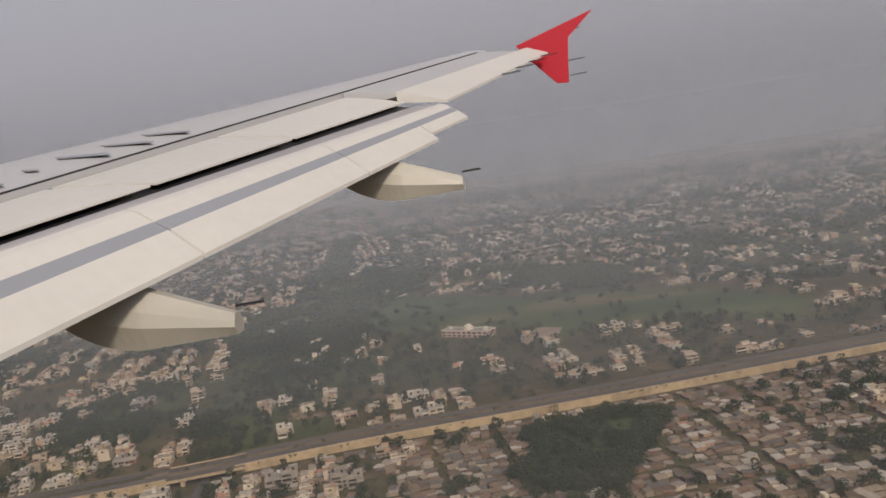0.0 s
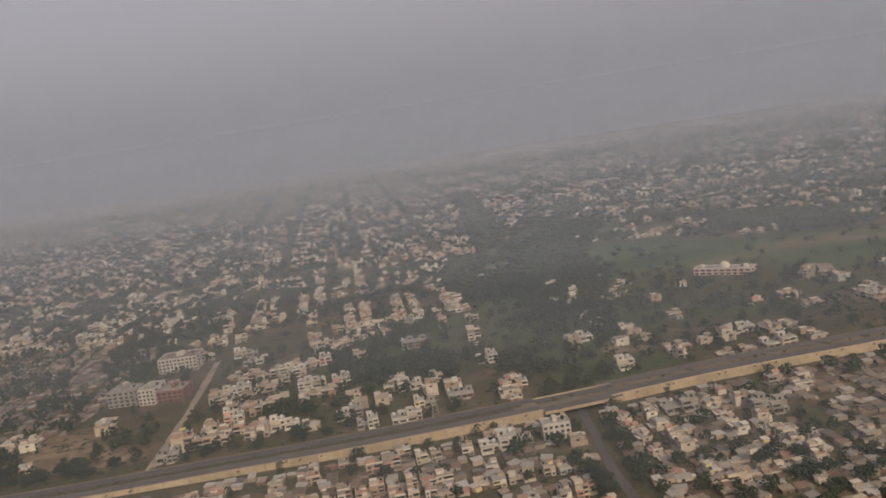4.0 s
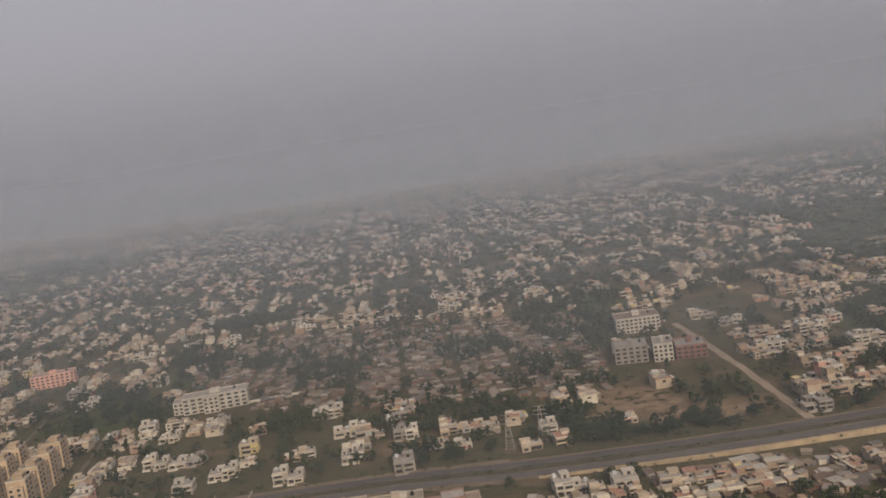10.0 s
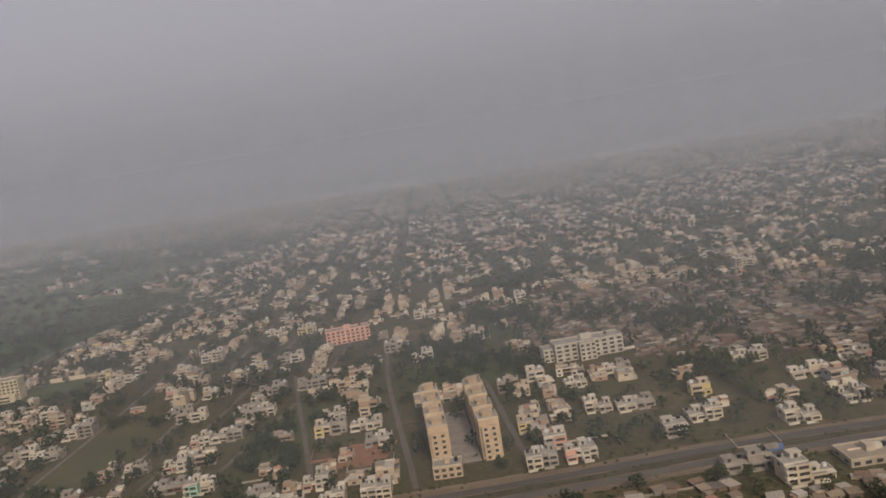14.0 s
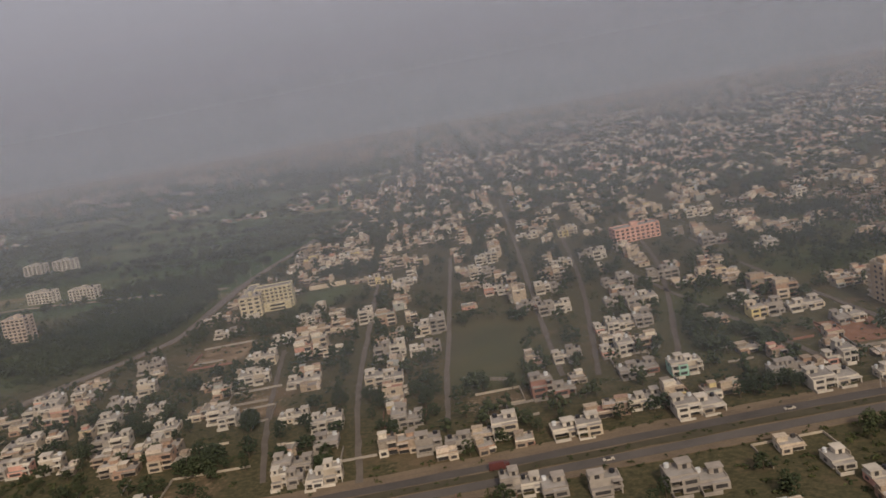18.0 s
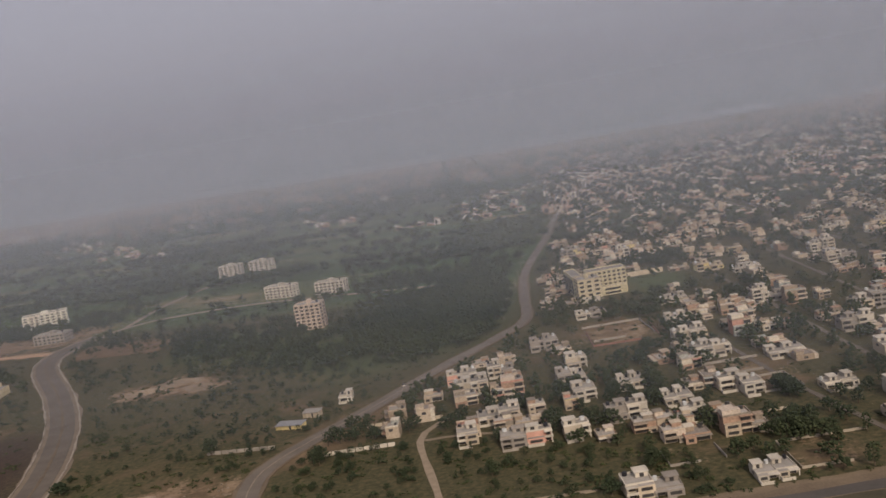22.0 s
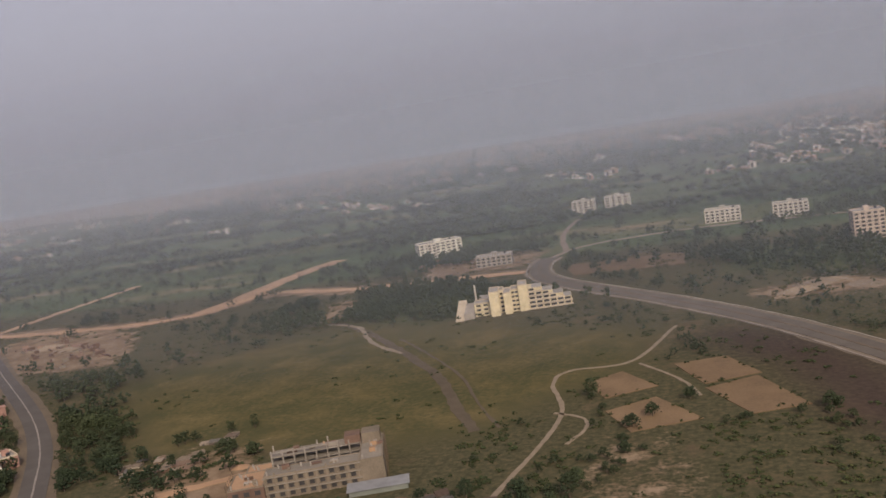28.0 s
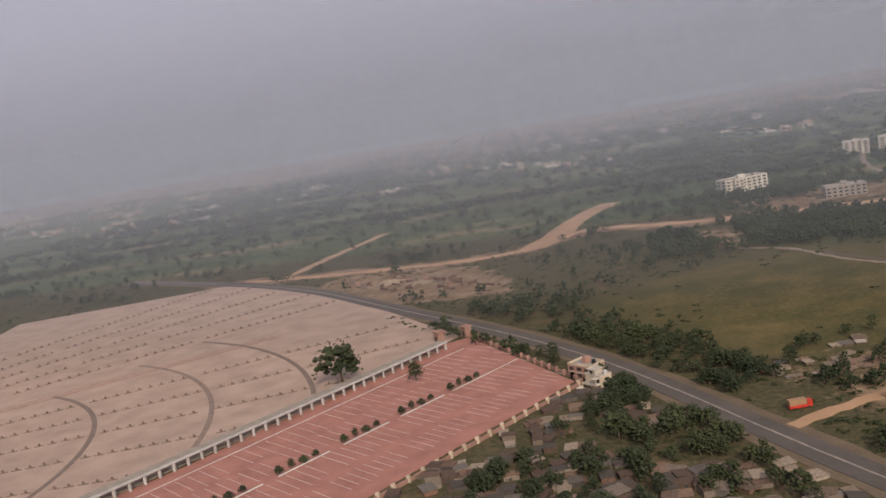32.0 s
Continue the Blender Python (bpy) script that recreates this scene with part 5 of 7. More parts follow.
for k in range(8):
    part("stepped_row", solid((13.2 + 0.25 * k, 11.8 + 0.95 * k, 0, 20.2 - 0.12 * k, 12.25 + 0.95 * k, 0.5 + 0.24 * k)), (GREY, FORMWORK, SITE_MAT)[k % 3], frame_ob, "stepped concrete seating row")
    part("rake", solid((13.2 + 0.25 * k, 12.25 + 0.95 * k, 0, 20.2 - 0.12 * k, 12.72 + 0.95 * k, 0.36 + 0.24 * k)), OLD_BRICK, frame_ob)
for k in range(13):
    a = math.radians(95 + 13 * k)
    x, y = 24.8 + 4.2 * math.cos(a), 13.4 + 3.4 * math.sin(a)
    part("curved_wall", solid((x - 0.5, y - 0.42, 0, x + 0.5, y + 0.42, 1.5)), OLD_BRICK if k % 3 else FORMWORK, frame_ob)
for k in range(24):
    x, y = rf.uniform(0, 35), rf.uniform(-4.5, 25)
    long = rf.uniform(1.4, 4.0)
    part("brick_wall", solid((x, y, 0, x + long, y + 0.24, rf.uniform(0.5, 1.7))) if k % 2 else solid((x, y, 0, x + 0.24, y + long, rf.uniform(0.5, 1.7))), rf.choice((OLD_BRICK, OLD_BRICK, SITE_MAT, BRICK_RAW, GREY)), frame_ob)
chips = []
for k in range(420):
    x, y = rf.uniform(-4, 40), rf.uniform(-7, 44)
    if y < 28 or rf.random() < 0.7:
        w = rf.uniform(0.15, 0.6)
        chips.append((x, y, 0, x + w, y + rf.uniform(0.15, 0.5), rf.uniform(0.08, 0.35)))
tagged(part("rubble", solid(*chips), plain("pale_rubble", (0.36, 0.29, 0.215), dark=0.4, scale=1.0), frame_ob), kind="stuff")
for x, y, r in ((33.2, -1.0, 1.6), (35.8, 0.8, 1.4), (31, -2.4, 1.2)):
    part("brick_stack", solid((x - r, y - r * 0.6, 0, x + r * 0.7, y + r * 0.5, 0.7), (x - r * 0.6, y - r * 0.4, 0.7, x + r * 0.5, y + r * 0.4, 1.0)), plain("new_red_brick", (0.42, 0.15, 0.09)), frame_ob, "stack of new red bricks")
taken.append((-835, 148, 20))

# ---- vehicles ----


def vehicle(name, x, y, turn, paint, label, long=2.3, wide=0.95, high=0.75, load=None):
    root = tagged(new(name), label, name.replace("_", " "))
    root.location, root.rotation_euler.z = (x, y, deck_height(x) if y > 0.27 * x + 330 else 0.22), radians(turn)
    part("body", solid((-long / 2, -wide / 2, 0.16, long / 2, wide / 2, high * 0.6)), paint, root)
    part("cabin", solid((-long * 0.3, -wide * 0.45, high * 0.6, long * 0.2, wide * 0.45, high)) if not load else solid((long * 0.28, -wide / 2, high * 0.6, long / 2, wide / 2, high * 1.2)), DARK if not load else paint, root)
    if load:
        part("load_box", solid((-long / 2, -wide / 2, high * 0.62, long * 0.25, wide / 2, high * 1.5)), load, root)
    for sx in (-0.32, 0.32):
        for sy in (-0.5, 0.5):
            v, f = cylinder(0, 0, -0.08, 0.08, 0.17, sides=8)
            part("wheel", ([(sx * long + p[0], sy * wide + p[2], 0.17 + p[1]) for p in v], f), TANK, root)
    return root


RED = plain("red_vehicle_paint", (0.5, 0.05, 0.03), rough=0.4)
MAROON = plain("maroon_vehicle_paint", (0.13, 0.045, 0.04), rough=0.45)
BLUE = plain("blue_vehicle_paint", (0.12, 0.2, 0.4), rough=0.4)
vehicle("truck", -620, 180.5, 15.5, MAROON, "dark maroon goods truck driving on the highway", 4.4, 1.2, 1.1, MAROON)
vehicle("car", -559, 200.5, 15.5, WHITE, "white car on the highway")
vehicle("car", -597, 181.0, 15.5, WHITE, "white car on the highway")
vehicle("truck", -426, 231.0, 14, BLUE, "blue truck on the highway", 4.5, 1.2, 1.2, GREY)
vehicle("car", -804, 253, 110, WHITE, "white car on the asphalt road")
vehicle("car", -868, 142, 65, WHITE, "white van on the bending road", 2.8, 1.1, 1.1)
vehicle("tanker_truck", -1069, 127, 20, RED, "red and orange tanker truck beside the road", 4.4, 1.3, 1.2, ORANGE_DIRT)
vehicle("bus", -866, 151, 70, YELLOW, "cream and yellow bus parked by the road", 4.0, 1.3, 1.3)
vehicle("truck", -90, 305, 16, GREY, "grey truck on the raised highway", 4.5, 1.3, 1.2, BLUE)
vehicle("car", 20, 334, 16, WHITE, "white car on the raised highway")
vehicle("bus", -182, 275, 16, GREEN, "green bus on the raised highway", 4.6, 1.3, 1.4)


# ---- red plaza and stepped ground ----
plaza = slab("plaza", [(-1164, 194), (-1157, 200), (-1117, 152), (-1150, 84), (-1158, 66), (-1222, 66), (-1197, 112)], RED_PAVE, "red-paved parking plaza with white bay lines", "plaza", top=0.16)
P0, P1, Q0, Q1 = Vector((-1160, 188, 0)), Vector((-1211, 80, 0)), Vector((-1117, 149, 0)), Vector((-1151, 82, 0))


def plaza_point(u, v):
    """u across from the colonnade to the outer wall, v from the road end inwards."""
    return (P0.lerp(P1, v)).lerp(Q0.lerp(Q1, v), u)


def bar(a, b6, half, z0, z1):
    d = (b6 - a).normalized()
    s = Vector((-d.y, d.x, 0)) * half
    return [tuple(p + o + Vector((0, 0, z))) for z in (z0, z1) for p, o in ((a, s), (a, -s), (b6, -s), (b6, s))], BOX_F


BAY_LINE = plain("worn_road_paint", (0.62, 0.49, 0.43), dark=0.6, scale=1.5)
for k in range(40):
    v = -0.06 + 1.02 * k / 40
    for u0, far in ((0.10, 8.5), (0.29, 8.5), (0.515, 9.0), (0.75, 7.0)):
        start = plaza_point(u0, v)
        if (k * 7 + int(u0 * 40)) % 9:
            linked("bay_line", *bar(start, start + Vector((0.857, -0.515, 0)) * far * (0.95 + 0.2 * ((k * 0.37 + u0) % 1)), 0.08, 0.15, 0.19), BAY_LINE, plaza)
for v0, v1 in ((-0.06, 0.05), (0.05, 0.20), (0.23, 0.38), (0.42, 0.56), (0.60, 0.74), (0.78, 0.97)):
    linked("divider", *bar(plaza_point(0.5, v0), plaza_point(0.5, v1), 0.17 if v0 > 0 else 0.06, 0.14, 0.3), LINE, plaza)
linked("kerb", *bar(plaza_point(0.075, -0.03), plaza_point(0.075, 0.98), 0.10, 0.14, 0.26), LINE, plaza)
beige = slab("stepped_ground", [(-1161, 203), (-1249, 297), (-1322, 341), (-1420, 300), (-1340, 66), (-1223, 66), (-1199, 112), (-1166, 188)], BEIGE, "pale beige paved ground with curved rows", "paved ground", top=0.12)
PALE_CONCRETE = plain("pale_concrete", (0.56, 0.53, 0.49), dark=0.6)
colonnade = tagged(new("colonnade"), "long white-topped colonnade of square pillars beside the plaza", "colonnade")
for k in range(34):
    p = plaza_point(-0.015, k / 34)
    part("pillar", solid((p.x - 0.26, p.y - 0.26, 0, p.x + 0.26, p.y + 0.26, 2.1)), PALE_CONCRETE, colonnade)
part("beam", bar(plaza_point(-0.013, -0.005), plaza_point(-0.013, 1.0), 0.3, 2.1, 2.5), PALE_CONCRETE, colonnade)
part("roof", bar(plaza_point(-0.05, -0.005), plaza_point(-0.05, 1.0), 1.7, 2.15, 2.35), GREY, colonnade, "grey flat roof")
part("back_wall", bar(plaza_point(-0.05, 0.0), plaza_point(-0.05, 1.0), 0.12, 0, 0.8), GREY, colonnade)
low = tagged(new("low_wall"), "low red brick wall along the beige paved ground", "wall")
for k in range(26):
    part("wall_panel", bar(plaza_point(-0.115, 0.04 + k / 28), plaza_point(-0.115, 0.04 + (k + 0.8) / 28), 0.14, 0, 0.5), PINK_STONE, low)
outer = tagged(new("boundary_wall"), "pink stone boundary wall with square piers round the plaza", "wall")
for a, b7, k in (((-1157, 201), (-1118, 155), 16), ((-1118, 155), (-1115, 150), 2), ((-1115.5, 149), (-1150, 78), 20)):
    a, b7 = Vector((*a, 0)), Vector((*b7, 0))
    part("wall", bar(a, b7, 0.14, 0, 0.85), PINK_STONE, outer)
    for j in range(k + 1):
        p = a.lerp(b7, j / k)
        part("pier", solid((p.x - 0.35, p.y - 0.35, 0, p.x + 0.35, p.y + 0.35, 1.35)), CREAM if k == 20 else PINK_STONE, outer)
for x, y in ((-1166, 199), (-1158.5, 202.5)):
    gate = tagged(new("gate_tower"), "pink stone gate tower with a flat cap", "gate", "gate towers")
    gate.location, gate.rotation_euler.z = (x, y, 0), -0.7
    part("shaft", solid((-1.3, -1.1, 0, 1.3, 1.1, 2.9)), PINK_STONE, gate)
    part("cap", solid((-1.6, -1.4, 2.9, 1.6, 1.4, 3.25)), PINK_STONE, gate)
    part("opening", solid((-0.5, -1.16, 0.1, 0.5, -1.0, 1.7)), DARK, gate)
block("gate_house", (-1119, 156), (-1113, 152), 5, 2, 3, PINK_STONE, "pink stone gate house at the corner of the plaza", band=CREAM)
put_house(-1111, 147, 5, 2, 1, turn=-0.7)
CENTRE, HUB = Vector((-1320, 86, 0)), Vector((-1413, 46, 0))
PARK_ROWS = [(-1167, 196), (-1252, 292), (-1324, 336), (-1410, 300), (-1340, 70), (-1227, 70), (-1205, 112), (-1173, 186)]
ARCS = (64, 92, 123, 150)
step_stone, aisle_stone = plain("step_stone", (0.25, 0.18, 0.14)), plain("aisle_paving", (0.25, 0.185, 0.15))
posts = []
for q in (11, 16.5, 22, 27.5, 33, 38.5, 52, 57.5, 63, 68.5, 74):
    way = Vector((math.cos(radians(q)), math.sin(radians(q)), 0))
    rr = np.arange(120.0, 300.0, 3.3)
    px, py = HUB.x + rr * way.x, HUB.y + rr * way.y
    gap = np.min([np.abs(np.hypot(px - CENTRE.x, py - CENTRE.y) - r) for r in ARCS], 0)
    ok = inside(PARK_ROWS, px, py)
    for r, good, free in zip(rr, ok, gap):
        if good and free > 1.5:
            a = HUB + way * r
            linked("low_kerb", *bar(a - way * 1.3, a + way * 1.2, 0.26, 0.1, 0.24), step_stone, beige)
            posts.append((a.x - 0.2, a.y - 0.2, 0.1, a.x + 0.2, a.y + 0.2, 0.85))
            posts.append((a.x + 0.35, a.y - 0.1, 0.1, a.x + 0.6, a.y + 0.15, 0.4))
for off in (-1.6, 1.6):
    way, side = Vector((math.cos(radians(45)), math.sin(radians(45)), 0)), Vector((-math.sin(radians(45)), math.cos(radians(45)), 0))
    linked("aisle", *bar(HUB + way * 150 + side * off, HUB + way * 252 + side * off, 0.8, 0.05, 0.19), plain("pink_aisle", (0.42, 0.27, 0.21)), beige)
for r in ARCS:
    arc = [Vector((CENTRE.x + r * math.cos(radians(q)), CENTRE.y + r * math.sin(radians(q)), 0)) for q in np.arange(-10, 70, 1.0)]
    ok = inside(PARK_ROWS, np.array([p.x for p in arc]), np.array([p.y for p in arc]))
    linked("aisle", *ribbon_geometry([p for p, good in zip(arc, ok) if good], 0.7, 0.7, 0.2, 0.05), aisle_stone, beige)
tagged(linked("post", *solid(*posts), plain("post_stone", (0.25, 0.18, 0.14)), beige), kind="stuff")

# ---- open land: piles, walls, huts ----
for x, y, w, turn, mat in ((-900, 283, 9, 0.2, DIRT), (-886, 274, 8, -0.2, DIRT), (-908, 274, 7, 0.4, DIRT), (-842, 176, 2.6, 0.3, DIRT), (-826, 170, 2.4, 0.1, DIRT), (-848, 178, 2.2, 0.5, DIRT), (-1222, 300, 8, 0.5, DIRT), (-1206, 292, 7, 0.2, DIRT), (-1030, 118, 6, 0.2, DIRT)):
    r2 = random.Random(int(x))
    tall = min(1.0, w / 6)
    v = [(0, 0, 1.3 * tall)] + [(w * q * math.cos(a) * r2.uniform(0.7, 1.3), w * 0.55 * q * math.sin(a) * r2.uniform(0.7, 1.3), tall * h * r2.uniform(0.5, 1.4)) for q, h in ((0.4, 1.1), (0.75, 0.5), (1.0, 0.0)) for a in (k * math.pi / 7 for k in range(14))]
    f = [(0, 1 + k, 1 + (k + 1) % 14) for k in range(14)] + [(1 + 14 * j + k, 15 + 14 * j + k, 15 + 14 * j + (k + 1) % 14, 1 + 14 * j + (k + 1) % 14) for j in range(2) for k in range(14)]
    ob = linked("earth_mound", v, f, mat)
    ob.location, ob.rotation_euler.z = (x, y, 0), turn
    tagged(ob, "low pale mound of dumped earth", "mound", "dumped earth")
for a, b8, mat, words in (((-809, 198), (-791, 202), WHITE, "white block wall with gaps"), ((-804, 217), (-783, 220), CREAM, "pale compound wall"), ((-846, 205), (-826, 206), GREY, "low grey compound wall"), ((-640, 240), (-625, 236), GREY, "low wall beside the playfield")):
    wall = tagged(new("compound_wall"), words, "wall")
    a, b8 = Vector((*a, 0)), Vector((*b8, 0))
    for j in range(9):
        part("wall_panel", bar(a.lerp(b8, j / 9), a.lerp(b8, (j + 0.86) / 9), 0.15, 0, 0.95), mat, wall)
for x, y, w, d, mat in ((-863.5, 168.8, 3.6, 2.0, WHITE), (-860, 170, 4.2, 2.0, BLUE), (-856.6, 170.8, 2.4, 2.0, YELLOW), (-853.2, 172, 4.2, 1.8, TIN), (-848.4, 168.2, 2.2, 2.2, CREAM), (-845, 168.2, 2.2, 2.2, CREAM), (-839.5, 168.2, 5.2, 1.8, TIN), (-833.6, 170.5, 4.4, 2.4, WHITE), (-849, 161.5, 3.4, 1.6, WHITE), (-854, 161, 3.0, 1.5, TIN)):
    tent = tagged(new("worker_hut"), "low hut of sheets and plastic at the building site", "hut", "site huts")
    tent.location, tent.rotation_euler.z = (x, y, 0), 0.22
    part("body", solid((-w * 0.46, -d * 0.42, 0, w * 0.46, d * 0.42, 0.9)), GREY, tent)
    part("roof", ([(sx * w / 2, sy * d / 2, z + 0.2 * (sy > 0)) for z in (0.85, 0.94) for sx, sy in ((-1, -1), (1, -1), (1, 1), (-1, 1))], BOX_F), mat, tent)

ruin = tagged(new("ruined_walls"), "low brown broken walls and rubble beside the orange track", "ruin")
ru = random.Random(33)
for k in range(64):
    x, y = ru.uniform(-36, 36), ru.uniform(-11, 11)
    w, d = (ru.uniform(1.5, 6.0), 0.4) if k % 2 else (0.4, ru.uniform(1.2, 4.5))
    part("broken_wall", solid((x, y, 0, x + w, y + d, ru.uniform(0.4, 1.7))), ru.choice((TERRACOTTA, SITE_MAT, OLD_BRICK, OLD_BRICK)), ruin)
ruin.location, ruin.rotation_euler.z = (-1206, 288, 0), -0.62
taken.append((-1206, 288, 24))
taken.append((-1182, 272, 14))
taken.append((-1232, 306, 14))

# ---- electric poles and pylons ----


def pole(x, y, high, label):
    root = tagged(new("power_pole"), label, "power pole", "power poles")
    root.location = (x, y, deck_height(x) if abs(y - 0.27 * x - 330) < 6 else 0)
    part("shaft", cylinder(0, 0, 0, high, 0.14, 0.08, 6), GREY, root)
    part("crossarm", solid((-0.9, -0.06, high - 0.5, 0.9, 0.06, high - 0.38)), GREY, root)
    for s in (-0.8, 0, 0.8):
        part("insulator", solid((s - 0.05, -0.05, high - 0.38, s + 0.05, 0.05, high - 0.18)), DARK, root)


def pylon(x, y, high):
    root = tagged(new("lattice_pylon"), "grey steel lattice power pylon", "pylon", "pylons")
    root.location = (x, y, 0)
    for sx in (-1, 1):
        for sy in (-1, 1):
            v, f = solid((-0.06, -0.06, 0, 0.06, 0.06, high))
            part("leg", ([(sx * (1.3 - 1.15 * p[2] / high) + p[0], sy * (1.3 - 1.15 * p[2] / high) + p[1], p[2]) for p in v], f), GREY, root)
    for k in range(6):
        z = high * (k + 0.5) / 6
        w = 1.3 - 1.15 * z / high
        for s in (-1, 1):
            part("brace", solid((-w, s * w - 0.04, z, w, s * w + 0.04, z + 0.1)), GREY, root)
    for z in (0.74, 0.86, 0.97):
        part("crossarm", solid((-2.0, -0.06, high * z, 2.0, 0.06, high * z + 0.14)), GREY, root)


pylon(-343, 268, 11)
pylon(-352, 262, 11)
pylon(-176, 286, 10)
for k in range(7):
    pole(-560 + k * 21, 214 - k * 5.6, 4.2, "grey concrete power pole beside the highway")
    pole(-786 - 2.0 * k, 330 + 21 * k, 4.2, "grey concrete power pole beside the west road")

# low compound walls round plots near the highway
rp = random.Random(17)
for px, py, pr in [q for q in OPEN_PLOTS if q[1] < 330 and q[0] < -480 and not near_line(MAIN, q[0], q[1], 22)] + [(-575, 218, 8), (-618, 214, 7), (-655, 196, 8), (-470, 245, 9), (-430, 240, 8), (-700, 200, 8), (-560, 180, 9), (-620, 165, 8), (-450, 205, 9)]:
    yard = tagged(new("compound_wall"), "low plastered compound wall round an empty plot", "wall", "compound walls")
    yard.location, yard.rotation_euler.z = (px, py, 0), GRID_TURN + rp.uniform(-0.05, 0.05)
    w, d, hh = pr * rp.uniform(0.6, 0.9), pr * rp.uniform(0.5, 0.8), rp.uniform(0.5, 0.7)
    mat = rp.choice((WEATHERED, GREY, GREY, BRICK))
    for q in rp.sample([(-w, -d, w * rp.uniform(0, 1), -d + 0.16), (-w, d - 0.16, w, d), (-w, -d + 0.16, -w + 0.16, d - 0.16), (w - 0.16, -d, w, d - 0.16)], 3):
        part("wall", solid((q[0], q[1], 0, q[2], q[3], hh)), mat, yard)

# ---- vegetation ----


def crown(r3, clumps, radius, high, size, lift):
    """A leafy crown of many small uneven tufts round a hollow middle."""
    v, f = [], []
    for _ in range(clumps):
        a, q = r3.uniform(0, 2 * math.pi), r3.random() ** 0.45
        t = r3.uniform(-0.35, 1.0)
        ring = math.sqrt(max(0.05, 1 - max(t, 0) ** 2)) * q
        wob = 1 + 0.25 * math.sin(3 * a + radius)
        cx, cy, cz = radius * ring * wob * math.cos(a), radius * ring * wob * math.sin(a), lift + high * (0.38 + 0.55 * t * (0.55 + 0.45 * q))
        s = size * r3.uniform(0.55, 1.25)
        o = len(v)
        tilt = r3.uniform(0, 6.28)
        for k in range(4):
            b9 = tilt + k * math.pi / 2
            v.append((cx + s * r3.uniform(0.8, 1.1) * math.cos(b9), cy + s * r3.uniform(0.8, 1.1) * math.sin(b9), cz + s * r3.uniform(-0.2, 0.2)))
        v += [(cx, cy, cz + s * r3.uniform(0.55, 0.78)), (cx, cy, cz - s * r3.uniform(0.45, 0.7))]
        for k in range(4):
            f += [(o + k, o + (k + 1) % 4, o + 4), (o + (k + 1) % 4, o + k, o + 5)]
    return v, f


def leafy(r3, leaves, cores, radius, high, size, lift):
    """A crown of small leaf sprays, turned every way, round a few dark inner clumps."""
    v, f = crown(r3, cores, radius * 0.9, high * 0.95, radius * (0.45 if cores < 12 else 0.27 if cores < 40 else 0.2), lift)
    for _ in range(leaves):
        a, t, q = r3.uniform(0, 2 * math.pi), r3.uniform(-0.4, 1.0), 0.65 + 0.4 * r3.random()
        ring = math.sqrt(max(0.05, 1 - max(t, 0) ** 2)) * q * (1 + 0.25 * math.sin(3 * a + radius) + 0.15 * math.sin(5 * a))
        c = Vector((radius * ring * math.cos(a), radius * ring * math.sin(a), lift + high * (0.38 + 0.57 * t * q)))
        u = Vector((r3.gauss(0, 1), r3.gauss(0, 1), r3.gauss(0, 0.6))).normalized()
        w = u.cross(Vector((r3.gauss(0, 1), r3.gauss(0, 1), r3.gauss(0, 1)))).normalized()
        s = size * r3.uniform(0.6, 1.3)
        o = len(v)
        v += [tuple(c + u * s * k + w * s * m) for k, m in ((-0.9, 0.1), (0.1, -0.6), (1.0, 0.0), (0.0, 0.7))]
        f.append((o, o + 1, o + 2, o + 3))
    return v, f


def trunk(r3, high, radius, reach):
    v, f = cylinder(0, 0, 0, high * 0.5, radius, radius * 0.6, 6)
    for _ in range(4):
        a = r3.uniform(0, 6.28)
        tip = (reach * 0.55 * math.cos(a), reach * 0.55 * math.sin(a), high * r3.uniform(0.6, 0.75))
        o = len(v)
        v += [(radius * 0.5 * math.cos(k * 2.1), radius * 0.5 * math.sin(k * 2.1), high * 0.42) for k in range(3)]
        v += [(tip[0] + radius * 0.25 * math.cos(k * 2.1), tip[1] + radius * 0.25 * math.sin(k * 2.1), tip[2]) for k in range(3)]
        f += [(o + k, o + (k + 1) % 3, o + 3 + (k + 1) % 3, o + 3 + k) for k in range(3)]
    return v, f


tree_protos = []
for k, (rad, high) in enumerate(((2.3, 4.6), (2.9, 4.2), (1.9, 5.4), (3.3, 5.6))):
    r3 = random.Random(70 + k)
    root = tagged(new("tree"), ("rounded dark green tree", "spreading dusty green tree", "tall narrow green tree", "large dark shade tree")[k] + " among houses and fields", "tree", "trees")
    part("trunk", trunk(r3, high, 0.2, rad), TRUNK, root)
    part("crown", leafy(r3, 240, 90, rad, high, 0.24, high * 0.12), LEAF, root)
    tree_protos.append(root)
tree_used = [False] * 4
tree_spots = []


def put_tree(x, y, kind, size, turn=0.0):
    m = pose(x, y, 0, 0, 0, turn) @ Matrix.Diagonal((size, size, size, 1))
    if tree_used[kind]:
        s = tree_protos[kind].scale
        copy_thing(tree_protos[kind], m @ Matrix.Diagonal((1 / s.x, 1 / s.y, 1 / s.z, 1)))
    else:
        tree_protos[kind].matrix_basis, tree_used[kind] = m, True
    tree_spots.append((x, y))


put_tree(-1182, 163, 3, 2.0)
put_tree(-1160, 161, 2, 1.0)
for v0 in (0.10, 0.27, 0.45, 0.63, 0.82):
    for k in range(4):
        p = plaza_point(0.485, v0 + 0.033 * k)
        put_tree(p.x, p.y, k % 3, 0.36 + 0.03 * k, 90 * k)
put_tree(-939, 176, 3, 0.55), put_tree(-947, 166, 0, 0.7), put_tree(-951, 160, 1, 0.7)

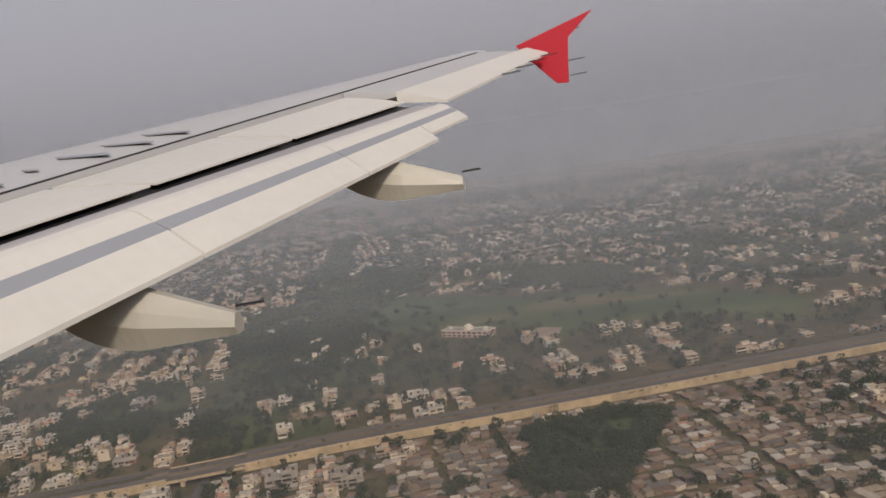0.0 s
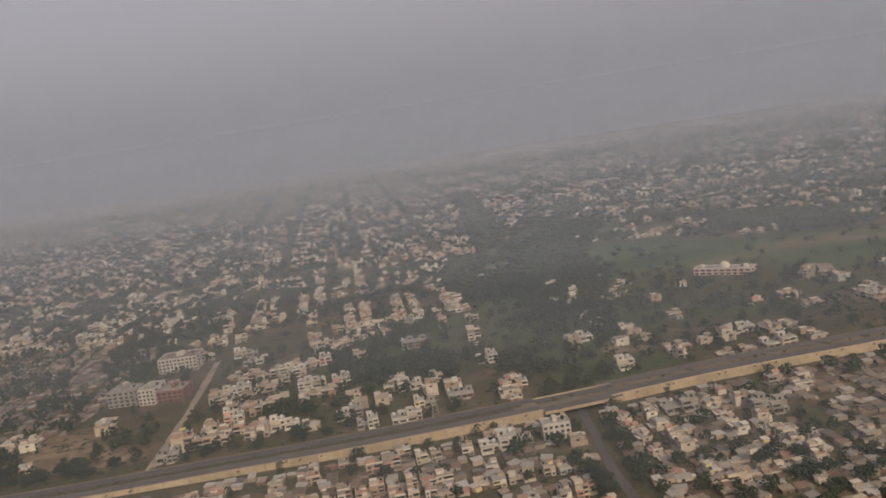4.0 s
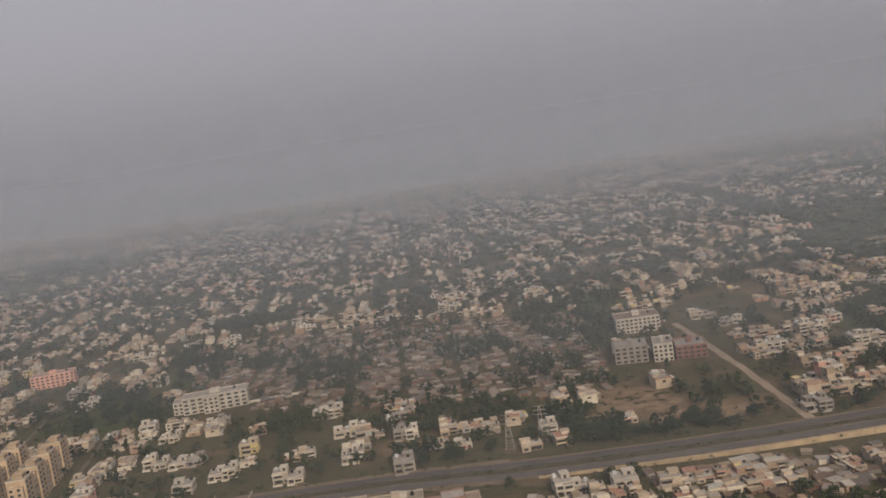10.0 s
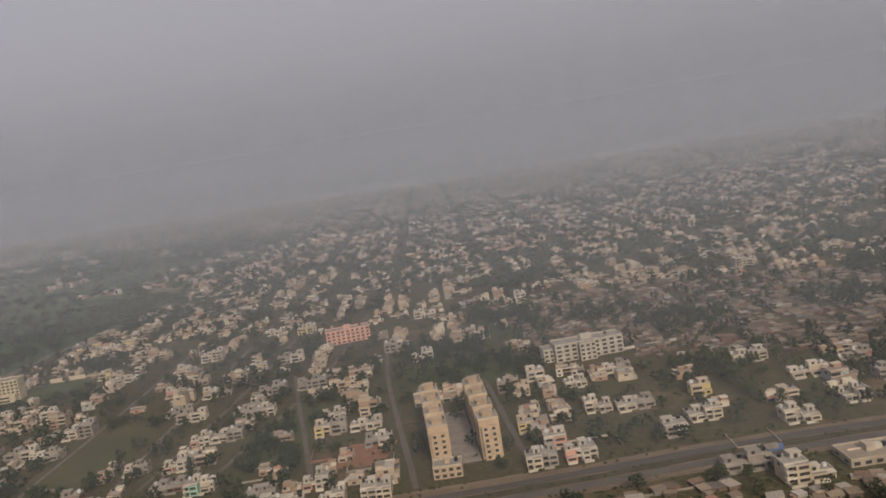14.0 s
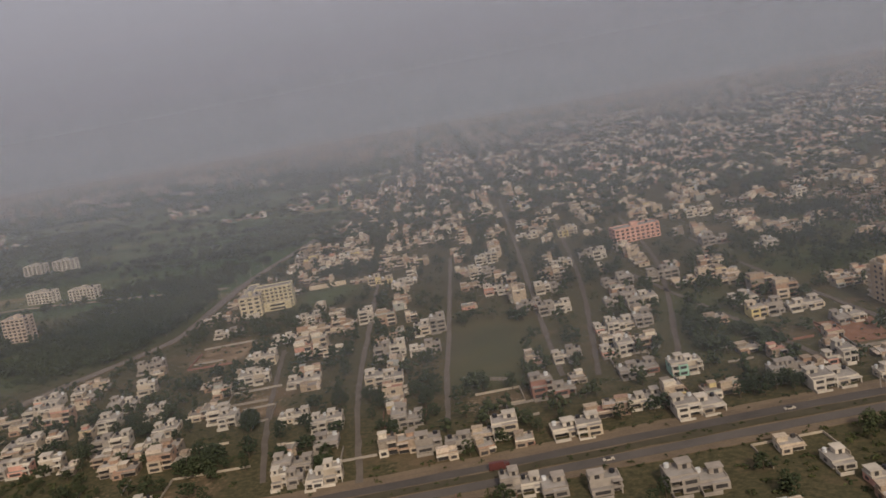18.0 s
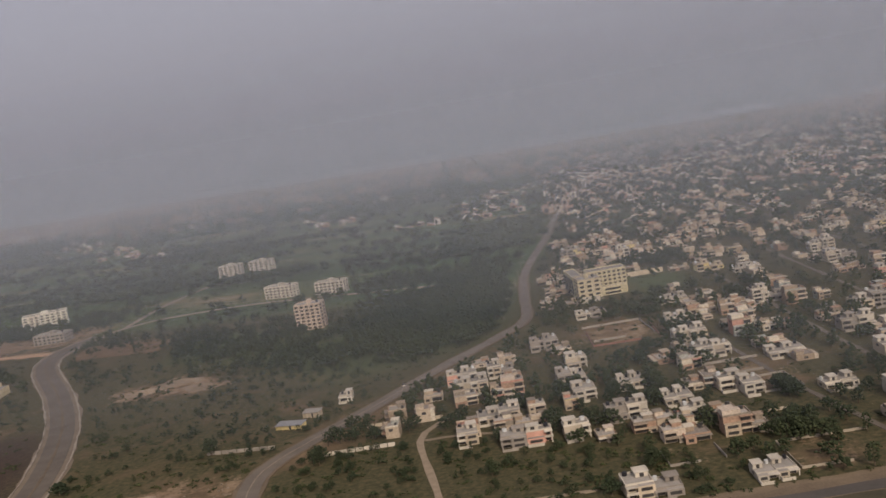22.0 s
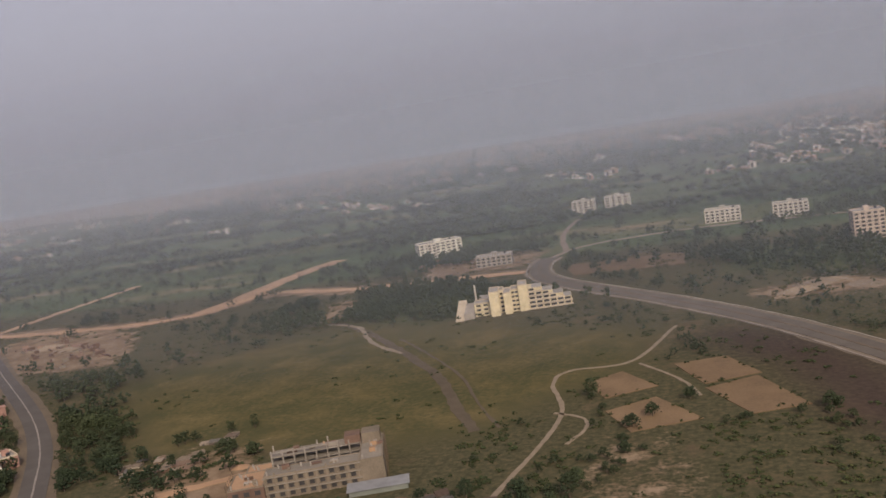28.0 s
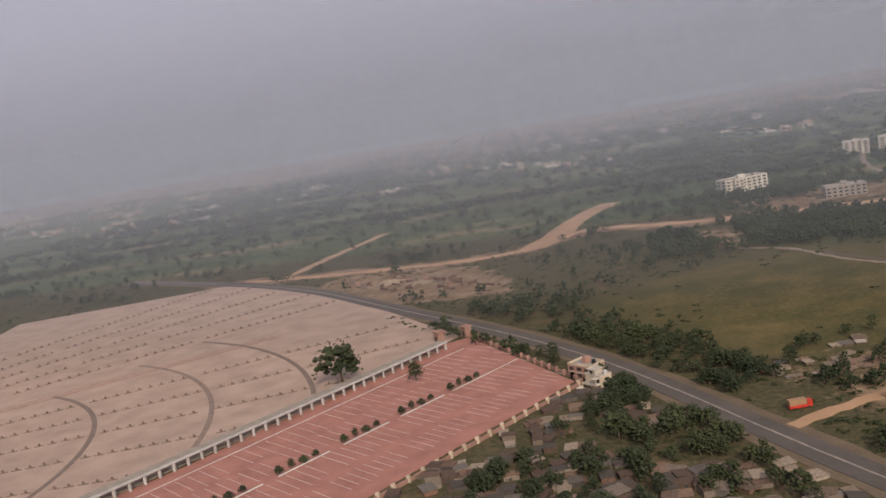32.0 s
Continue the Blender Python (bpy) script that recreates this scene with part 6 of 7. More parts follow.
# scattered planting: counts by area, then joined woods
rs = np.random.RandomState(5)
houses_xy = np.array([(x, y, r) for x, y, r in taken])
ROAD_CLEAR = [(MAIN, 11), (WEST_ROAD, 5.5), (BEND_ROAD, 8.5), (PARK_ROAD, 5.2), (ORANGE_TRACK, 5), (ORANGE_FORK, 6), (WEST_FORK, 4), (SIDE_ROAD, 3.5), (NULLAH[:3], 2.6), (LANE, 2.5), (FOOT_PATH, 2.5), (TOWER_LANE, 3), (TOWN_LANE, 3), (SITE_TRACK, 2.4)] + [(r, 2.6) for r in COLONY_ROADS]
PLOTS = [(-970, 205), (-925, 209), (-911, 168), (-952, 153)]


def clear_of_roads(x, y, more=0.0):
    ok = np.ones(len(x), bool)
    for line, d in ROAD_CLEAR:
        ok &= ~near_line(line, x, y, d + more)
    for area in (PARK, PLAYFIELD, PLOTS):
        ok &= ~inside(area, x, y)
    return ok


def clear_of_houses(x, y, more):
    ok = np.ones(len(x), bool)
    for hx, hy, hr in houses_xy:
        ok &= (x - hx) ** 2 + (y - hy) ** 2 > (hr + more) ** 2
    return ok


def in_sight(x, y):
    near = np.where(x > -400, 165 + 0.05 * (x + 400), np.where(x > -780, 140, 84))
    return (x < 75 + 0.40 * y) & (x > -1125 - 1.08 * (y + 60)) & (y > near)


def scatter(name, templates, spots, mats, label, category, flat_faces=True):
    """Many small copies joined into one object. templates: verts, quads or triangles as 4 indices, slots."""
    V, F, S, base = [], [], [], 0
    for k, (tv, tf, ts) in enumerate(templates):
        mine = spots[spots[:, 6].astype(int) == k]
        if not len(mine):
            continue
        tv, tf, ts = np.array(tv, float), np.array(tf, int), np.array(ts, int)
        c, s = np.cos(mine[:, 5])[:, None], np.sin(mine[:, 5])[:, None]
        X, Y, Z = tv[None, :, 0] * mine[:, 2:3], tv[None, :, 1] * mine[:, 3:4], tv[None, :, 2] * mine[:, 4:5]
        V.append(np.stack([mine[:, 0:1] + c * X - s * Y, mine[:, 1:2] + s * X + c * Y, Z], -1).reshape(-1, 3))
        F.append((tf[None] + base + len(tv) * np.arange(len(mine))[:, None, None]).reshape(-1, 4))
        S.append(np.tile(ts, len(mine)))
        base += len(tv) * len(mine)
    V, F, S = np.concatenate(V), np.concatenate(F), np.concatenate(S)
    tri = F[:, 2] == F[:, 3]
    sizes = np.where(tri, 3, 4)
    flat = F.ravel()[np.stack([np.ones(len(F), bool)] * 3 + [~tri], 1).ravel()]
    me = bpy.data.meshes.new(name)
    me.vertices.add(len(V)), me.loops.add(len(flat)), me.polygons.add(len(F))
    me.vertices.foreach_set("co", V.ravel())
    me.loops.foreach_set("vertex_index", flat)
    me.polygons.foreach_set("loop_start", np.concatenate([[0], np.cumsum(sizes)[:-1]]))
    for m in mats:
        me.materials.append(m)
    me.polygons.foreach_set("material_index", S)
    me.update(calc_edges=True)
    if flat_faces:
        me.shade_flat()
    return tagged(new(name, me), label, category, kind="stuff")


def template(*pieces):
    """pieces: geometry and slot; the undersides are left out."""
    V, F, S = [], [], []
    for (v, f), slot in pieces:
        for q in f:
            if min(v[i][2] for i in q) == max(v[i][2] for i in q) <= 0.001:
                continue
            q = tuple(q) + (q[-1],) * (4 - len(q))
            F.append([len(V) + i for i in q]), S.append(slot)
        V += list(v)
    return V, F, S


def town_house(r4, floors, plain_one=False):
    """A narrow flat-roofed house with a closed bay, a bay of balconies whose recess shade is painted dark, a sunk roof
    and a stair room.
    """
    h, w, d = floors * FLOOR, 2.15, r4.uniform(2.5, 3.3)
    s = r4.choice((-1, 1))
    x1 = r4.uniform(-0.6, 0.5) * s
    low = h if r4.random() < 0.6 else max(FLOOR, h - FLOOR)

    def side(a, b3, y0, z0, y1, z1):
        return (min(a, b3), y0, z0, max(a, b3), y1, z1)
    pieces = [(solid((-w, -d + 1.1, 0, w, d, h)), 0), (solid(side(-w * s, x1, -d, 0, -d + 1.1, low)), 0)]
    pieces.append((solid((-w + 0.25, -d + 1.35, h, w - 0.25, d - 0.25, h + 0.05)), 2))
    rim = r4.uniform(0.3, 0.5)
    if plain_one:
        pieces.append((solid((-w, -d + 1.05, h, w, -d + 1.2, h + rim), (-w, -d + 1.2, h, -w + 0.15, d, h + rim)), 0))
        # one near-black panel paints the whole balcony recess as shaded
        pieces.append((solid(side(x1, w * s, -d + 1.0, 0.2, -d + 1.12, h - 0.35)), 1))
        pieces.append((solid(side(x1, w * s, -d, FLOOR - 0.15, -d + 1.0, FLOOR + 0.3)), 0))
        pieces.append((solid((-1.1 * s - 0.8, 0.2, h, -1.1 * s + 0.9, d - 0.1, h + 1.25)), 0))
        return template(*pieces)
    pieces.append((parapet(-w, -d + 1.05, w, d, h, rim, 0.14), 0))
    for k in range(floors):
        z = k * FLOOR
        # dark panel on each floor: recess shade put into the colour
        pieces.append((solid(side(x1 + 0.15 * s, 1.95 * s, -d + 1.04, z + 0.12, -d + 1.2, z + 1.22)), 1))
        pieces.append((solid(side(x1, 2.25 * s, -d - 0.1, z + FLOOR - 0.13, -d + 1.1, z + FLOOR)), 0))
        if k:
            pieces.append((solid(side(x1, 2.25 * s, -d - 0.1, z, -d, z + 0.42)), 0))
        if z + FLOOR <= low + 0.01:
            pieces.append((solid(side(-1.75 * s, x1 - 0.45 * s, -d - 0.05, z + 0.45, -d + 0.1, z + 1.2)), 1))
    pieces.append((solid((w - 0.05, -0.4, h - 1.1, w + 0.04, 0.8, h - 0.4)), 1))
    pieces.append((solid((-w - 0.04, -0.2, h - 1.1, -w + 0.05, 1.0, h - 0.4)), 1))
    pieces.append((solid((-1.0 * s - 0.95, d - 2.3, h, -1.0 * s + 0.95, d - 0.1, h + 1.2), (-1.0 * s - 1.15, d - 2.5, h + 1.2, -1.0 * s + 1.1, d, h + 1.32)), 0))
    if r4.random() < 0.7:
        pieces.append((solid((1.3 * s - 0.35, d - 1.2, h, 1.3 * s + 0.35, d - 0.5, h + 0.85)), 1))
    if r4.random() < 0.35:
        pieces.append((solid((-w, -d + 1.2, h, w * r4.uniform(-0.2, 0.4), 0.2, h + FLOOR)), 0))
    return template(*pieces)


def far_house(r4, floors):
    h = floors * FLOOR
    cap = ([(-2.7, -2.9, h + 0.03), (2.7, -2.9, h + 0.03), (2.7, 2.9, h + 0.03), (-2.7, 2.9, h + 0.03)], [(0, 1, 2, 3)])
    gap = r4.uniform(-0.6, 2)
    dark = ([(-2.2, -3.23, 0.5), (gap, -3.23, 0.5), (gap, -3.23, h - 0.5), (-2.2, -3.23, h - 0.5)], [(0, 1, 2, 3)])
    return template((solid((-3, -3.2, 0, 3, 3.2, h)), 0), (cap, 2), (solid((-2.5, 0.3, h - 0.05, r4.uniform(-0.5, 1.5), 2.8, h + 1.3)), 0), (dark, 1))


def shack(r4):
    h, p = r4.uniform(1.2, 1.9), r4.uniform(0.1, 0.45)
    v = [(-2.2, -2.4, h), (2.2, -2.4, h), (2.2, 2.4, h + p), (-2.2, 2.4, h + p), (-2.2, -2.4, h + 0.1), (2.2, -2.4, h + 0.1), (2.2, 2.4, h + p + 0.1), (-2.2, 2.4, h + p + 0.1)]
    pieces = [(solid((-2, -2.2, 0, 2, 2.2, h)), 0), ((v, BOX_F), 2), (solid((-0.8, -2.26, 0.05, 0.1, -2.1, 1.05)), 1)]
    if r4.random() < 0.4:
        pieces.append((solid((2.0, -1.5, 0, 3.4, 1.8, h * 0.75)), 0))
    return template(*pieces)


r4 = random.Random(9)
TOWN = [town_house(r4, k) for k in (1, 2, 1, 3, 1, 2, 1, 2, 1, 2)]
MIDDLE = [town_house(r4, k, True) for k in (1, 2, 1, 2, 1, 2, 1, 1)]
FAR = [far_house(r4, k) for k in (1, 2, 2, 3)]
SHACKS = [shack(r4) for _ in range(5)]


def lattice(x0, x1, y0, y1, step, jitter):
    a, b0 = np.meshgrid(np.arange(-3400, 3400, step), np.arange(-1800, 3600, step * 1.12))
    c, s = math.cos(GRID_TURN), math.sin(GRID_TURN)
    # every fifth column and fourth row is left free as a street
    i, j = np.round(a / step).astype(int), np.round(b0 / (step * 1.12)).astype(int)
    free = (i % 7 != 0) & (j % 5 != 0)
    x, y = (c * a - s * b0)[free], (s * a + c * b0)[free]
    x, y = x + rs.uniform(-jitter, jitter, x.shape), y + rs.uniform(-jitter, jitter, y.shape)
    ok = (x > x0) & (x < x1) & (y > y0) & (y < y1)
    return x[ok], y[ok]


c0, s0 = math.cos(GRID_TURN), math.sin(GRID_TURN)


def rows_of_plots(x0, x1, y0, y1):
    """House plots side by side in short rows; each quarter of the town has its rows along or across the slope."""
    out = []
    for way in (0, 1):
        p, q = np.meshgrid(np.arange(-2600, 2600, 4.5), np.arange(-2600, 2600, 8.6))
        i, j = np.round(p / 4.5).astype(int), np.round(q / 8.6).astype(int)
        keep = (i % 11 != 0) & (j % 3 != 0)
        p, q, j = p[keep], q[keep], j[keep]
        p, q = p + rs.uniform(-0.3, 0.3, p.shape), q + rs.uniform(-0.7, 0.7, p.shape)
        a, b0 = (p, q) if way == 0 else (q, p)
        x, y = c0 * a - s0 * b0, s0 * a + c0 * b0
        quarter = (np.floor(a / 70) * 7 + np.floor(b0 / 60) * 13) % 5
        ok = (x > x0) & (x < x1) & (y > y0) & (y < y1) & ((quarter < 2) if way else (quarter >= 2))
        turn = np.zeros(len(x)) if way == 0 else np.where(j % 3 == 1, -math.pi / 2, math.pi / 2)
        out.append((x[ok], y[ok], turn[ok]))
    return (np.concatenate(k) for k in zip(*out))


def density(x, y):
    """How built-up the land is at each place."""
    clump = np.array([noise.noise(Vector((a * 0.012, b * 0.012, 3))) for a, b in zip(x, y)])
    rows = np.array([noise.noise(Vector(((a * c0 + b * s0) * 0.022, (b * c0 - a * s0) * 0.05, 11))) for a, b in zip(x, y)])
    d = np.clip(0.48 + 1.9 * rows + 0.5 * clump, 0.07, 0.94)
    d[(x > -140) & (y > 345)] -= 0.28
    d[(x > -140) & (y > 560)] += 0.05
    d[(x > -470) & (x < -180) & (y < 420) & (y > 250)] -= 0.08
    d[(x > -720) & (x < -480) & (y < 330)] += 0.02
    d[(x < -690) & (y < 330)] -= 0.12
    d[inside(SLUM_SOUTH, x, y) & (x > -60)] *= 0.35
    d[inside(SLUM_SOUTH, x, y) & (x <= -60)] += 0.12
    d[inside(OPEN_STRIP, x, y) | in_rounds(OPEN_PLOTS, x, y)] = 0
    d[in_rounds(TREE_CLUMPS, x, y)] = 0.06
    for area in (GROVE, DARK_WOOD, FAR_WOOD):
        d[inside(area, x, y)] = 0
    d[inside(GREEN_EAST, x, y)] = 0.06
    d[in_any(FIELDS, x, y)] = 0
    d[inside(SOUTH_PLOTS, x, y)] = 0.12
    d[in_any([a for _, a in STANDS], x, y)] = 0.03
    d[in_any([a for thick, a in STANDS if thick <= 0.55], x, y) & (x > -420)] = 0.17
    d[near_line(NULLAH, x, y, 12) & (y > 300)] = 0
    west = inside(WEST, x, y)
    d[west] = np.where((y[west] > 680) & (clump[west] > 0.15), 0.16, -0.2)
    return d


# town on both sides of the highway, nearer part
x, y, turns = rows_of_plots(-1700, 420, 80, 640)
ok = in_sight(x, y) & clear_of_roads(x, y, 2.0) & clear_of_houses(x, y, 0.9)
x, y, turns = x[ok], y[ok], turns[ok]
slum = inside(SLUM_NORTH, x, y)
ok = (rs.random_sample(len(x)) < density(x, y)) & ~slum & ~inside(SHANTY, x, y)
x, y, turns = x[ok], y[ok], turns[ok]
south = inside(SLUM_SOUTH, x, y)
def spots(x, y, lo, hi, kinds, turn=GRID_TURN, spread=0.0, broad=0.0):
    k = len(x)
    wide = 1 + broad * rs.random_sample(k) ** 2
    return np.stack([x, y, rs.uniform(lo, hi, k) * wide, rs.uniform(lo, hi, k), rs.uniform(0.75, 1.05, k), turn + rs.choice((0, math.pi / 2, math.pi, -math.pi / 2), k) * (spread > 0) + rs.normal(0, 0.05 + spread, k), rs.randint(0, kinds, k)], 1)


town_xy = (x, y)
near = y - np.interp(x, [-800, -652, -343, 104], [130, 169, 247, 357]) < 190
for name, kinds, some, label in (("town_houses", TOWN, near, "crowded flat-roofed concrete houses in white, cream and grey"), ("farther_town_houses", MIDDLE, ~near, "rows of flat-roofed houses in cream and grey among trees")):
    rows = spots(x[some], y[some], 0.82, 1.06, len(kinds), broad=0.7)
    rows[:, 5] += turns[some]
    rows[:, 2:5] *= np.where(inside(SLUM_SOUTH, x[some], y[some]), 0.8, 1.0)[:, None]
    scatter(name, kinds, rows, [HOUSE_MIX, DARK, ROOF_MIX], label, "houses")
# brown quarter and shanties
SHANTY_BELT = [(-1113, 125), (-1110, 129), (-1096, 122), (-1086, 127), (-1075, 114), (-1072, 105), (-1076, 99), (-1088, 104), (-1102, 107), (-1110, 115)]
x, y = lattice(-620, 420, 80, 520, 3.1, 0.7)
ok = ((inside(SLUM_NORTH, x, y) & (rs.random_sample(len(x)) < 0.72)) | (inside(SLUM_SOUTH, x, y) & (rs.random_sample(len(x)) < np.where(x > -60, 0.92, 0.6)))) & in_sight(x, y) & clear_of_roads(x, y, 2.5) & clear_of_houses(x, y, 2.0) & ~inside(GROVE, x, y)
x2, y2 = lattice(-1200, -960, 60, 200, 2.9, 0.7)
ok2 = (inside(SHANTY, x2, y2) & ~inside(SHANTY_BELT, x2, y2) & (rs.random_sample(len(x2)) < 0.8)) | ((inside([(-1076, 150), (-1066, 162), (-1052, 171), (-1047, 160), (-1056, 147), (-1069, 142)], x2, y2) | inside([(-1070, 134), (-1064, 138), (-1063, 134), (-1068, 132)], x2, y2)) & (rs.random_sample(len(x2)) < 0.8)) | (inside([(-1012, 119), (-985, 128), (-972, 124), (-972, 90), (-1015, 90)], x2, y2) & (rs.random_sample(len(x2)) < 0.8))
x, y = np.concatenate([x[ok], x2[ok2]]), np.concatenate([y[ok], y2[ok2]])
shack_xy = (x, y)
small = np.where(x < -950, np.where(inside(SHANTY, x, y), 0.64, 0.6), 0.68)
shack_spots = spots(x, y, 0.7, 1.15, 5, spread=0.15, broad=0.4)
shack_spots[:, 2:5] *= small[:, None]
shack_spots[inside(SHANTY, x, y), 4] *= 0.75
shack_spots[(x > -1080) & (x < -1040) & (y > 130), 4] *= 0.55
dim = ((x > -1040) & (x < -950) & (y < 132)) | (inside(SHANTY, x, y) & (rs.random_sample(len(x)) < 0.6))
painted = inside(SLUM_SOUTH, x, y) & (rs.random_sample(len(x)) < np.where(x > -60, 0.1, 0.36))
scatter("small_houses", SHACKS, shack_spots[painted] * np.array([1, 1, 1, 1, 1.25, 1, 1]), [HOUSE_MIX, DARK, ROOF_MIX], "small painted one-room houses crowded south of the highway", "houses")
scatter("shacks", SHACKS, shack_spots[~dim & ~painted], [SHACK_MIX, DARK, SHEET_MIX], "crowded low brown shacks with sheet roofs", "shacks")
scatter("brick_shacks", SHACKS, shack_spots[dim] * np.array([1, 1, 1, 1, 1.4, 1, 1]), [BRICK_MIX, DARK, BRICK_MIX], "dark brick shacks crowded beside the building site and the plaza", "shacks")
# the town's far part
x, y = lattice(-2900, 1250, 640, 2200, 8.2, 2.2)
ok = in_sight(x, y)
x, y = x[ok], y[ok]
ok = rs.random_sample(len(x)) < density(x, y) + 0.06
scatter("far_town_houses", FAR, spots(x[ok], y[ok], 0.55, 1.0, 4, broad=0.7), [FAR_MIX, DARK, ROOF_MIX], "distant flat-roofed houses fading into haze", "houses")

# trees between houses, woods, scrub
bx, by = rs.uniform(-1750, 700, 220000), 80 + 1450 * rs.random_sample(220000) ** 1.5
SHANTY_TREES = [[(-1113, 125), (-1110, 129), (-1096, 122), (-1086, 127), (-1075, 114), (-1072, 105), (-1076, 99), (-1088, 104), (-1102, 107), (-1110, 115)], [(-1109, 142), (-1103, 150), (-1099, 136), (-1101, 126), (-1107, 128)], [(-1133, 101), (-1126, 107), (-1120, 91), (-1130, 90)]]
for belt in SHANTY_TREES:
    ax, ay = np.array(belt).T
    wx, wy = rs.uniform(ax.min(), ax.max(), 110), rs.uniform(ay.min(), ay.max(), 110)
    keep = inside(belt, wx, wy)
    bx, by = np.concatenate([bx, wx[keep]]), np.concatenate([by, wy[keep]])
# closer planting where the woods are thick
for area, count in [(GROVE, 1100), (DARK_WOOD, 1000), (FAR_WOOD, 500)] + [(area, 0) for _, area in STANDS]:
    ax, ay = np.array(area).T
    count = count or int(0.06 * (ax.max() - ax.min()) * (ay.max() - ay.min()))
    wx, wy = rs.uniform(ax.min(), ax.max(), count), rs.uniform(ay.min(), ay.max(), count)
    keep = inside(area, wx, wy)
    bx, by = np.concatenate([bx, wx[keep]]), np.concatenate([by, wy[keep]])
for cx, cy, cr in TREE_CLUMPS:
    a = rs.uniform(0, 6.28, 26)
    q = cr * np.sqrt(rs.random_sample(26))
    bx, by = np.concatenate([bx, cx + q * np.cos(a)]), np.concatenate([by, cy + q * np.sin(a)])
ok = in_sight(bx, by)
bx, by = bx[ok], by[ok]
patchy = np.array([noise.noise(Vector((a * 0.02, b * 0.02, 8))) for a, b in zip(bx, by)])
p = np.clip(0.19 + 0.42 * patchy, 0.03, 0.6)
p[by > 640] *= 0.9
p[(bx < -470) & (bx > -800) & (by < 420)] += 0.04
p[in_rounds(OPEN_PLOTS, bx, by)] *= 0.3
p[in_rounds(TREE_CLUMPS, bx, by)] = 0.62
for street in COLONY_ROADS:
    p[near_line(street, bx, by, 6.0)] += 0.22
p[near_line(PLAYFIELD + PLAYFIELD[:1], bx, by, 4.5)] = 0.8
p[near_line(NULLAH[:3], bx, by, 8)] = 0.75
p[(bx < -480) & (bx > -700) & (by < np.interp(bx, [-652, -552, -475], [169, 199, 220]) - 10)] *= 0.3
rim = near_line(GROVE + GROVE[:1], bx, by, 6.0)
p[inside(GROVE, bx, by)] = np.where(rim, 0.7, 0.2)[inside(GROVE, bx, by)]
p[inside(DARK_WOOD, bx, by) | (near_line(NULLAH, bx, by, 11) & (by > 300))] = 0.7
p[inside(FAR_WOOD, bx, by)] = 0.7
p[inside(GREEN_EAST, bx, by)] = 0.28
p[in_any(FIELDS, bx, by)] = 0.03
west = inside(WEST, bx, by)
lines = np.array([noise.noise(Vector(((a * c0 + b * s0) * 0.006, (b * c0 - a * s0) * 0.03, 21))) for a, b in zip(bx[west], by[west])])
p[west] = np.where(by[west] > 380, 0.02 + 0.85 * np.clip(lines - 0.04, 0, 1) + 0.06 * patchy[west], np.where(by[west] > 240, np.where(bx[west] > -1000, 0.20, 0.05) + 0.5 * np.where(bx[west] > -1000, 1, 0.6) * patchy[west], 0.30 + 0.7 * patchy[west]))
for thick, area in STANDS:
    here = inside(area, bx, by)
    p[here] = np.clip(thick * (0.85 + 1.5 * patchy[here]), 0.05, 0.9)
banded = west & (bx < -780) & (by > 400)
p[banded] = np.clip(p[banded] * (0.45 + 3.2 * lines[by[west] > 400][bx[west][by[west] > 400] < -780]), 0.03, 0.9)
p[inside([(-860, 345), (-830, 285), (-795, 272), (-781, 312), (-784, 380), (-812, 418), (-840, 400)], bx, by)] = 0.75
p[inside([(-925, 310), (-870, 300), (-850, 330), (-865, 372), (-930, 380)], bx, by)] = 0.34
p[inside([(-805, 205), (-800, 140), (-755, 140), (-745, 195)], bx, by)] = 0.30
p[inside([(-1082, 348), (-1074, 293), (-1064, 287), (-1050, 286), (-1029, 271), (-985, 300), (-1010, 322), (-1026, 336), (-1061, 357)], bx, by)] = 1.0
p[inside([(-1150, 204), (-1108, 165), (-1084, 133), (-1072, 146), (-1100, 184), (-1135, 212)], bx, by)] = 0.75
p[inside([(-1119, 341), (-1103, 335), (-1086, 297), (-1074, 293), (-1073, 281), (-1093, 283), (-1108, 283)], bx, by)] = 1.0
p[inside([(-1097, 336), (-1082, 340), (-1076, 301), (-1086, 300)], bx, by)] = 0
p[inside([(-940, 160), (-905, 150), (-900, 120), (-960, 118)], bx, by)] = 0.015
p[inside(GRASS, bx, by) | inside(BUILD_SITE, bx, by) | inside(DARK_FIELD, bx, by)] = 0.001
p[inside(OPEN_STRIP, bx, by)] = 0.45
p[inside(SHANTY, bx, by)] = 0.26
p[inside([(-1074, 166), (-1050, 176), (-1046, 108), (-1066, 120), (-1078, 140)], bx, by)] = 0.18
for belt in SHANTY_TREES:
    p[inside(belt, bx, by)] = 0.4
p[inside([(-990, 165), (-972, 165), (-968, 120), (-985, 128)], bx, by)] = 0.5
for thicket in THICKETS:
    p[inside(thicket, bx, by)] = 0.05
ok = (rs.random_sample(len(bx)) < p) & clear_of_roads(bx, by, 0.8) & clear_of_houses(bx, by, 0.0)
bx, by = bx[ok], by[ok]
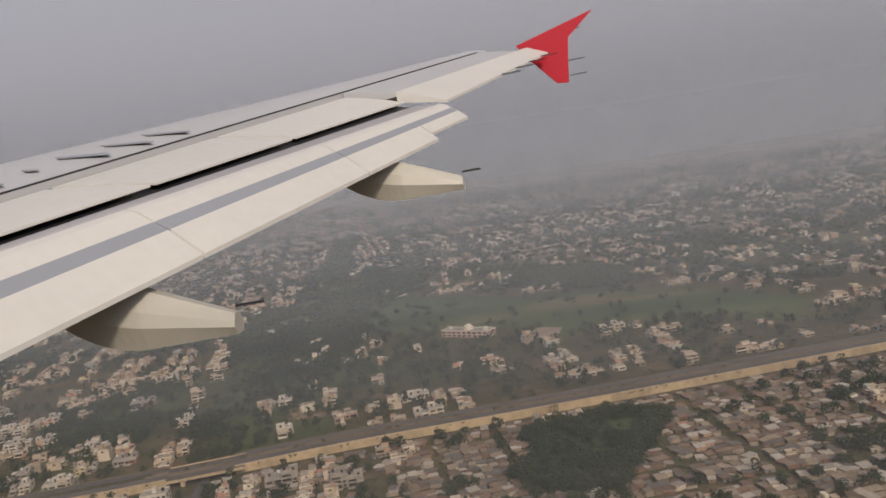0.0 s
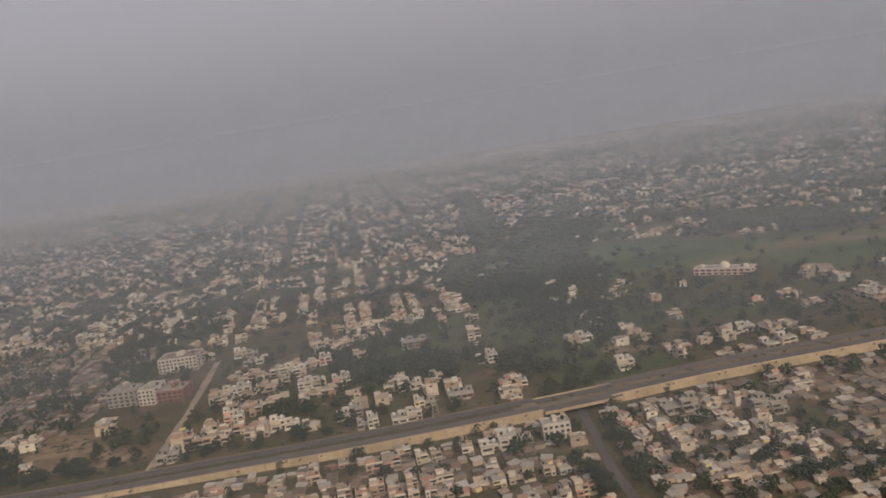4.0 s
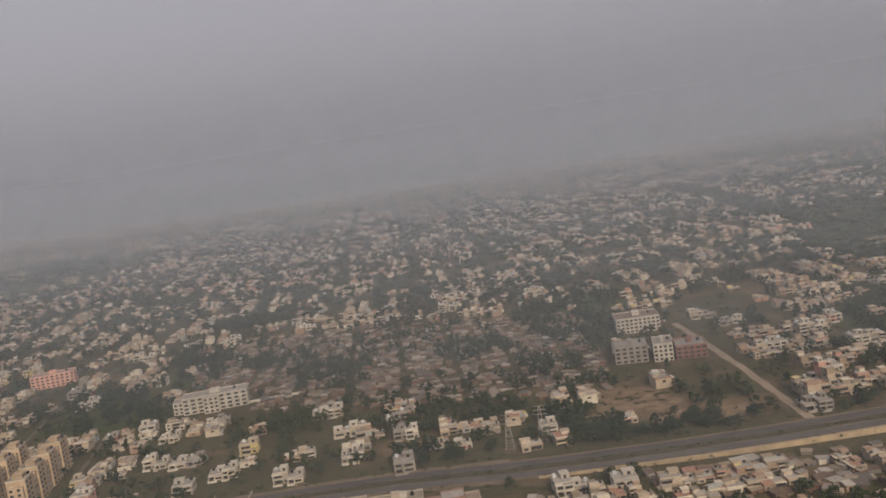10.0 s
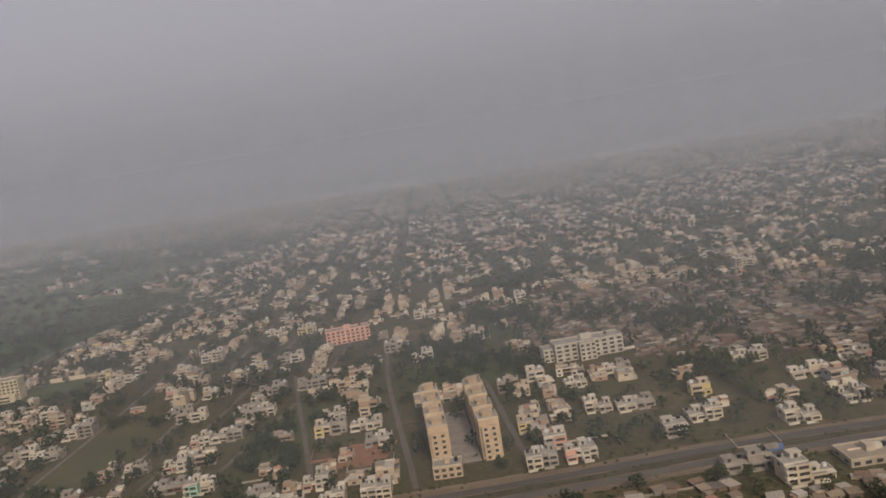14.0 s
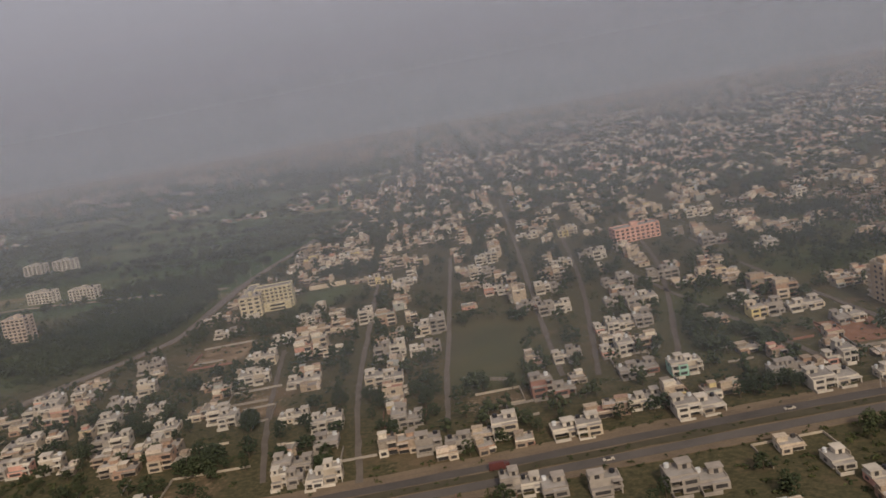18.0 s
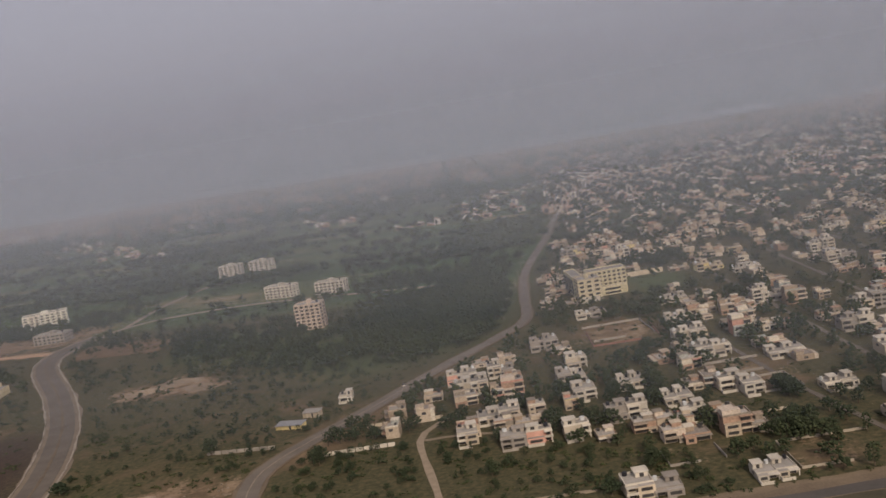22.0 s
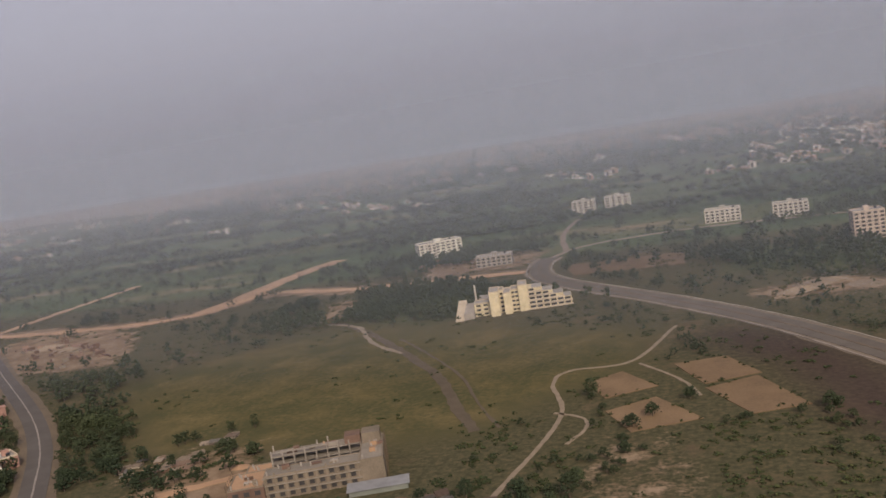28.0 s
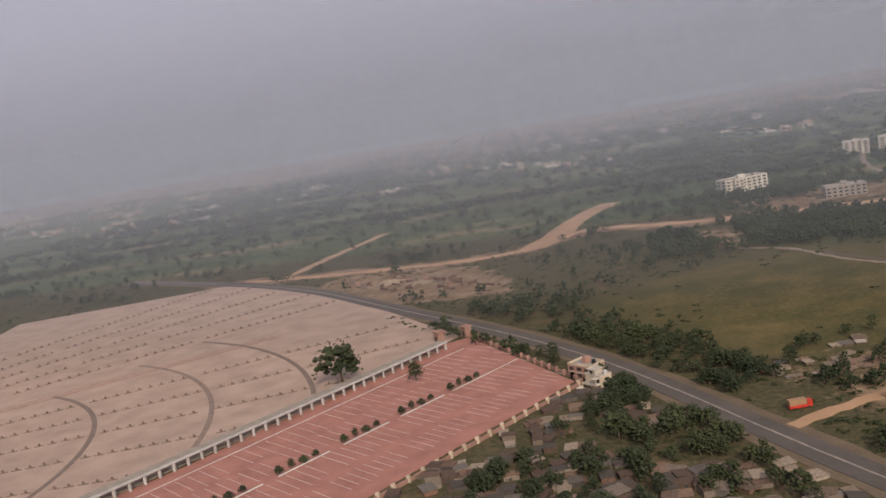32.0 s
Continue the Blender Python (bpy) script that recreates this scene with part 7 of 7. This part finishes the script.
# not inside joined houses
cells = set()
for a, b0 in zip(*town_xy):
    for da in (-2, 0, 2):
        for db in (-2, 0, 2):
            cells.add((int((a + da) // 2.5), int((b0 + db) // 2.5)))
for a, b0 in zip(*shack_xy):
    cells.add((int(a // 2.5), int(b0 // 2.5)))
ok = np.array([(int(a // 2.5), int(b0 // 2.5)) not in cells for a, b0 in zip(bx, by)])
bx, by = bx[ok], by[ok]
near = by - np.interp(bx, [-1150, -1000, -652, -343, 104], [110, 130, 169, 247, 357]) < 70
pick = np.flatnonzero(near)
pick = pick[rs.permutation(len(pick))[:200]]
for k in pick:
    put_tree(float(bx[k]), float(by[k]), int(rs.randint(0, 4)), float(rs.uniform(0.6, 1.0)), float(rs.uniform(0, 360)))
rest = np.ones(len(bx), bool)
rest[pick] = False
bx, by = bx[rest], by[rest]


def tree_template(seed, clumps, rad, high, size, leaves=0):
    r5 = random.Random(seed)
    v, f = leafy(r5, leaves, clumps, rad, high, size, high * 0.1) if leaves else crown(r5, clumps, rad, high, size, high * 0.1)
    tv, tf = cylinder(0, 0, 0, high * 0.5, 0.18, 0.1, 5)
    sides = [q for q in tf if len(q) == 4]
    return tv + v, [list(q) for q in sides] + [[len(tv) + i for i in (*q, q[-1])][:4] for q in f], [1] * len(sides) + [0] * len(f)


FINE = [tree_template(20 + k, 62, r, h, 0.22, 46) for k, (r, h) in enumerate(((2.2, 4.2), (2.7, 3.8), (1.8, 4.8), (3.0, 4.6)))]
WOOD = [tree_template(30 + k, 15, r, h, 1.0) for k, (r, h) in enumerate(((2.4, 4.4), (2.8, 4.0), (2.0, 5.0), (3.2, 4.6)))]
THIN = [tree_template(50 + k, 3, r, h, 2.5) for k, (r, h) in enumerate(((3.0, 4.4), (3.6, 4.2), (2.8, 5.0)))]
close = by < 500
front = close & (by - np.interp(bx, [-1150, -1000, -652, -343, 104], [110, 130, 169, 247, 357]) < np.where(bx < -640, 70, 25))
for name, kinds, some, label in (("trees", FINE, front, "many dark green trees along roads and between the nearer houses"), ("town_trees", WOOD, close & ~front, "many dark green trees between houses and in woods")):
    rows = spots(bx[some], by[some], 0.55, 1.1, 4, spread=2.0)
    low = (rows[:, 0] < -1040) & (rows[:, 1] < 215)
    rows[low, 2:5] *= 0.92
    bushy = (inside(WEST, rows[:, 0], rows[:, 1]) & (rows[:, 0] > -1040) & (rows[:, 1] < 285)) | inside(OPEN_STRIP, rows[:, 0], rows[:, 1])
    rows[bushy, 2:5] *= 0.5
    scatter(name, kinds, rows, [LEAF, TRUNK], label, "trees", False)
far_spots = spots(bx[~close], by[~close], 0.8, 1.5, 3, spread=2.0)
scatter("far_woods", THIN, far_spots, [LEAF, TRUNK], "distant dark trees fading into haze", "trees", False)

# scrub on the open land
sx, sy = rs.uniform(-1500, 140, 110000), rs.uniform(80, 640, 110000)
patchy = np.array([noise.noise(Vector((a * 0.035, b * 0.035, 2))) for a, b in zip(sx, sy)])
open_land = inside(WEST, sx, sy) | inside(OPEN_STRIP, sx, sy)
p = np.where(open_land, 0.32 + 0.55 * patchy, np.where(sy < 440, 0.2 + 0.25 * patchy, 0.0))
p[inside([(-945, 165), (-905, 155), (-890, 115), (-940, 110)], sx, sy)] = 1.0
p[inside([(-1068, 160), (-1048, 172), (-1046, 108), (-1066, 120)], sx, sy)] = 0.85
p[inside(SOUTH_PLOTS, sx, sy)] = np.clip(0.55 + patchy, 0.15, 1.0)[inside(SOUTH_PLOTS, sx, sy)]
p[inside([(-805, 205), (-800, 140), (-755, 140), (-745, 195)], sx, sy)] = 0.7
p[inside([(-1000, 165), (-972, 165), (-970, 105), (-1012, 100)], sx, sy)] = 0.9
p[inside(RUBBLE, sx, sy)] = 0.12
p[inside(OPEN_STRIP, sx, sy)] = np.clip(0.6 + patchy, 0.1, 1.0)[inside(OPEN_STRIP, sx, sy)]
p[inside(GRASS, sx, sy)] = np.clip(0.03 + 0.25 * patchy, 0, 1)[inside(GRASS, sx, sy)]
for thicket in THICKETS:
    p[inside(thicket, sx, sy)] = 1.0
p[inside(BUILD_SITE, sx, sy)] = 0.01
ok = (rs.random_sample(len(sx)) < 0.85 * p) & in_sight(sx, sy) & clear_of_roads(sx, sy, 0.6) & clear_of_houses(sx, sy, 0.3)
hx, hy = [], []
for p, q in zip(deck, deck[1:]):
    if p.x < 60:
        d = (q - p).normalized()
        for off, odds in ((0.6, 0.3), (-0.6, 0.3), (7.3, 0.2), (-7.3, 0.2), (9.6, 0.6), (-10.5, 0.4)):
            for _ in range(4):
                if rs.random_sample() < odds * (0.25 if abs(off) > 6 and p.x > -345 else 1.0):
                    m = p + d * 7 * rs.random_sample()
                    w = off + rs.normal(0, 0.3)
                    hx.append(m.x - d.y * w), hy.append(m.y + d.x * w)
BUSH = []
for k in range(3):
    v, f = leafy(random.Random(90 + k), 7, 4, 1.0, 0.95, 0.30, -0.15)
    BUSH.append((v, [[*q, q[-1]][:4] for q in f], [0] * len(f)))
scatter("scrub", BUSH, spots(sx[ok], sy[ok], 0.5, 1.5, 3, spread=2.0), [SCRUB], "low thorny green scrub on open ground", "scrub", False)

roadside = spots(np.array(hx), np.array(hy), 0.25, 0.65, 1, spread=2.0)
hedge = scatter("roadside_shrubs", BUSH[:1], roadside, [SCRUB], "dusty shrubs along the highway median and verges", "shrubs", False)
per = len(BUSH[0][0])
for k, v in enumerate(hedge.data.vertices):
    a = hx[k // per]
    v.co.z += deck_height(a)

# rough hedges round the tilled plots
ex, ey = [], []
for plot in FIELD_PLOTS:
    for p, q in zip(plot, plot[1:] + plot[:1]):
        for _ in range(4):
            t = rs.random_sample()
            ex.append(p[0] + (q[0] - p[0]) * t + rs.normal(0, 0.7)), ey.append(p[1] + (q[1] - p[1]) * t + rs.normal(0, 0.7))
scatter("hedges", BUSH, spots(np.array(ex), np.array(ey), 0.3, 0.8, 3, spread=2.0), [SCRUB], "rough thorny hedges round tilled plots", "hedges", False)


# ---- aircraft wing, placed and shaped to fit the camera's first view, at 0.48 size ----
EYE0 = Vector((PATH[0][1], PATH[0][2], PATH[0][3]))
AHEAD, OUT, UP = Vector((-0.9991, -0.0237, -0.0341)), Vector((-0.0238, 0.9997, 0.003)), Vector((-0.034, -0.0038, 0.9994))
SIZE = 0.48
SILVER = plain("wing_grey_paint", (0.42, 0.43, 0.46), dark=0.93, scale=2, rough=0.42, spec=0.4, vary=0.05, relief=0.02)
WING_WHITE = plain("wing_white_paint", (0.565, 0.56, 0.552), dark=0.88, scale=3, rough=0.4, spec=0.4, vary=0.05, relief=0.02)
SHROUD = plain("shroud_grey", (0.40, 0.39, 0.42), dark=0.85, scale=3, rough=0.5, relief=0.02)
STRIPE = plain("blue_grey_paint", (0.26, 0.28, 0.33), dark=0.9, scale=3, rough=0.45, vary=0.05, relief=0.02)
FENCE_RED = plain("red_paint", (0.46, 0.012, 0.03), dark=0.9, scale=3, rough=0.35, spec=0.5, vary=0.05, relief=0.02)
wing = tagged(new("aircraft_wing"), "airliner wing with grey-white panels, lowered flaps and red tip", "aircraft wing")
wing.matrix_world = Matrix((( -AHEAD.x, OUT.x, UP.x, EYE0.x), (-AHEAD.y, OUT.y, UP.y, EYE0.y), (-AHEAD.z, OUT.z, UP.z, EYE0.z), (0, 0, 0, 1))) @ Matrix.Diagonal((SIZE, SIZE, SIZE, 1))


def edge(l0, a0, u0, l1, a1, u1):
    """A straight edge of the wing: place aft, outboard and up at an outboard distance."""
    return lambda s: Vector((-(a0 + (a1 - a0) * (s - l0) / (l1 - l0)), s, u0 + (u1 - u0) * (s - l0) / (l1 - l0)))


LEAD = edge(7.42, 4.5, 0.46, 14.3, 1.0, 1.23)
HINGE = edge(6.06, 3.74, 0.165, 14.0, 0.56, 1.18)
SPOIL = edge(5.4, 3.07, -0.05, 10.2, 1.34, 0.48)
FLAP_F = edge(4.55, 2.88, -0.16, 10.1, 0.99, 0.38)
FLAP_R = edge(3.9, 2.58, -0.61, 10.1, 0.60, 0.14)
AIL_F = edge(10.3, 1.42, 0.61, 13.8, 0.09, 1.07)
AIL_R = edge(10.2, 0.9, 0.41, 14.6, -0.51, 1.05)


def panel(name, fore, aft, s0, s1, thick, mat, label="", steps=10, bulge=0.0, lift=0.0):
    """A slab between two edges of the wing, rounded along its chord."""
    v, f, rows = [], [], 5
    for k in range(steps + 1):
        s = s0 + (s1 - s0) * k / steps
        a, b9 = fore(s), aft(s)
        for side in (0, 1):
            for j in range(rows):
                t = j / (rows - 1)
                p = a.lerp(b9, t)
                p.z += lift + bulge * 4 * t * (1 - t) - side * thick * (1 - 0.75 * t)
                v.append(tuple(p))
    w = 2 * rows
    for k in range(steps):
        o = w * k
        for j in range(rows - 1):
            f.append((o + j, o + j + 1, o + w + j + 1, o + w + j))
            f.append((o + rows + j, o + w + rows + j, o + w + rows + j + 1, o + rows + j + 1))
        for j in (0, rows - 1):
            f.append((o + j, o + w + j, o + w + rows + j, o + rows + j))
    for o in (0, w * steps):
        f += [(o + j, o + rows + j, o + rows + j + 1, o + j + 1) for j in range(rows - 1)]
    return part(name, (v, f), mat, wing, label)


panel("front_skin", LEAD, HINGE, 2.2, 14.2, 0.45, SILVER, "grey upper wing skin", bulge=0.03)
# solid slab coloured black for the shade in the gap behind the spoilers
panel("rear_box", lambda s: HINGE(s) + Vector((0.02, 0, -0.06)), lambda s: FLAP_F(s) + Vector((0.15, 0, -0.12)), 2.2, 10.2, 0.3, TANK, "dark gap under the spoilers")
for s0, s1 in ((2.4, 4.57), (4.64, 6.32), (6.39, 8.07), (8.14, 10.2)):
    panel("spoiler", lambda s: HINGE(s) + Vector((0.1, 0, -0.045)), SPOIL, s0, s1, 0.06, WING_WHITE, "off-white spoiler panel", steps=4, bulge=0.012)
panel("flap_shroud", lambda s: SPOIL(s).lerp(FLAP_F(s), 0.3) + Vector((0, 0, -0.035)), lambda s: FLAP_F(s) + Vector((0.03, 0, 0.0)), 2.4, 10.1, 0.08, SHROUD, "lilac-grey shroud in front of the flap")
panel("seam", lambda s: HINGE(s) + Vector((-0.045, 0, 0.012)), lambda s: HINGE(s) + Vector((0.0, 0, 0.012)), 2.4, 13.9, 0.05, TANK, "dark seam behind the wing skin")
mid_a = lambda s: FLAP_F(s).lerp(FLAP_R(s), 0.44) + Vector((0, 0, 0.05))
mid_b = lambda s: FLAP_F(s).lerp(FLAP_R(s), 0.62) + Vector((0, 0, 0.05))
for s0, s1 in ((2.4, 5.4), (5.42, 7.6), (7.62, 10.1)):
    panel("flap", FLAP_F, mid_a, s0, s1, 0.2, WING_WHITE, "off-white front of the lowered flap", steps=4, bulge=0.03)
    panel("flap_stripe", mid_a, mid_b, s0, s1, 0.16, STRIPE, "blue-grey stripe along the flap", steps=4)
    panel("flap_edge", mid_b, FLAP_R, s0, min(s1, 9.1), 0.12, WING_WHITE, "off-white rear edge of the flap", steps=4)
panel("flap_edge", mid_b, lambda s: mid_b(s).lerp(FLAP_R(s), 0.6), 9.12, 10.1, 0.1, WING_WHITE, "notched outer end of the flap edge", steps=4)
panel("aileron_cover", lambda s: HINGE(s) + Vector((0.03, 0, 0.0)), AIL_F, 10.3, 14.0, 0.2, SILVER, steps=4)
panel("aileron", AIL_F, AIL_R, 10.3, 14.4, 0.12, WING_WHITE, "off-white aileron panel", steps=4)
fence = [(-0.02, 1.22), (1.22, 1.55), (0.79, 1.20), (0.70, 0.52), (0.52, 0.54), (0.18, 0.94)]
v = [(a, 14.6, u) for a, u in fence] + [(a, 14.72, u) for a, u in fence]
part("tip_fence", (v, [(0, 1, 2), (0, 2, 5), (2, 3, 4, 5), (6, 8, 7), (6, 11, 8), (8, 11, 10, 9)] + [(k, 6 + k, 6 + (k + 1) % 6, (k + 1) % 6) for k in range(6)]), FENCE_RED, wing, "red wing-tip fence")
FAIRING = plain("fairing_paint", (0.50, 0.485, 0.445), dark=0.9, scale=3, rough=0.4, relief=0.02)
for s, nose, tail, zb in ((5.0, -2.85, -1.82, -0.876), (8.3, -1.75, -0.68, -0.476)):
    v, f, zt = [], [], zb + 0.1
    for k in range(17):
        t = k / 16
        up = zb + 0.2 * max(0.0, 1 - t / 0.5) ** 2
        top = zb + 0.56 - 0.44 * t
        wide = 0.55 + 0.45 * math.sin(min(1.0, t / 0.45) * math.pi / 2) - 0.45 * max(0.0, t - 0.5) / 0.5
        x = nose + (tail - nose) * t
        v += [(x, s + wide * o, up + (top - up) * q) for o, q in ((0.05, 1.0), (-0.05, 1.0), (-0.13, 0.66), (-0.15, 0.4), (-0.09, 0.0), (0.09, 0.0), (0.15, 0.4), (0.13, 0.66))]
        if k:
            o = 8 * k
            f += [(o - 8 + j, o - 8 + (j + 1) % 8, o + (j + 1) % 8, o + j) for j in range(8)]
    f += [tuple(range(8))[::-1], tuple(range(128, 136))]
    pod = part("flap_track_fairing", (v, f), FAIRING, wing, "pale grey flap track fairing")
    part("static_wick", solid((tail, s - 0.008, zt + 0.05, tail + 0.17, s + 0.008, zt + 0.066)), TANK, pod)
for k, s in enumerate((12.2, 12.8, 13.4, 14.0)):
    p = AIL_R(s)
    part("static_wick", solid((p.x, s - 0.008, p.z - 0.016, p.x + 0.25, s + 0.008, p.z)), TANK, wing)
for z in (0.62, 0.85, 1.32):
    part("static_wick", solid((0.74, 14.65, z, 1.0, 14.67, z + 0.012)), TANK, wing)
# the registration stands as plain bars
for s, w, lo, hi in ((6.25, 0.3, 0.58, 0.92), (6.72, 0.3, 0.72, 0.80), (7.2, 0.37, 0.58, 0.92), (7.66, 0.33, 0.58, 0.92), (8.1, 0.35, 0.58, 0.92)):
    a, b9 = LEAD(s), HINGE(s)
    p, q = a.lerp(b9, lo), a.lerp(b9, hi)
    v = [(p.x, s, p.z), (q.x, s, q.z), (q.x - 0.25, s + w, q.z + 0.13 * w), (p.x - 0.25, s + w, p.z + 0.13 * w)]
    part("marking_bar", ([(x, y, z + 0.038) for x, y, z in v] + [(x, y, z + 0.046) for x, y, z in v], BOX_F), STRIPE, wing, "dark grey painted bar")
